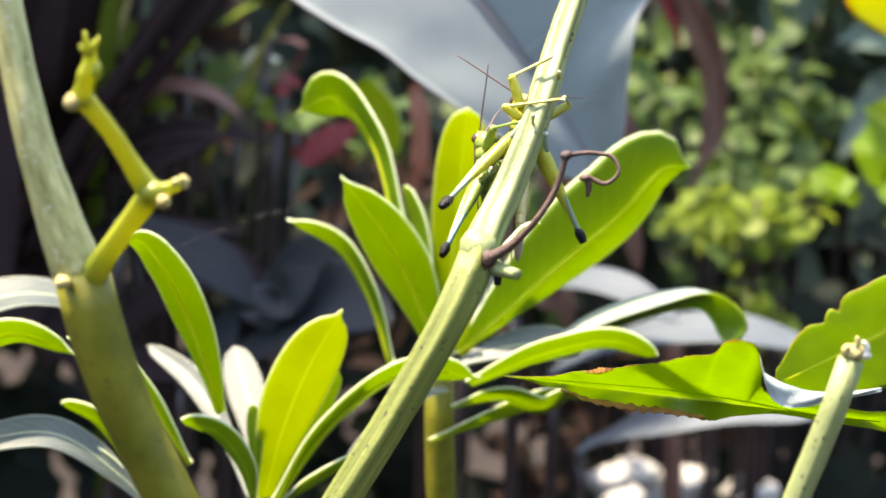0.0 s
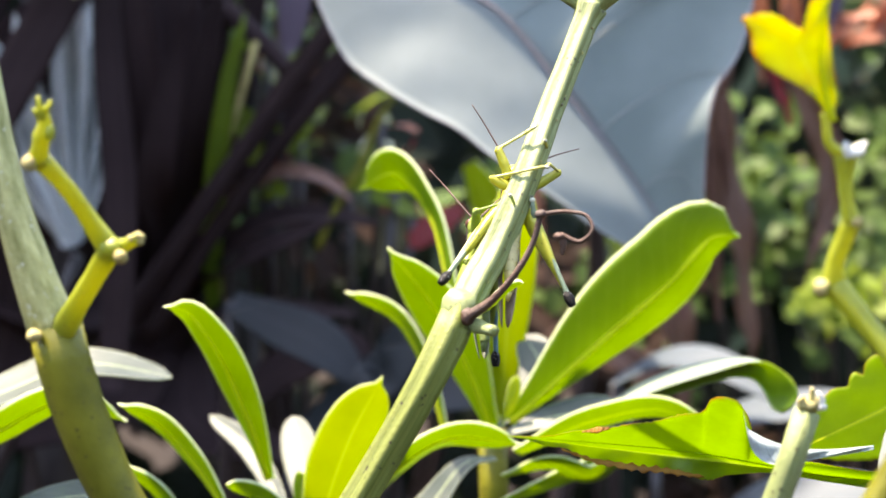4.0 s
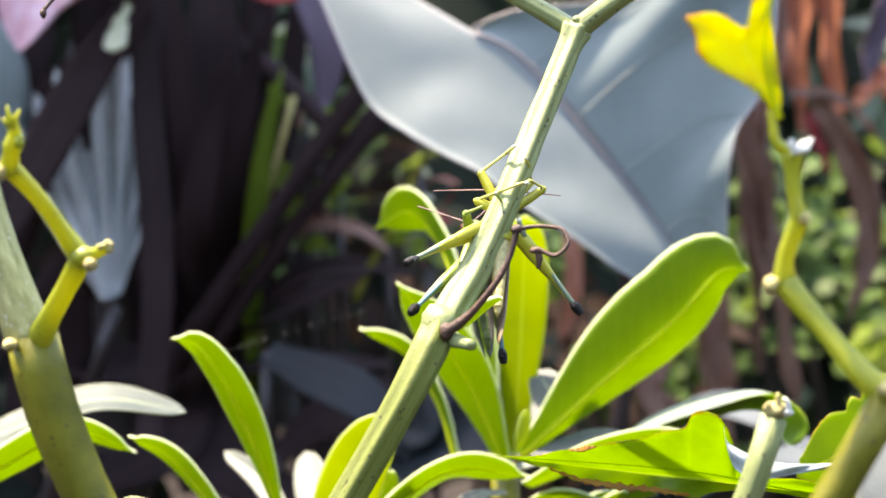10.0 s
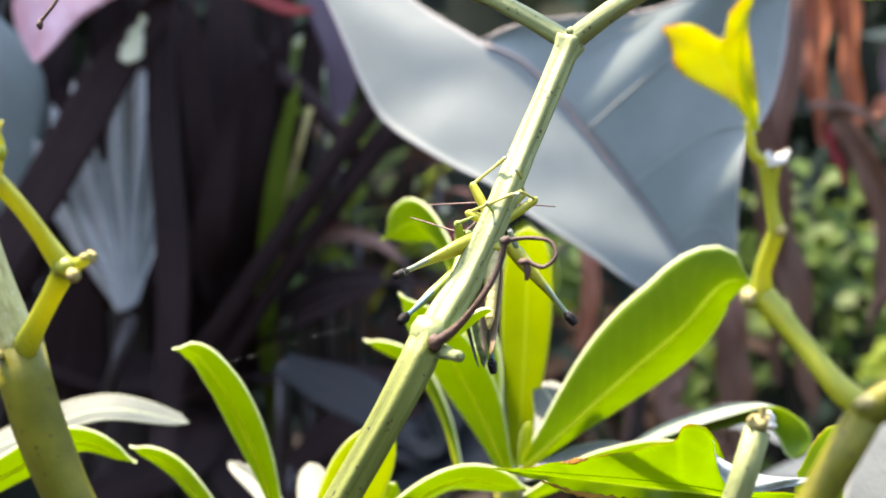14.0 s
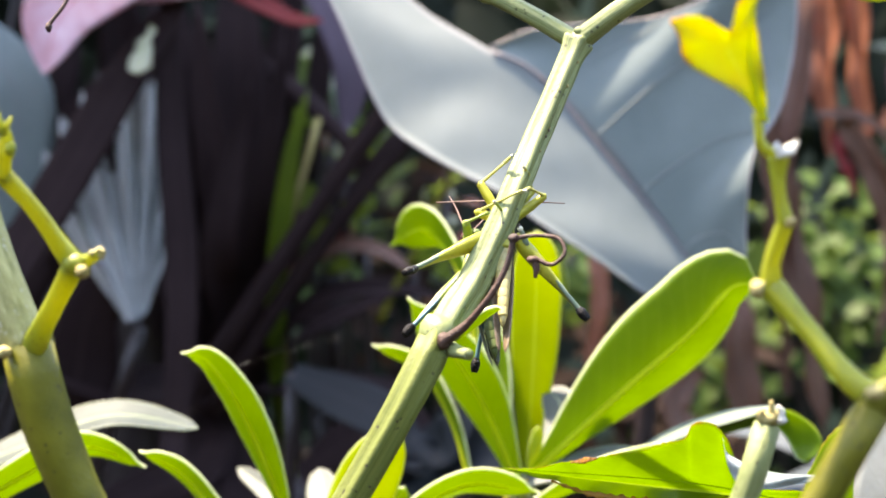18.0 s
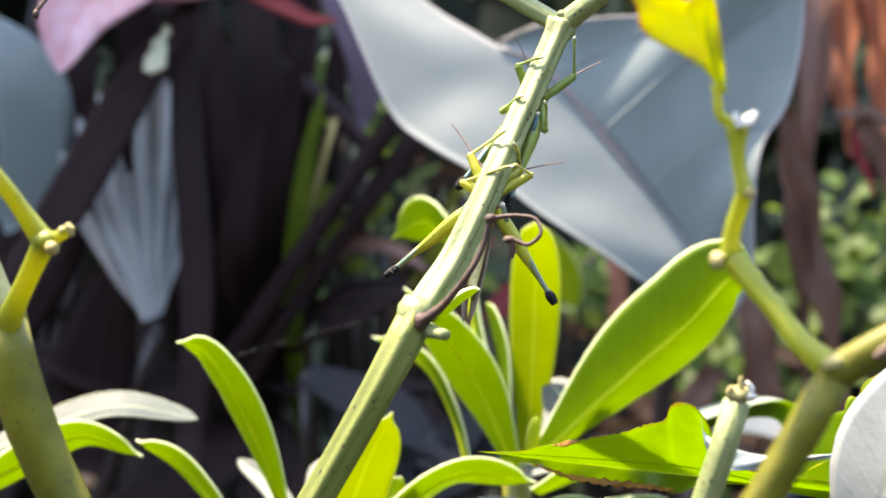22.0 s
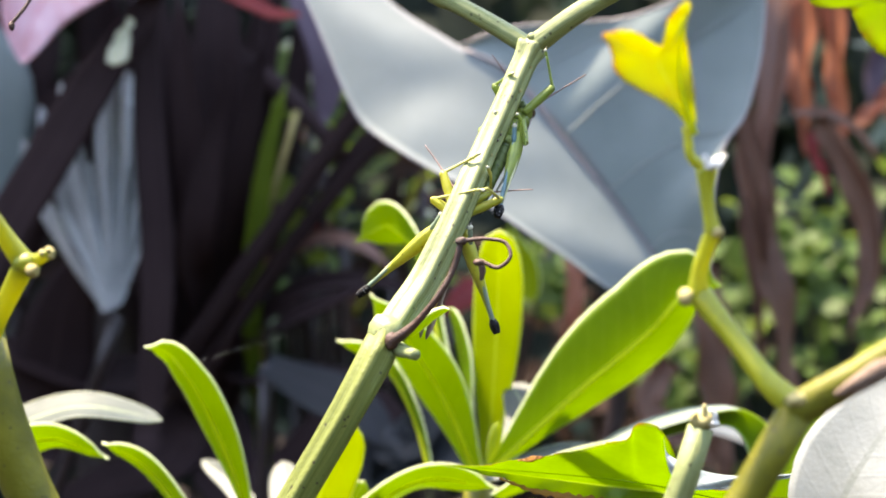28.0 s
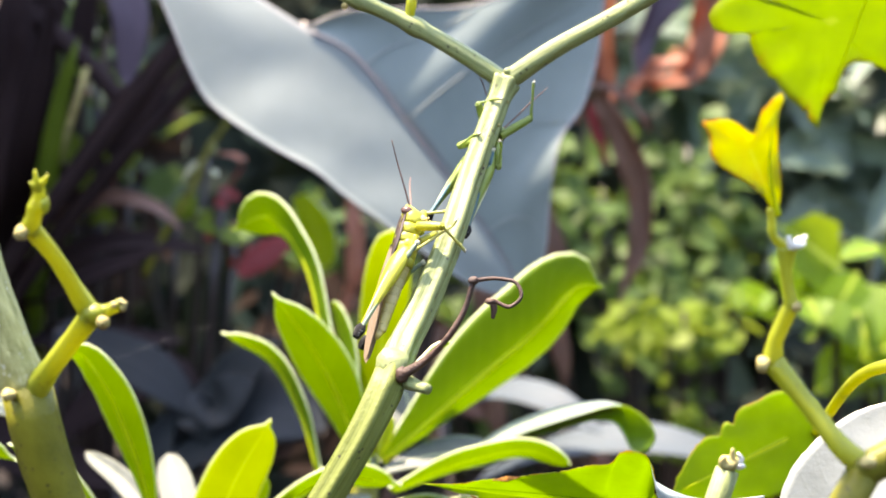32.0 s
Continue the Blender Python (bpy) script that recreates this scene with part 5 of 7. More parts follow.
def shade_sprig():
    """The upright green blade and the dead stick that show between the dark straps."""
    plant = thing("ginger_plant", (-0.12, 1.22, 0.0), "upright green blade and grey stick between dark straps", "plant")
    strap(plant, [(-0.12, 1.22, -0.01), (-0.115, 1.1, 0.45), (-0.1106, 0.9900, 0.6094), (-0.1055, 0.9850, 0.6483), (-0.1003, 0.9850, 0.6791), (-0.0922, 0.9850, 0.7084)], 0.0068, (0.3, -0.7, 0.6), LEAF_SPRAY, shape=profile(0.85, 0.2, 1.6), count=40)
    strap(plant, [(-0.11, 1.24, -0.01), (-0.0919, 1.2400, 0.6083), (-0.0964, 1.2200, 0.7168), (-0.1025, 1.2200, 0.7691)], 0.004, (-0.3, -0.9, 0.3), LEAF_FERN, shape=profile(0.75, 0.2, 1.4))
    part("stick", tube_mesh([(-0.1, 1.24, -0.01), (-0.115, 1.1, 0.5), (-0.1045, 1.0000, 0.6326), (-0.0963, 1.0000, 0.6606), (-0.0880, 1.0000, 0.6919)], [0.004, 0.003, 0.0022, 0.0018], 24, 8, wobble=0.2), KNOB, plant, "pale dead stick")


shade_sprig()


def gap_lit_scraps():
    """Croton-like leaves added for the lit litter in the gap between the dark straps; bright colours stand for its
    light.
    """
    plant = thing("croton", (-0.05, 1.16, 0.0), "yellow, red and cream leaves standing in for lit litter behind dark straps", "plant")
    part("stem", tube_mesh([(-0.05, 1.16, -0.01), (-0.07, 1.12, 0.35), (-0.085, 1.09, 0.62), (-0.08, 1.09, 0.72)], [0.004, 0.0035, 0.003, 0.002], 24, 8), TENDRIL, plant)
    for k, (a, b, half, mat) in enumerate((
        ((-0.1289, 1.0700, 0.6680), (-0.1194, 1.0600, 0.6531), 0.0045, LEAF_YOUNG),
        ((-0.1188, 1.0700, 0.6580), (-0.1127, 1.0600, 0.6498), 0.0030, LEAF_CREAM),
        ((-0.1022, 1.0700, 0.6956), (-0.0895, 1.0600, 0.6815), 0.0040, LEAF_RUST),
        ((-0.0945, 1.0700, 0.7023), (-0.0869, 1.0600, 0.6765), 0.0035, LEAF_SPRAY),
        ((-0.0999, 1.0700, 0.7358), (-0.0930, 1.0600, 0.7246), 0.0045, LEAF_YOUNG),
        ((-0.0945, 1.0700, 0.7238), (-0.0870, 1.0600, 0.7167), 0.0035, LEAF_CREAM),
        ((-0.1071, 1.0700, 0.6681), (-0.0978, 1.0600, 0.6615), 0.0025, LEAF_RUST),
        ((-0.0977, 1.0700, 0.6738), (-0.0879, 1.0600, 0.6848), 0.0030, LEAF_CREAM),
        ((-0.1104, 1.0700, 0.6167), (-0.0960, 1.0600, 0.6250), 0.0035, LEAF_RED),
        ((-0.0987, 1.0700, 0.6352), (-0.0877, 1.0600, 0.6277), 0.0035, LEAF_RED),
        ((-0.0920, 1.0700, 0.6453), (-0.0761, 1.0600, 0.6300), 0.0045, LEAF_YOUNG),
        ((-0.1036, 1.0700, 0.6117), (-0.0943, 1.0600, 0.6143), 0.0030, LEAF_CREAM),
        ((-0.0835, 1.0700, 0.6219), (-0.0728, 1.0600, 0.6350), 0.0030, LEAF_SPRAY),
        ((-0.0918, 1.0700, 0.6017), (-0.0777, 1.0600, 0.5958), 0.0040, LEAF_YOUNG),
        ((-0.0851, 1.0700, 0.6067), (-0.0744, 1.0600, 0.6117), 0.0030, LEAF_CREAM),
        ((-0.0883, 1.0700, 0.5446), (-0.0809, 1.0600, 0.5545), 0.0030, LEAF_YOUNG),
        ((-0.1017, 1.0700, 0.5361), (-0.0974, 1.0600, 0.5251), 0.0045, LEAF_YOUNG),
        ((-0.0950, 1.0700, 0.5277), (-0.0875, 1.0600, 0.5318), 0.0030, LEAF_RED),
        ((-0.1374, 1.0700, 0.6820), (-0.1311, 1.0600, 0.6896), 0.0030, LEAF_YOUNG),
        ((-0.0080, 1.0700, 0.6457), (0.0047, 1.0600, 0.6427), 0.0030, LEAF_RUST),
        ((-0.0029, 1.0700, 0.6222), (0.0047, 1.0600, 0.6353), 0.0030, LEAF_RED),
    )):
        a, b = Vector(a), Vector(b)
        out = (b - a) * 0.25
        leaf(plant, [a - out, a.lerp(b, 0.5) + Vector((0, -0.002, 0.002)), b + out], half * 1.15, (0.3 * math.sin(k * 2.1), -0.5, 0.8), mat, cup=0.2, count=12, across=3, wave=0.2, seed=k)
    part("shoot", tube_mesh([(-0.0527, 1.0000, 0.5721), (-0.0402, 1.0000, 0.5988), (-0.0293, 1.0000, 0.6177), (-0.0169, 1.0000, 0.6476), (-0.0059, 1.0000, 0.6649)], [0.0022, 0.0020, 0.0016], 20, 8), STEM_OLD, plant, "slender olive green shoot")


gap_lit_scraps()


def slate_plant():
    plant = thing("elephant_ear", (0.05, 0.95, 0.0), "broad slate-blue leaves low in the shade", "plant")
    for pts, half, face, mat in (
        ([(-0.0411, 0.9500, 0.4479), (-0.0240, 0.9000, 0.4960), (-0.0046, 0.8800, 0.5270), (0.0178, 0.8700, 0.5475)], 0.022, (-0.3, -0.5, 0.8), LEAF_SLATE_SHADED),
        ([(-0.0626, 0.9200, 0.4682), (-0.0271, 0.8900, 0.4972), (0.0072, 0.8700, 0.5122), (0.0419, 0.8600, 0.5024)], 0.026, (-0.2, -0.6, 0.8), LEAF_SLATE_SHADED),
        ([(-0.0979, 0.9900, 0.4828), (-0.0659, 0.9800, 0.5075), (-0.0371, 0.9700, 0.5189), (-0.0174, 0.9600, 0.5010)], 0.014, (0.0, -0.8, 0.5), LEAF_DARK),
        ([(0.1027, 0.8600, 0.5117), (0.1254, 0.8300, 0.5267), (0.1465, 0.8000, 0.5247), (0.1661, 0.7800, 0.5114)], 0.011, (-0.1, -0.55, 0.85), LEAF_SLATE_LIT),
        ([(0.1237, 0.8600, 0.4773), (0.1574, 0.8200, 0.5004), (0.1959, 0.7900, 0.5075), (0.2328, 0.7700, 0.5000)], 0.016, (-0.05, -0.45, 0.95), LEAF_SLATE_LIT),
        ([(0.1476, 0.9000, 0.4283), (0.1740, 0.8600, 0.4512), (0.2121, 0.8400, 0.4607), (0.2460, 0.8200, 0.4588)], 0.016, (-0.1, -0.5, 0.9), LEAF_SLATE_LIT),
        ([(-0.0962, 0.9300, 0.5465), (-0.0724, 0.9200, 0.5366), (-0.0475, 0.9100, 0.5254), (-0.0232, 0.9000, 0.5040)], 0.0125, (0.3, -0.75, 0.6), LEAF_SLATE_SHADED),
        ([(-0.0287, 0.9000, 0.4720), (-0.0193, 0.8800, 0.5008), (-0.0075, 0.8600, 0.5200), (0.0039, 0.8600, 0.5284)], 0.012, (0.3, -0.7, 0.6), LEAF_SLATE_SHADED),
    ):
        leaf(plant, pts, half * (1.3 if mat is LEAF_SLATE_SHADED else 1.0), face, mat, count=24, across=6, cup=0.04, shape=profile(0.5, 0.5, 2.0, 1.2, 0.7), thick=0.0006)
        part("stalk", tube_mesh([(0.05, 0.95, -0.01), (pts[0][0], pts[0][1] + 0.02, 0.3), pts[0]], [0.006, 0.005, 0.003], 14, 8), STALK_DARK, plant)
    # the lime leaf and the dark red leaf behind the rosette, and a small pale scrap
    leaf(plant, [(0.0333, 0.9567, 0.6218), (0.0399, 0.9567, 0.6100), (0.0458, 0.9567, 0.5959), (0.0504, 0.9567, 0.5818)], 0.0128, (0.5, 0.65, 0.55), LEAF_YOUNG, count=20, shape=profile(0.5, 0.5, 1.6), label="yellow-green leaf lit from above")
    leaf(plant, [(0.0314, 0.9800, 0.5968), (0.0202, 0.9800, 0.5902), (0.0091, 0.9800, 0.5820), (0.0012, 0.9800, 0.5739)], 0.0085, (0.1, -0.8, 0.5), LEAF_RED, count=20, shape=profile(0.5, 0.5, 1.6), label="dark red leaf")
    leaf(plant, [(-0.0913, 1.0200, 0.5426), (-0.0879, 1.0200, 0.5359), (-0.0863, 1.0200, 0.5292), (-0.0886, 1.0200, 0.5208)], 0.0042, (0.2, -0.8, 0.5), LEAF_CREAM, count=12, wave=0.4, label="pale dry leaf scrap")


slate_plant()


def dry_plant():
    """The plant with hanging brown leaves beside the large grey leaf."""
    plant = thing("canna", (0.27, 1.15, 0.0), "withered reddish-brown canna leaves hanging down", "plant")
    part("trunk", tube_mesh([(0.27, 1.15, -0.01), (0.27, 1.15, 0.25), (0.27, 1.16, 0.46)], [0.009, 0.008, 0.006], 24, 12), LEAF_MUD, plant)
    for pts, half, face, mat in (
        ([(0.2305, 1.1000, 0.8686), (0.2086, 1.0800, 0.7390), (0.1960, 1.0700, 0.6319), (0.1997, 1.0800, 0.5253)], 0.012, (-0.8, -0.6, 0.2), LEAF_MUD),
        ([(0.1819, 1.0700, 0.7025), (0.1925, 1.0700, 0.6389), (0.2066, 1.0700, 0.5719), (0.2172, 1.0700, 0.5013)], 0.012, (0.5, -0.8, 0.2), LEAF_BROWN),
        ([(0.2248, 1.0400, 0.6927), (0.2454, 1.0400, 0.6618), (0.2592, 1.0400, 0.6138), (0.2454, 1.0400, 0.5589)], 0.009, (-0.5, -0.8, 0.2), LEAF_BROWN),
        ([(0.2104, 1.0450, 0.6966), (0.2328, 1.0450, 0.6966), (0.2535, 1.0450, 0.6828), (0.2638, 1.0450, 0.6690)], 0.0035, (0, -0.8, 0.5), LEAF_BROWN),
        ([(0.2347, 1.1200, 0.8218), (0.2336, 1.1200, 0.7627), (0.2318, 1.1200, 0.7146), (0.2348, 1.1200, 0.6777)], 0.0105, (-0.7, -0.7, 0.3), LEAF_RUST),
        ([(0.2577, 1.1400, 0.8408), (0.2577, 1.1400, 0.7731), (0.2596, 1.1400, 0.7204), (0.2653, 1.1400, 0.6716)], 0.0085, (-0.7, -0.7, 0.3), LEAF_RUST),
        ([(0.3114, 1.1300, 0.7268), (0.2928, 1.1300, 0.7157), (0.2760, 1.1300, 0.7026), (0.2592, 1.1300, 0.6933)], 0.008, (-0.3, -0.5, 0.8), LEAF_RUST),
        ([(0.3086, 1.1200, 0.8365), (0.2975, 1.1200, 0.7774), (0.2809, 1.1200, 0.7405), (0.2735, 1.1200, 0.7109)], 0.012, (0.2, -0.9, 0.3), LEAF_PLUM),
        ([(0.3356, 1.1400, 0.8074), (0.3333, 1.1400, 0.7561), (0.3222, 1.1400, 0.7202), (0.2901, 1.1400, 0.7031)], 0.014, (-0.2, -0.9, 0.3), LEAF_RUST),
        ([(0.1653, 1.1000, 0.6037), (0.1673, 1.0900, 0.5570), (0.1727, 1.0900, 0.5138), (0.1781, 1.0900, 0.4635)], 0.012, (0.2, -0.9, 0.3), LEAF_BROWN),
        ([(0.1461, 1.1200, 0.5410), (0.1301, 1.1100, 0.5122), (0.1507, 1.1000, 0.4912), (0.1817, 1.0900, 0.4779)], 0.010, (0.2, -0.9, 0.3), LEAF_BROWN),
        ([(0.0782, 1.1000, 0.6219), (0.0811, 1.0900, 0.5857), (0.0775, 1.0900, 0.5570), (0.0721, 1.0900, 0.5426)], 0.006, (0.2, -0.9, 0.3), LEAF_RUST),
        ([(0.2155, 1.0200, 0.6842), (0.2188, 1.0200, 0.6708), (0.2256, 1.0200, 0.6556), (0.2279, 1.0200, 0.6455)], 0.0035, (0.1, -0.9, 0.4), LEAF_RED),
    ):
        strap(plant, pts, half, face, mat, cup=0.5, wave=0.35, count=24, label="red withered leaf tip" if mat is LEAF_RED else "")


dry_plant()


def leaf_cloud(name, label, category, material, boxes, size, count, seed, face=(0, -0.6, 0.7), stems=True, slim=0.45):
    """A bush of many small blades on thin stems inside the given balls (place, radius)."""
    rnd = random.Random(seed)
    base = Vector(boxes[0][0])
    bush = thing(name, (base.x, base.y, 0.0), label, category)
    verts, faces, uvs = [], [], []
    for _ in range(count):
        c, r = rnd.choice(boxes)
        d = Vector((rnd.gauss(0, 0.5), rnd.gauss(0, 0.5), rnd.gauss(0, 0.5)))
        p = Vector(c) + d * r
        n = (Vector(face) + Vector((rnd.uniform(-1, 1), rnd.uniform(-1, 1), rnd.uniform(-1, 1))) * 0.8).normalized()
        t = n.orthogonal().normalized()
        t = Matrix.Rotation(rnd.uniform(0, 6.28), 3, n) @ t
        s = n.cross(t)
        length = size * rnd.uniform(0.6, 1.3)
        k = len(verts)
        for along, across, lift in ((0, 0, 0), (0.3, -slim, 0.05), (0.3, slim, 0.05), (0.3, 0, -0.03), (0.7, -slim * 0.8, 0.02), (0.7, slim * 0.8, 0.02), (0.7, 0, -0.05), (1, 0, -0.12)):
            verts.append(p + t * along * length + s * across * length + n * lift * length)
            uvs.append((0.5 + across, along))
        faces += [(k, k + 3, k + 1), (k, k + 2, k + 3), (k + 1, k + 3, k + 6, k + 4), (k + 3, k + 2, k + 5, k + 6), (k + 4, k + 6, k + 7), (k + 6, k + 5, k + 7)]
    foliage = part("foliage", mesh_of("foliage", verts, faces, uvs), material, bush)
    foliage["kind"] = "stuff"
    if stems:
        for c, r in boxes:
            c = Vector(c)
            foot = Vector((base.x + (c.x - base.x) * 0.3, base.y + (c.y - base.y) * 0.3, -0.01))
            part("stem", tube_mesh([foot, foot.lerp(c, 0.5) + Vector((0.01, 0.02, 0)), c + Vector((0, 0, r * 0.5))], [0.005, 0.004, 0.002], 10, 6), STALK_DARK, bush)
    return bush


leaf_cloud("garden_bush", "bright green small-leaved bush in the sun", "bush", LEAF_BUSH,
           [((0.4222, 1.5000, 0.5198), 0.05), ((0.4659, 1.6000, 0.6483), 0.07), ((0.4471, 1.7000, 0.6040), 0.08), ((0.5021, 1.6000, 0.5791), 0.06), ((0.3540, 1.5000, 0.5952), 0.09), ((0.3738, 1.5000, 0.5210), 0.07), ((0.4763, 1.6000, 0.5959), 0.06), ((0.4356, 1.5000, 0.5191), 0.04), ((0.2300, 1.4500, 0.5300), 0.06), ((0.2500, 1.4500, 0.5900), 0.06), ((0.1900, 1.4500, 0.5000), 0.05), ((0.2900, 1.4500, 0.6300), 0.05)], 0.024, 560, 11)
leaf_cloud("lime_bush", "clump of sunlit yellow-green leaves", "bush", LEAF_SPRAY,
           [((0.3747, 1.3500, 0.5200), 0.03), ((0.3919, 1.3500, 0.4375), 0.025), ((0.4074, 1.3500, 0.5295), 0.025), ((0.3717, 1.3000, 0.5253), 0.03), ((0.3792, 1.3000, 0.4417), 0.02), ((0.3261, 1.3000, 0.5272), 0.035)], 0.020, 130, 12)
leaf_cloud("broad_bush", "sunlit green leaves of a garden shrub", "bush", LEAF,
           [((0.3740, 0.9500, 0.5736), 0.045), ((0.3527, 0.9500, 0.5732), 0.03), ((0.3827, 0.9500, 0.5333), 0.035)], 0.042, 28, 13)
leaf_cloud("fern_bush", "dark blue-green ferny shrub in shade", "bush", LEAF_FERN,
           [((0.5190, 1.7500, 0.7748), 0.07), ((0.5807, 1.7500, 0.8138), 0.08), ((0.6286, 1.7200, 0.7534), 0.09), ((0.6854, 1.7000, 0.7008), 0.09), ((0.7141, 1.7000, 0.6120), 0.09), ((0.6766, 1.7500, 0.8183), 0.09), ((0.7331, 1.7000, 0.7803), 0.1), ((0.6938, 1.8000, 0.5595), 0.08), ((0.6170, 1.8000, 0.6704), 0.08), ((0.7938, 1.7500, 0.4893), 0.12), ((0.7127, 1.8000, 0.4078), 0.1)], 0.10, 520, 14, (0, -0.8, 0.4), slim=0.14)
leaf_cloud("understory_bush", "mixed green leaves showing between dark straps", "bush", LEAF_BUSH,
           [((-0.1507, 1.5000, 0.7189), 0.06), ((-0.1449, 1.6000, 0.8007), 0.06), ((-0.1111, 1.5000, 0.6397), 0.05), ((-0.0931, 1.5000, 0.6203), 0.06), ((-0.1214, 1.6000, 0.6660), 0.07), ((-0.1091, 1.5000, 0.7065), 0.07), ((0.0632, 1.3000, 0.6033), 0.03), ((0.0698, 1.2000, 0.6063), 0.02)], 0.036, 52, 15)
leaf_cloud("red_bush", "small red leaves among the shade plants", "bush", LEAF_RED,
           [((-0.0882, 1.0400, 0.6220), 0.006), ((-0.0796, 1.0400, 0.6254), 0.005), ((-0.0915, 1.0200, 0.5375), 0.004), ((-0.0060, 1.0500, 0.6187), 0.006), ((-0.2661, 1.0000, 0.6393), 0.006), ((0.0045, 1.1000, 0.5890), 0.01)], 0.012, 24, 16)
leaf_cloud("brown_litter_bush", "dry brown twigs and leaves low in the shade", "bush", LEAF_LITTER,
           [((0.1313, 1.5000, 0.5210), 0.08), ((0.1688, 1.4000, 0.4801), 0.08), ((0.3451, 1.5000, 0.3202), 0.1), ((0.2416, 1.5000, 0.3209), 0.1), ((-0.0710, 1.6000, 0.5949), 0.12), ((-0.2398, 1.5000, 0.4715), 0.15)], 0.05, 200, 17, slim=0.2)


leaf_cloud("gap_bush", "yellow-green and dry leaves in a gap of the shade plants", "bush", LEAF_SPRAY,
           [((-0.0839, 1.0300, 0.6897), 0.008), ((-0.0754, 1.0300, 0.6795), 0.008), ((-0.0635, 1.0300, 0.6404), 0.01), ((-0.0890, 1.0300, 0.6353), 0.008), ((-0.0822, 1.0300, 0.6065), 0.007), ((-0.1128, 1.0300, 0.6201), 0.006), ((-0.0337, 1.0500, 0.6101), 0.012), ((-0.0095, 1.0500, 0.6032), 0.012)], 0.017, 30, 18)
leaf_cloud("dry_gap_bush", "pale dry leaves and twigs in a gap of the shade plants", "bush", LEAF_CREAM,
           [((-0.0952, 1.0800, 0.7387), 0.012), ((-0.0821, 1.0500, 0.6690), 0.012), ((-0.0977, 1.0500, 0.6413), 0.01), ((-0.1271, 1.0500, 0.6690), 0.006), ((-0.0151, 1.0800, 0.6425), 0.014)], 0.016, 22, 19, slim=0.2)


def shade_hedge():
    """Deep foliage that closes the view, its shade put into a near-black leaf colour."""
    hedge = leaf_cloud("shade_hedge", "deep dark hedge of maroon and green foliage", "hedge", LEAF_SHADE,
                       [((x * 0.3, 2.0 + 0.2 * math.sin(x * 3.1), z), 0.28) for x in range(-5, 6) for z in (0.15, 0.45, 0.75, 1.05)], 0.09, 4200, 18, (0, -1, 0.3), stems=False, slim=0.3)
    return tagged(hedge, kind="stuff")


def crown():
    """An unseen crown added above the view to keep the plants behind in shade."""
    return leaf_cloud("added_shade_crown", "unseen crown of dark strap leaves added overhead to cast shade", "tree", LEAF_DARK,
                      [((-1.02 + 0.2 * i, 1.18 + 0.3 * j, 1.25 + 0.1 * ((i + j) % 2)), 0.2) for i in range(3) for j in range(4)], 0.22, 1000, 31, (0.2, -0.2, 1), slim=0.2)


# Leaf colour darkened to stand for the deep shade that the hedge lies in.
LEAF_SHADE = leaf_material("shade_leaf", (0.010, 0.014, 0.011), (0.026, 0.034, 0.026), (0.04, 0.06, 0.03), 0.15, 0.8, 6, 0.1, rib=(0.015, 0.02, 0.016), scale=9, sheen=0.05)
shade_hedge()
crown()
# Unseen sun blocker: leaves added overhead so that shade falls on the low plants.
leaf_cloud("added_shade_shrub", "unseen dark leafy shrub added overhead to shade the low plants", "shrub", LEAF_DARK,
           [((-0.62 + 0.09 * i, 1.04 + 0.08 * j, 1.25 + 0.03 * j), 0.07) for i in range(7) for j in range(2)], 0.09, 1300, 37, (0.2, -0.2, 1), slim=0.35)


def backdrop():
    verts, faces = [], []
    n = 48
    for k in range(n + 1):
        a = math.pi * (k / n * 2)
        for z in (0.0, 1.6, 2.6):
            verts.append((6.5 * math.sin(a), 6.5 * math.cos(a), z + (0.25 * math.sin(k * 2.3) if z > 2 else 0)))
    for k in range(n):
        for j in range(2):
            q = k * 3 + j
            faces.append((q, q + 3, q + 4, q + 1))
    tagged(part("backdrop", mesh_of("backdrop", verts, faces), HEDGE_FAR), "far dark green garden hedge", "hedge", kind="structure")


HEDGE_FAR = skin_material("far_hedge", (0.008, 0.014, 0.008), (0.05, 0.075, 0.03), 0.8, 14)
backdrop()


def stones():
    rnd = random.Random(21)
    spots = [(0.2712, 1.3500, 0.3093), (0.2947, 1.3600, 0.3105), (0.3190, 1.3700, 0.2995), (0.3371, 1.3500, 0.3076), (0.2809, 1.3400, 0.2943), (0.3285, 1.3600, 0.2913), (0.4022, 1.3800, 0.2895)]
    for k, p in enumerate(spots):
        size = rnd.uniform(0.014, 0.022)
        ob = part("stone", knob_mesh((0, 0, 0), size, (1.2, 1, 0.75), k, 0.5), STONE)
        ob.matrix_basis = Matrix.Translation((p[0], p[1], p[2]))
        tagged(ob, "pale weathered garden stone on a low bank", "stone", "garden stones")
    x = sum(p[0] for p in spots) / len(spots)
    y = sum(p[1] for p in spots) / len(spots)
    z = min(p[2] for p in spots) - 0.03
    bank = knob_mesh((0, 0, 0), 1.0, (0.16, 0.12, z + 0.015), 3, 0.1)
    ob = part("bank", bank, SOIL)
    ob.matrix_basis = Matrix.Translation((x, y + 0.05, 0.0))
    tagged(ob, "low bank of dark soil under the pale stones", "bank", kind="structure")


stones()


def spider_thread():
    ob = part("spider_thread", tube_mesh([(-0.0603, 0.4780, 0.5711), (-0.0514, 0.4900, 0.5737), (-0.0397, 0.5050, 0.5769), (-0.0220, 0.5200, 0.5813)], [0.000006, 0.000005, 0.000005], 12, 5), WHITE)
    tagged(ob, "single pale spider thread between two leaves", "spider thread")


spider_thread()

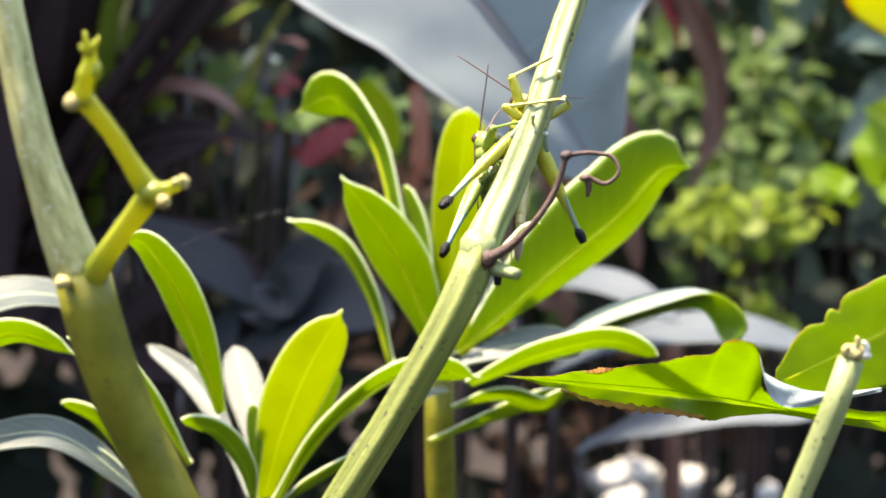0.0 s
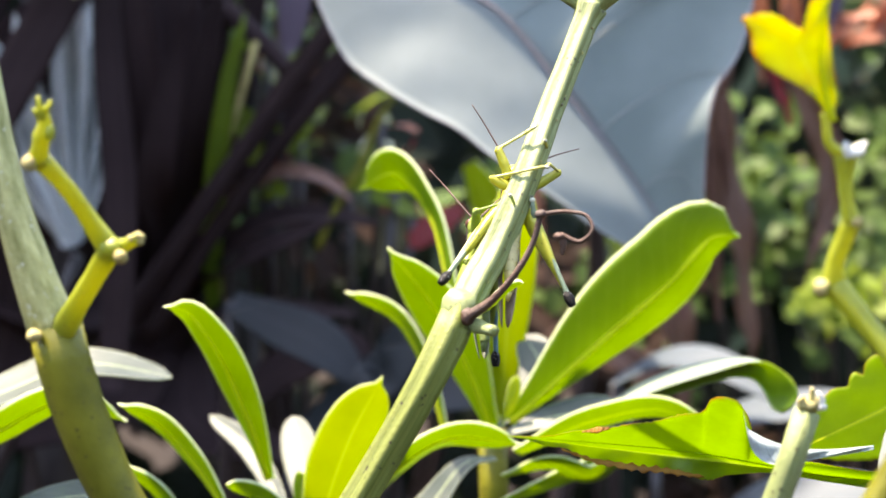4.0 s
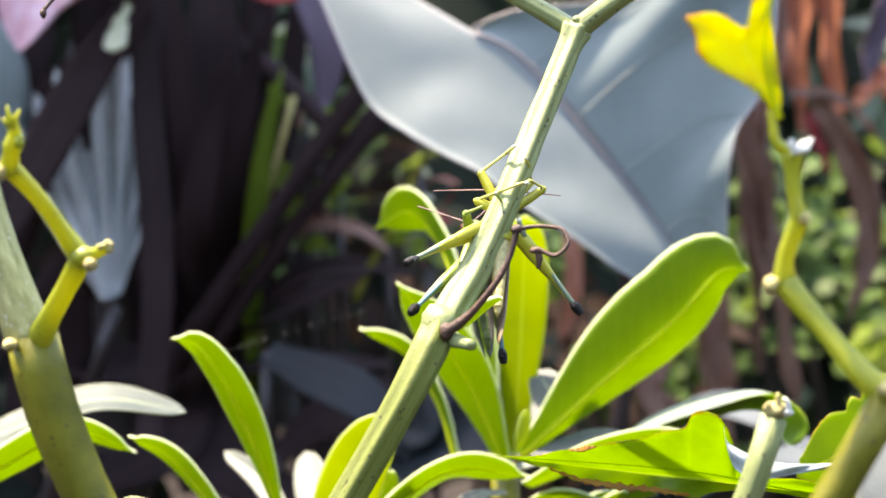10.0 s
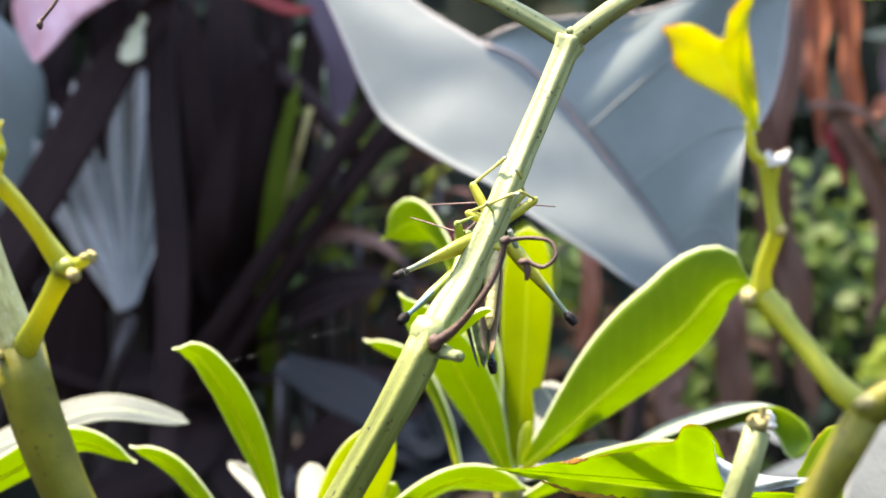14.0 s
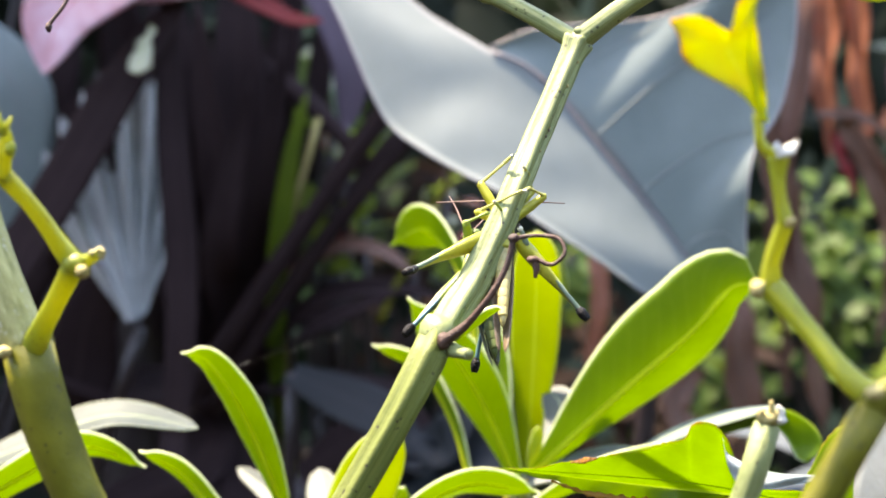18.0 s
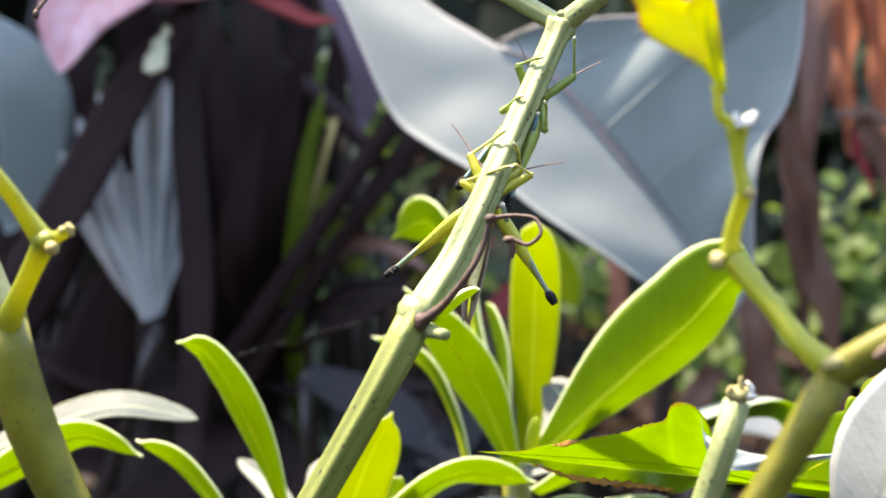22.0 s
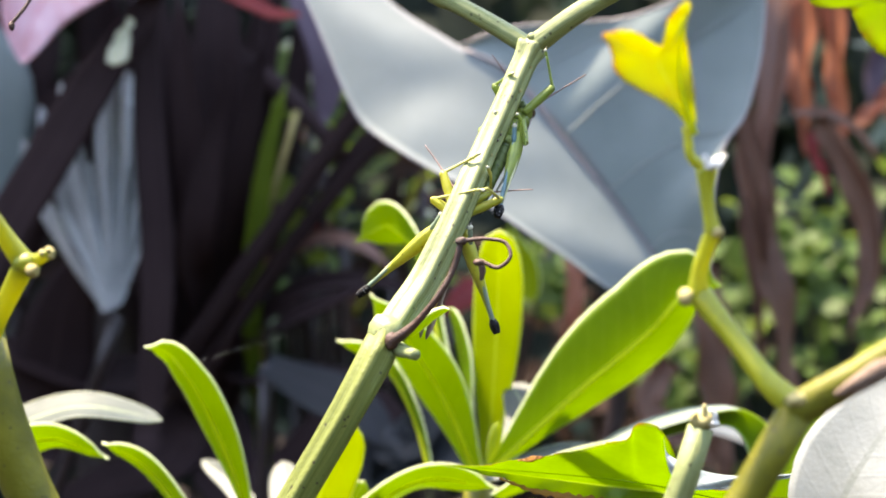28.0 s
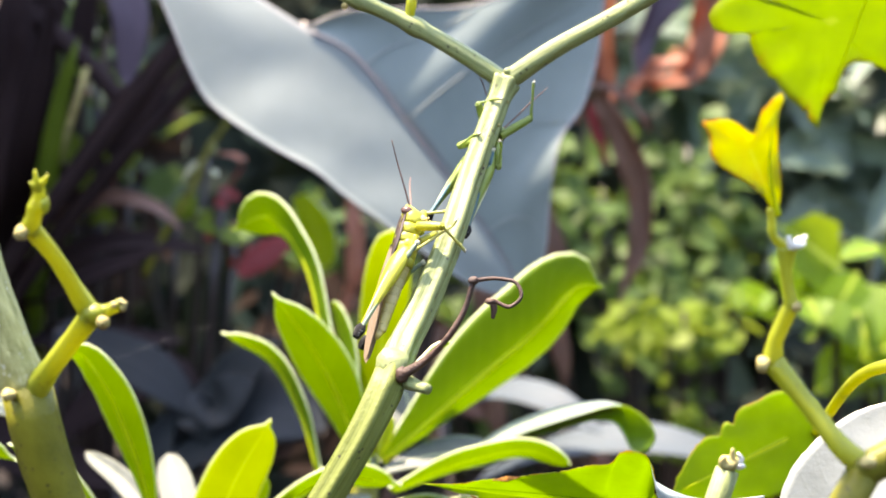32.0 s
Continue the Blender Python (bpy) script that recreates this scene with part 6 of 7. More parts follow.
# ---- the grasshoppers ----
# Millimetres in a grasshopper's own space: x to the head, y to its left, z to its back.
MM = 0.001


def loft_mesh(rings, sides=16):
    """A body along x: rings of (x, z of the middle, half width, half height)."""
    verts, faces, uvs = [], [], []
    for k, (x, z, w, h) in enumerate(rings):
        for j in range(sides):
            a = 2 * math.pi * j / sides
            c, s = math.cos(a), math.sin(a)
            verts.append(Vector((x, c * w, z + s * h)) * MM)
            uvs.append((j / sides, k / (len(rings) - 1)))
    for k in range(len(rings) - 1):
        for j in range(sides):
            a, b = k * sides + j, k * sides + (j + 1) % sides
            faces.append((a, b, b + sides, a + sides))
    faces.append(tuple(range(sides))[::-1])
    faces.append(tuple(range((len(rings) - 1) * sides, len(rings) * sides)))
    return mesh_of("body", verts, faces, uvs)


def bone(a, b, radii, bend=(0, 0, 0), count=12, sides=10):
    a, b = Vector(a) * MM, Vector(b) * MM
    return tube_mesh([a, a.lerp(b, 0.5) + Vector(bend) * MM, b], [r * MM for r in radii], count, sides)


def leg(hopper, name, coxa, knee, ankle, toe, skin, shin, thick=0.42, knee_skin=None, spines=False, reach=1.14):
    """A leg whose origin is its hip: the thigh with the shin, the knee and the foot under it."""
    knee, ankle, toe = (Vector(p) - Vector(coxa) for p in (knee, ankle, toe))
    if spines:
        knee *= reach
        ankle = knee * 0.16 + Vector((0, 0, -1.7))
        toe = knee * 0.04 + Vector((0.6, 0, -3.4))
    if spines:
        radii = [thick * 1.05, thick * 1.6, thick * 1.5, thick * 1.1, thick * 0.68, thick * 0.47, thick * 0.42]
    else:
        radii = [thick, thick * 1.1, thick * 0.9]
    shape = bone((0, 0, 0), knee, radii, count=20, sides=14)
    if spines:
        # a jumping thigh is deep but thin
        across = knee.cross(Vector((0, 0, 1))).normalized()
        for v in shape.vertices:
            v.co -= across * (v.co.dot(across) * 0.34)
    thigh = part(name, shape, skin)
    thigh.parent = hopper
    thigh.matrix_basis = Matrix.Translation(Vector(coxa) * MM)
    pieces = [("shin", bone(knee, ankle, [thick * 0.4, thick * 0.3, thick * 0.34]), shin)]
    pieces.append(("foot", tube_mesh([ankle * MM, ankle.lerp(toe, 0.5) * MM, toe * MM], [thick * 0.4 * MM, thick * 0.34 * MM, thick * 0.3 * MM], 8, 8, bumps=((0.3, 0.1, 0.3), (0.7, 0.1, 0.3))), shin))
    if spines:
        cap = tube_mesh([knee * 0.9 * MM, knee * 0.97 * MM, knee * 1.05 * MM], [thick * r * MM for r in (0.45, 0.78, 0.72, 0.5)], 10, 12, 2, 0.1, 0.25)
        pieces.append(("knee", cap, knee_skin))
    else:
        pieces.append(("knee", knob_mesh(knee * MM, thick * 0.6 * MM, (1, 1, 1), 2, 0.2), skin))
    if spines:
        # a pale ridge down the outer face of the thigh
        rise = across * thick * (0.62 if across.y * knee.y >= 0 else -0.62)
        pieces.append(("ridge", tube_mesh([(knee * 0.1 + rise * 1.05) * MM, (knee * 0.35 + rise * 1.28) * MM, (knee * 0.6 + rise * 0.9) * MM, (knee * 0.85 + rise * 0.4) * MM], [thick * 0.16 * MM, thick * 0.22 * MM, thick * 0.12 * MM], 14, 8), RIDGE))
    if spines:
        low = -rise.normalized() * thick * 0.05 + rise
        pieces.append(("stripe", tube_mesh([(knee * r + low * w + Vector((0, 0, -thick * 0.5 * w))) * MM for r, w in ((0.15, 0.75), (0.4, 0.9), (0.65, 0.6), (0.88, 0.35))], [thick * 0.12 * MM, thick * 0.14 * MM, thick * 0.1 * MM], 14, 6), CLAW))
    for turn in (0.5, -0.5):
        tip = (toe - ankle).normalized()
        claw = tip + tip.orthogonal().normalized() * turn
        pieces.append(("claw", bone(toe, toe + claw * thick * 0.7, [thick * 0.16, thick * 0.12, thick * 0.05], count=4, sides=6), CLAW))
    pieces.append(("pad", knob_mesh(toe * MM, thick * 0.42 * MM, (1, 1, 1), 4, 0.3), PAD))
    for label, me, material in pieces:
        piece = part(label, me, material)
        piece.parent = thigh
    if spines:
        away = (ankle - knee).normalized()
        out = away.orthogonal().normalized()
        for k in range(6):
            p = knee.lerp(ankle, 0.3 + 0.1 * k)
            piece = part("spine", bone(p, p + out * 0.5 * (1 if k % 2 else -1) + away * 0.3, [0.06, 0.05, 0.02], count=3, sides=5), BLACK)
            piece.parent = thigh
    rows_of_thigh[thigh.name] = knee.normalized()
    rows_of_foot[thigh.name] = toe.normalized()
    return thigh


rows_of_thigh, rows_of_foot = {}, {}


def grasshopper(label, scale, skin, belly, wing, stripe, shin_hind, shin, fore, mid, hind, knee_skin):
    hopper = tagged(new("grasshopper"), label, "grasshopper", "grasshoppers")
    k = scale

    def ring(*rows):
        return [tuple(v * k for v in row) for row in rows]

    def add(name, me, material, label=""):
        ob = part(name, me, material, None, label)
        ob.parent = hopper
        return ob

    head = add("head", loft_mesh(ring((2.9, 0.0, 1.95, 2.2), (3.6, 0.0, 2.15, 2.45), (4.6, 0.05, 2.2, 2.6), (5.5, 0.25, 2.0, 2.45), (6.3, 0.75, 1.6, 1.9), (7.0, 1.3, 1.05, 1.15), (7.5, 1.65, 0.55, 0.55), (7.7, 1.75, 0.2, 0.2)), 22), skin)
    feelers = {}
    face = part("mouth", knob_mesh(Vector((4.7, 0, -2.1)) * k * MM, 1.15 * k * MM, (1.0, 1.15, 1.0), 2, 0.2), belly)
    for side in (1, -1):
        palp = part("palp", tube_mesh([Vector(q) * k * MM for q in ((4.4, 0.7 * side, -2.6), (4.9, 1.0 * side, -3.3), (5.3, 0.9 * side, -3.7))], [0.24 * k * MM, 0.2 * k * MM, 0.14 * k * MM], 8, 6), belly)
        palp.parent = head
    face.parent = head
    for side in (1, -1):
        eye = part("eye", knob_mesh(Vector((5.6, 1.5 * side, 1.35)) * k * MM, 1.15 * k * MM, (0.95, 0.62, 1.2), 1, 0.02), EYE, None, "glossy dark brown eye")
        eye.parent = head
        way = Vector((0.7, 0.7 * side, 0.15)).normalized()
        feeler = part("antenna", tube_mesh([Vector((0, 0, 0)), way * 5 * k * MM, way * 10 * k * MM + Vector((0.3, 0, 0.2)) * MM, way * 15 * k * MM], [0.2 * k * MM, 0.18 * k * MM, 0.11 * k * MM], 22, 7), FEELER, None, "thin brown antenna")
        feeler.matrix_basis = Matrix.Translation(Vector((6.9, 0.6 * side, 1.2)) * k * MM)
        rows_of_thigh[feeler.name] = way
        feelers[side] = feeler
        feeler.parent = head
    # the collar behind the head: three plates with dark seams between them
    for a, b, w, h in ((-3.6, -1.5, 2.25, 2.5), (-1.4, 0.6, 2.35, 2.6), (0.7, 3.0, 2.25, 2.5)):
        add("pronotum_plate", loft_mesh(ring((a, 0.15, w * 0.9, h * 0.9), (a + 0.25, 0.15, w, h), ((a + b) / 2, 0.12, w * 1.03, h * 1.03), (b - 0.25, 0.1, w, h), (b, 0.1, w * 0.9, h * 0.9)), 20), skin)
    for a in (-1.45, 0.65):
        add("seam", loft_mesh(ring((a - 0.12, 0.12, 2.14, 2.38), (a + 0.12, 0.12, 2.14, 2.38)), 20), BLACK)
    add("back_plate", blade_mesh([Vector((7.2, 0, 2.15)) * k * MM, Vector((4.4, 0, 2.72)) * k * MM, Vector((0, 0, 2.86)) * k * MM, Vector((-4.6, 0, 2.6)) * k * MM], 1.55 * k * MM, (0, 0, 1), profile(0.6, 0.6, 2.4), -0.5, thick=0.00015, count=16, across=4), stripe, "dark brown upper plate of the back")
    for side in (1, -1):
        add("side_stripe", blade_mesh([Vector((x, y * side, z)) * k * MM for x, y, z in ((4.9, 2.02, 1.4), (3.0, 2.05, 1.45), (0.6, 2.22, 1.45), (-1.6, 2.2, 1.5), (-3.8, 2.05, 1.6), (-5.8, 1.75, 1.7))], 0.62 * k * MM, (0, side, 0.55), profile(0.5, 0.5, 2.2), -0.12, thick=0.00012, count=20, across=3), stripe, "dark stripe behind the eye")
    for x in (-1.6, -3.6, -5.6):
        add("thorax_segment", loft_mesh(ring((x - 1.15, -0.75, 1.95, 1.9), (x - 0.95, -0.8, 2.3, 2.2), (x + 0.75, -0.85, 2.3, 2.15), (x + 0.95, -0.85, 1.95, 1.85)), 18), skin)
    for n, x in enumerate((-6.6, -8.6, -10.6, -12.6, -14.6, -16.6, -18.6, -20.6)):
        w = 2.05 - 0.15 * n
        add("abdomen_segment", loft_mesh(ring((x - 1.05, -0.35, w * 0.93, w * 0.97), (x - 0.85, -0.35, w * 0.965, w), (x + 0.8, -0.4, w, w * 1.04), (x + 1.05, -0.4, w * 0.96, w)), 16), belly)
    add("tail", loft_mesh(ring((-21.4, -0.2, 0.85, 0.9), (-22.6, 0.0, 0.6, 0.7), (-23.6, 0.1, 0.2, 0.3)), 12), belly)
    for side in (1, -1):
        add("wing", blade_mesh([Vector((-2.5, 1.3 * side, 2.1)) * k * MM, Vector((-8, 1.45 * side, 2.05)) * k * MM, Vector((-18, 1.1 * side, 1.7)) * k * MM, Vector((-29 if scale == 1 else -25, 0.6 * side, 1.1)) * k * MM], 1.35 * k * MM, (0, side, 0.75), profile(0.45, 0.6, 2.4), 0.15, thick=0.00018, count=20, across=4), wing, "folded narrow wing")
    legs = {("antenna", side): ob for side, ob in feelers.items()}
    for name, pts, thick, shins, spines in (("fore_leg", fore, 0.95, shin, False), ("middle_leg", mid, 0.9, shin, False), ("hind_leg", hind, 1.38, shin_hind, True)):
        for side in (1, -1):
            rows = [(x, -y, z) for x, y, z in pts[0 if side < 0 else 1]]
            legs[name, side] = leg(hopper, name, *[Vector(p) * k for p in rows], skin, shins, thick * k, knee_skin if spines else None, spines, 1.14 if scale == 1 else 1.32)
    return hopper, legs


BLACK = skin_material("black_joint", (0.002, 0.002, 0.002), (0.008, 0.008, 0.008), 0.5, 700, sheen=0.15, bump=0.8, spots=(0.22, 0.23, 0.22))
STRIPE = skin_material("dark_brown_stripe", (0.018, 0.010, 0.007), (0.06, 0.036, 0.024), 0.4, 700)
RIDGE = skin_material("pale_ridge", (0.34, 0.38, 0.16), (0.55, 0.57, 0.32), 0.4, 700)
CLAW = skin_material("brown_claw", (0.03, 0.025, 0.02), (0.09, 0.075, 0.06), 0.4, 900)
PAD = skin_material("pale_foot_pad", (0.38, 0.40, 0.27), (0.62, 0.62, 0.48), 0.5, 900)
EYE = skin_material("insect_eye", (0.05, 0.025, 0.018), (0.10, 0.05, 0.035), 0.15, 900, bump=0.05)
FEELER = skin_material("antenna_brown", (0.10, 0.055, 0.04), (0.17, 0.09, 0.07), 0.5, 900)
YELLOW_SKIN = skin_material("yellow_green_skin", (0.20, 0.25, 0.016), (0.58, 0.55, 0.06), 0.33, 480, spots=(0.035, 0.03, 0.01), share=0.22, through_colour=(0.8, 0.72, 0.04))
CREAM_SKIN = skin_material("cream_belly", (0.50, 0.46, 0.16), (0.72, 0.62, 0.33), 0.4, 700, share=0.35, through_colour=(0.85, 0.75, 0.28), spots=(0.10, 0.06, 0.03))
GREEN_SKIN = skin_material("green_skin", (0.13, 0.20, 0.03), (0.32, 0.41, 0.08), 0.35, 480, spots=(0.02, 0.04, 0.02), share=0.2, through_colour=(0.4, 0.6, 0.08))
PALE_SKIN = skin_material("pale_green_belly", (0.05, 0.09, 0.022), (0.15, 0.20, 0.06), 0.5, 500, spots=(0.02, 0.025, 0.02), sheen=0.3)
WING_BROWN = skin_material("brown_wing", (0.08, 0.055, 0.035), (0.27, 0.20, 0.12), 0.45, 500, streak=True)
WING_GREY = skin_material("grey_green_wing", (0.08, 0.10, 0.06), (0.20, 0.22, 0.15), 0.45, 500, streak=True)
SHIN_PALE = skin_material("pale_shin", (0.30, 0.32, 0.05), (0.56, 0.55, 0.17), 0.35, 480, spots=(0.06, 0.045, 0.02), share=0.15, through_colour=(0.6, 0.6, 0.2))
SHIN_BLUE = skin_material("blue_shin", (0.035, 0.11, 0.125), (0.09, 0.21, 0.23), 0.4, 700)
SHIN_TEAL = skin_material("grey_green_shin", (0.09, 0.15, 0.09), (0.19, 0.25, 0.16), 0.35, 700)

# yellow one: clasps the far side of the stem, whose middle lies 6 mm below its belly line; first row: its side that faces the low rosette
yellow, yellow_legs = grasshopper(
    "yellow-green grasshopper with black knees clasping the vine stem", 1.0, YELLOW_SKIN, CREAM_SKIN, WING_BROWN, STRIPE, SHIN_TEAL, SHIN_PALE,
    [((2.6, 1.7, -2.0), (7.9, 4.9, -3.3), (11.0, 0.3, -6.6), (12.0, -1.2, -7.9)), ((2.6, -1.7, -2.0), (8.6, -6.0, -0.5), (9.5, -4.9, -5.0), (9.7, -3.7, -7.4))],
    [((0.2, 2.0, -2.2), (1.6, 5.6, -2.2), (2.8, -2.6, -8.6), (2.9, -3.9, -8.9)), ((0.2, -2.0, -2.2), (5.2, -8.2, -3.9), (4.2, -4.7, -8.0), (2.9, -3.5, -8.8))],
    [((-3.0, 2.3, -1.0), (-11.2, 15.8, 10.3), (-6.4, 4.6, -3.0), (-5.0, 2.4, -5.0)), ((-3.0, -2.3, -1.0), (-16.2, -15.6, 2.0), (-5.2, -7.6, -4.0), (-3.6, -5.6, -5.6))], BLACK)
# green one: smaller, with blue shins
green, green_legs = grasshopper(
    "small green grasshopper with blue shins that climbs past the other", 0.95, GREEN_SKIN, PALE_SKIN, WING_GREY, STRIPE, SHIN_BLUE, GREEN_SKIN,
    [((2.6, 1.7, -2.0), (5.6, 5.4, -7.4), (7.1, 1.7, -9.4), (7.3, 0.4, -10.0)), ((2.6, -1.7, -2.0), (9.6, -6.7, -3.4), (14.4, -5.1, -8.8), (15.1, -4.9, -9.8))],
    [((0.2, 2.0, -2.2), (-5.9, 5.4, -4.7), (-3.5, 2.9, -7.2), (-3.1, 1.5, -8.2)), ((0.2, -2.0, -2.2), (-5.5, -4.6, -0.9), (-2.6, -4.0, -5.4), (-2.5, -3.6, -7.4))],
    [((-3.0, 2.3, -1.0), (-19.5, 4.2, -1.5), (-8.5, 3.6, -3.2), (-6.8, 3.2, -4.6)), ((-3.0, -2.3, -1.0), (-19.5, -4.2, -1.5), (-8.5, -3.6, -3.2), (-6.8, -3.2, -4.6))], BLACK)


def on_stem(along, swing, away, yaw=0.0, pitch=0.0, side=0.0):
    """A pose on the vine's upper stem: metres up from the joint, degrees round it from its far side (positive: to the far side's
    left as seen from the path), metres from its middle, and turns of the body on its place."""
    d = (Vector((0.0298, 0.3720, 0.6462)) - HOLD).normalized()
    back = Vector((0, 1, 0))
    back = (back - d * back.dot(d)).normalized()
    back = Matrix.Rotation(radians(swing), 3, d) @ back
    left = back.cross(d)
    m = Matrix((d, left, back)).transposed().to_4x4()
    m.translation = HOLD + d * along + back * away + left * side
    return m @ pose(0, 0, 0, 0, pitch, yaw)


def basis(way, foot):
    """The axes that a thigh's way and the way to its foot span."""
    x = Vector(way).normalized()
    y = Vector(foot)
    y = (y - x * y.dot(x)).normalized()
    return Matrix((x, y, x.cross(y))).transposed()


def turned(leg_part, rows):
    """Rows for a leg that turns about its hip: seconds and the way in which the thigh points, in the body's space; then, where
    the leg also rolls, the way to its foot. Seconds alone: as it was built."""
    hip = leg_part.matrix_basis.translation.copy()
    first = Vector(rows_of_thigh[leg_part.name])
    out = []
    for t, *way in rows:
        turn = Matrix.Identity(3)
        if len(way) == 3:
            turn = first.rotation_difference(Vector(way)).to_matrix()
        elif way:
            turn = basis(way[:3], way[3:]) @ basis(first, rows_of_foot[leg_part.name]).transposed()
        out.append((t, Matrix.Translation(hip) @ turn.to_4x4()))
    return out


def motions():
    # seconds, metres up the stem, degrees round it, metres from its middle, yaw, pitch, metres aside
    hold = [(0.0, 0.0330, 10, 0.0061, -16, 0, 0.0), (2.0, 0.0312, 9, 0.0061, -16, 0, 0.0), (2.5, 0.0312, 9, 0.0061, -16, 0, 0.0), (4.5, 0.0315, 2, 0.0060, -17, 0, 0.0),
            (9.0, 0.0315, -4, 0.0060, -18, 0, 0.0), (13.0, 0.0314, -6, 0.0060, -18, 0, 0.0), (19.0, 0.0318, -8, 0.0060, -20, 0, 0.0), (20.0, 0.0318, -8, 0.0060, -20, 0, 0.0), (21.0, 0.0325, -7, 0.0060, -17, 0, 0.0),
            (22.0, 0.0342, -5, 0.0062, -13, 0, 0.0), (25.5, 0.0343, -5, 0.0063, -12, 0, 0.0), (28.0, 0.0344, -1, 0.0065, -9, 0, 0.0), (29.0, 0.0342, 0, 0.0065, -9, 0, 0.0), (29.5, 0.0338, 2, 0.0065, -8, 0, 0.0),
            (30.0, 0.0332, 6, 0.0066, -7, 0, 0.0), (30.5, 0.0330, 20, 0.0070, -6, 0, 0.0), (31.0, 0.0330, 40, 0.0076, -5, 0, 0.0), (31.5, 0.0322, 54, 0.0086, -9, 0, 0.0), (32.0, 0.0316, 64, 0.0094, -13, 0, 0.0)]
    walk(yellow, [(t, on_stem(*row)) for t, *row in hold])
    climb = [(0.0, 0.0256, 18, 0.0134, -25, 0, 0.0), (2.5, 0.0250, 17, 0.0134, -25, 0, 0.0), (4.5, 0.0205, 10, 0.0134, -24, 0, 0.0), (7.5, 0.0210, 9, 0.0134, -26, 0, 0.0), (9.0, 0.0258, 7, 0.0134, -28, 0, 0.0), (12.0, 0.0262, 7, 0.0134, -29, 0, 0.0), (14.5, 0.0265, 7, 0.0134, -30, 0, 0.0),
             (18.5, 0.0265, 7, 0.0132, -32, 0, 0.0), (19.5, 0.0280, 8, 0.0134, -30, 0, 0.0), (20.5, 0.0355, 8, 0.0138, -23, 0, 0.0), (21.0, 0.0450, 10, 0.0130, -18, 0, 0.0), (21.5, 0.0545, -4, 0.0095, -8, 0, 0.0),
             (22.0, 0.0600, -12, 0.0072, -2, 0, 0.0), (23.0, 0.0615, -24, 0.0074, -2, 0, 0.0), (25.5, 0.0630, -29, 0.0076, -3, 0, 0.0), (28.0, 0.0620, -32, 0.0074, 0, 0, 0.0), (30.0, 0.0626, -27, 0.0070, 2, 0, 0.0), (31.0, 0.0622, -22, 0.0065, 4, 0, 0.0), (32.0, 0.0645, -21, 0.0067, 7, 0, 0.0)]
    walk(green, [(t, on_stem(*row)) for t, *row in climb])
    near, off = green_legs["hind_leg", -1], green_legs["hind_leg", 1]
    walk(near, turned(near, [(0.0, -17, -11, -1), (2.5, -17, -11, -1), (4.5, -15, -4, 5), (7.5, -14, -5, 4), (9.0, -11, -11, -3), (13.0, -10, -12, -4), (18.5, -10, -12, 0), (19.5, -6, -14, 0), (20.2, -6, -14, 0), (21.0, -12, -9, 0), (22.0, -14.4, -4.8, 1.8), (23.0, -14.8, 0.5, 1), (25.5, -14.8, 0.5, 1), (28.0, -14.8, 0.2, 1), (31.0, -14.8, -1.3, 0.2), (32.0, -14.6, -2.2, 1.5)]))
    walk(off, turned(off, [(0.0, -22, 0.5, 3.5), (2.5, -22, 0.5, 3.5), (4.5, -15, 2, 4), (7.0, -15, 2, 4), (13.0, -16, 1, 3), (16.5, -16, -1, 4), (19.0, -14, -4, 7), (20.5, -15, -3, 7), (22.0, -14.5, 0, 2.5), (23.0, -14.5, 1.2, 4), (25.0, -14.5, 1.7, 3.5), (28.0, -14.5, 1.7, 1), (31.0, -14.5, 1.7, 0.2), (32.0, -14.5, 1.4, 1)]))
    for side in (-1, 1):
        arm = green_legs["fore_leg", side]
        walk(arm, turned(arm, [(0.0, 1.5, 2.0 * side, -5.0), (20.5, 1.5, 2.0 * side, -5.0), (22.0,), (32.0,)]))
    near, off = yellow_legs["hind_leg", -1], yellow_legs["hind_leg", 1]
    walk(near, turned(near, [(0.0, -13, -10, 2), (2.5, -13, -10, 2), (4.5, -14, -8, 0), (7.5, -14, -8, 0), (9.0, -10, -12, -4), (13.0, -10, -12, -4), (20.0, -9, -12, -4), (22.0, -10, -11, 7), (25.5, -10, -11, 7), (28.0, -11, -9, 8), (29.0, -11, -8, 8), (30.0, -13, -4, 7), (31.0, -15, 0, 5), (32.0, -16, -2, 3)]))
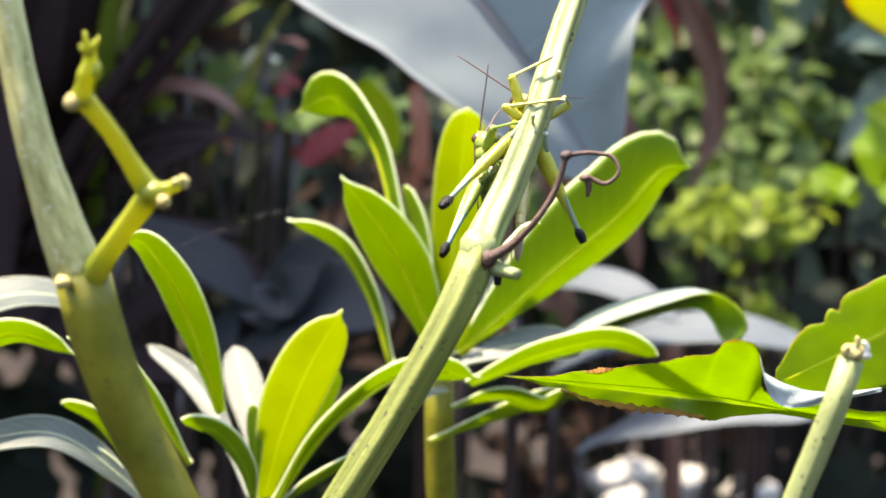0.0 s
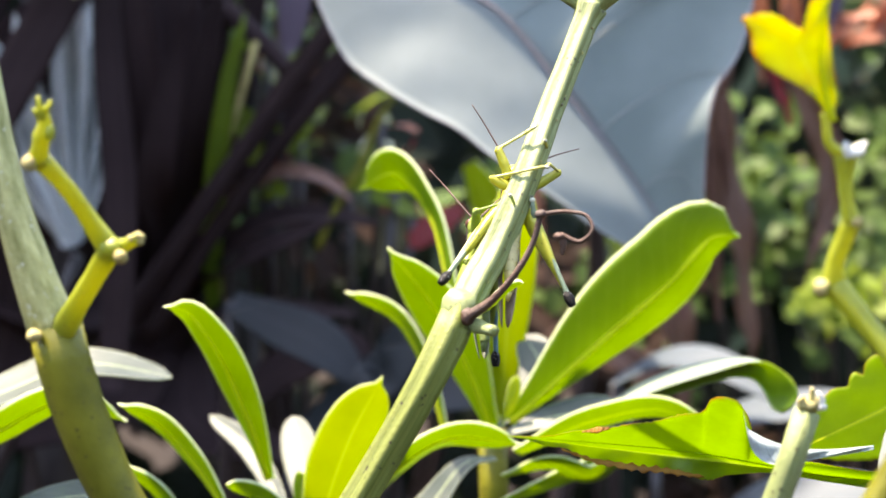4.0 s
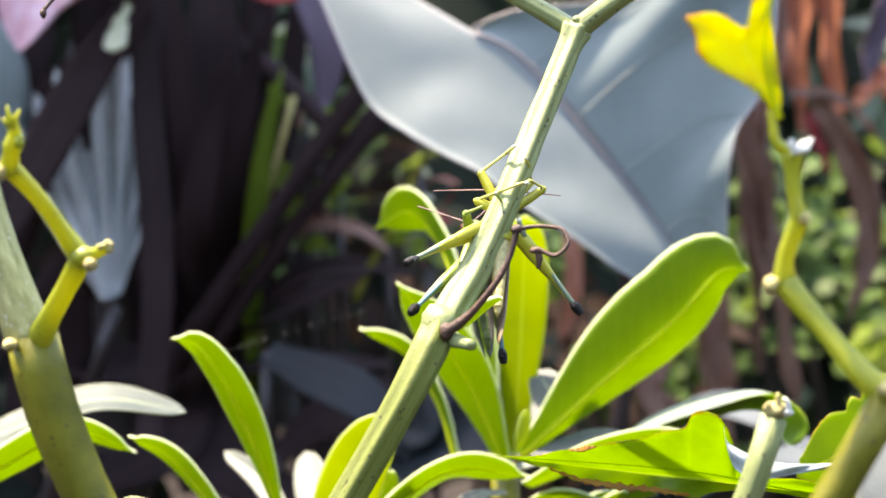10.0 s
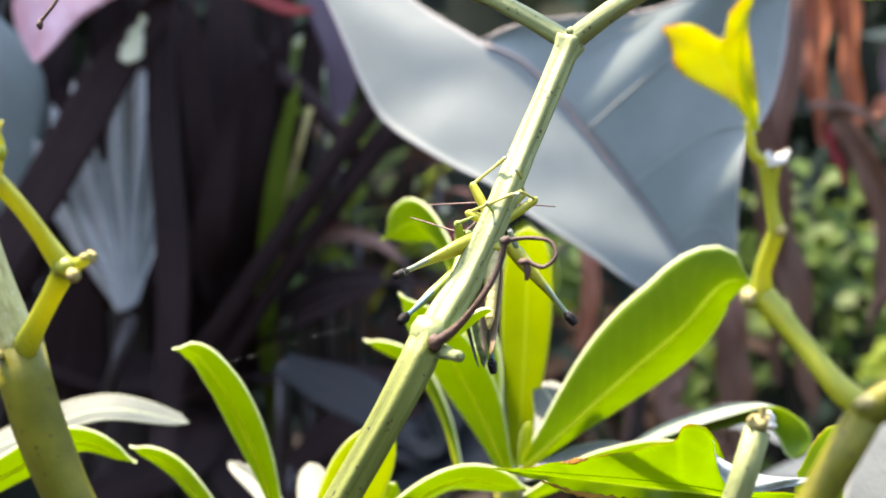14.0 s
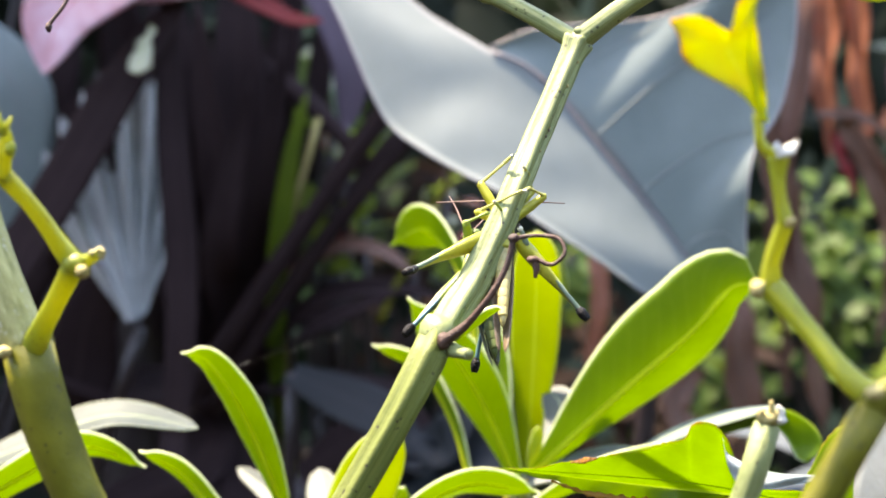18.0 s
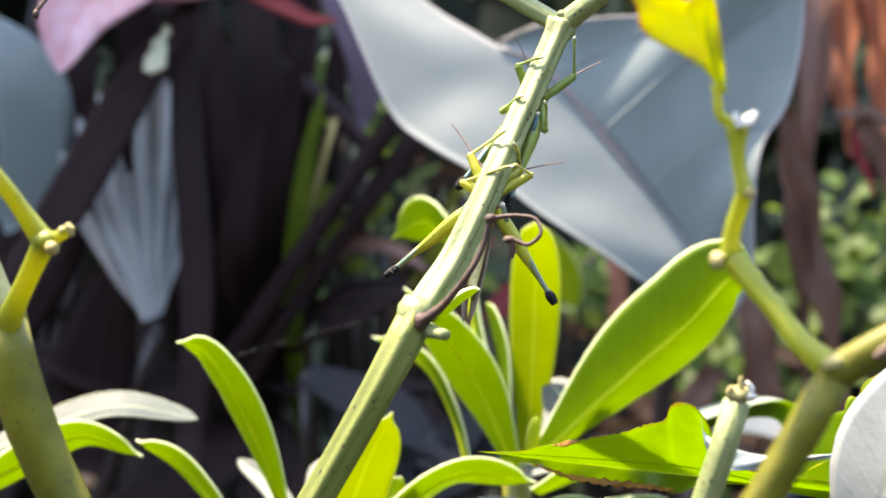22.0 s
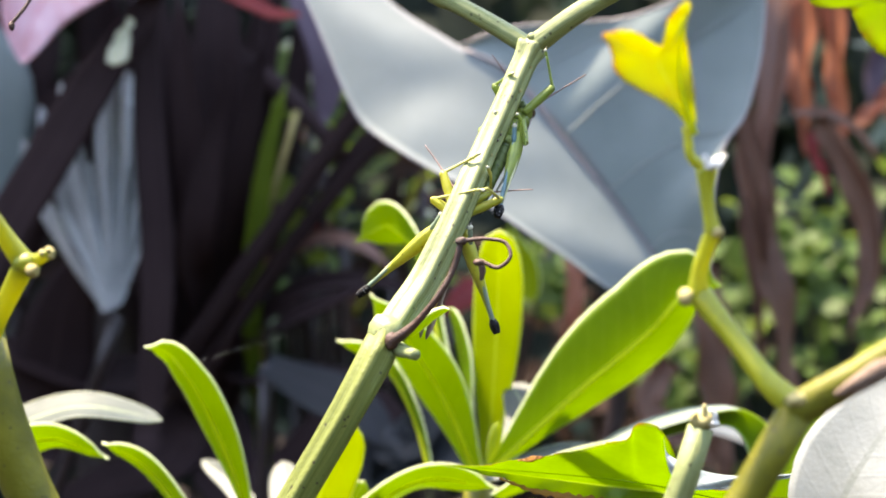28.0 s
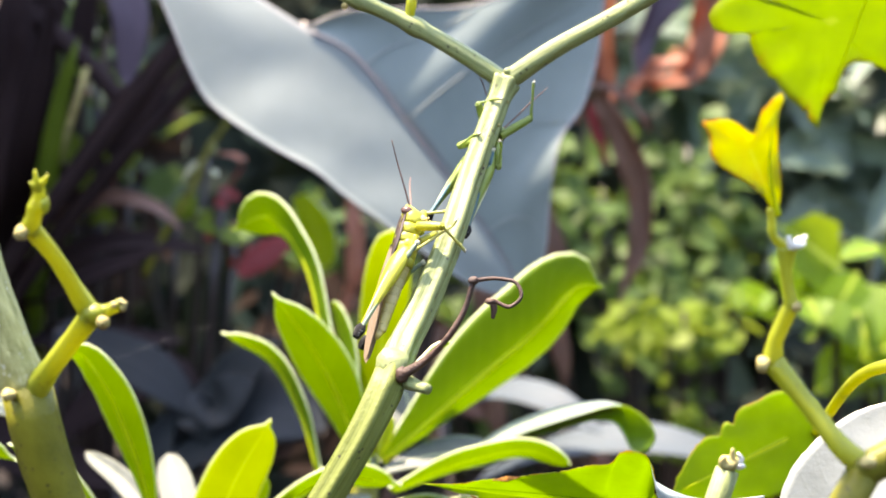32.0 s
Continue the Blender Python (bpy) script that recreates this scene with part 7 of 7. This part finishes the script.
    walk(off, turned(off, [(0.0, -13, 9, 1), (2.5, -13, 9, 1), (4.5, -14, 7, -1), (7.0, -13, 8, 2), (9.0, -11, 11, 4), (13.0, -11, 11, 4), (20.0, -11, 11, 5), (25.5, -11, 10, 6), (28.0, -12, 9, 6), (30.0, -14, 6, 5), (31.0, -15, 3, 4), (32.0, -15, 3, 4)]))
    near = yellow_legs["fore_leg", -1]
    walk(near, turned(near, [(0.0,), (29.0,), (30.5, 5.0, -2.6, -2.2, 8.0, 2.0, -7.6), (32.0, 0.0, -1.9, -4.4, -0.9, -0.5, -12.2)]))
    near = yellow_legs["middle_leg", -1]
    walk(near, turned(near, [(0.0,), (29.5,), (30.5, 0.0, -3.4, -0.8, 1.0, 3.0, -7.0), (32.0, -6.9, 0.3, -0.3, -7.3, -1.0, -10.8)]))
    near, off = yellow_legs["antenna", -1], yellow_legs["antenna", 1]
    walk(near, turned(near, [(0.0, 7, -14, 3), (2.5, 7, -14, 3), (4.5, 12, -10, -5), (5.5, 12, -10, -5), (6.8, 3, -14, 5), (13.0, 3, -13, 8), (20.0, 4, -15, 5), (22.0, 12, -10, 0), (25.5, 12, -10, 0), (28.0, 12, -10, 3), (30.0, 11, -11, 3), (31.0, 9, -12, 5), (32.0, 13, -7, 7)]))
    walk(off, turned(off, [(0.0, 4, 15, 0), (2.5, 4, 15, 0), (5.0, 9, 13, -2), (7.0, 4, 13, 6), (13.0, 4, 13, 6), (20.0, 4, 13, 6), (22.0, 4, 15, -4), (30.0, 3, 14, -5), (31.0, 5, 15, 1), (32.0, 12, 10, 5)]))
    near, off = green_legs["antenna", -1], green_legs["antenna", 1]
    walk(near, turned(near, [(0.0, 14, -1, -6), (2.5, 14, -1, -6), (4.5, 10, -8, 6), (13.0, 9, -8, 11), (17.0, 11, -4, 9), (19.0, 13, 4, 7), (20.5, 12, -4, 4), (22.0, 9, -9, -6), (32.0, 8, -9, -9)]))
    walk(off, turned(off, [(0.0, 10, 11, 6), (19.0, 10, 11, 6), (22.0, 12, 11, -2), (31.0, 11, 12, -1), (32.0, 13, 7, -6)]))


motions()
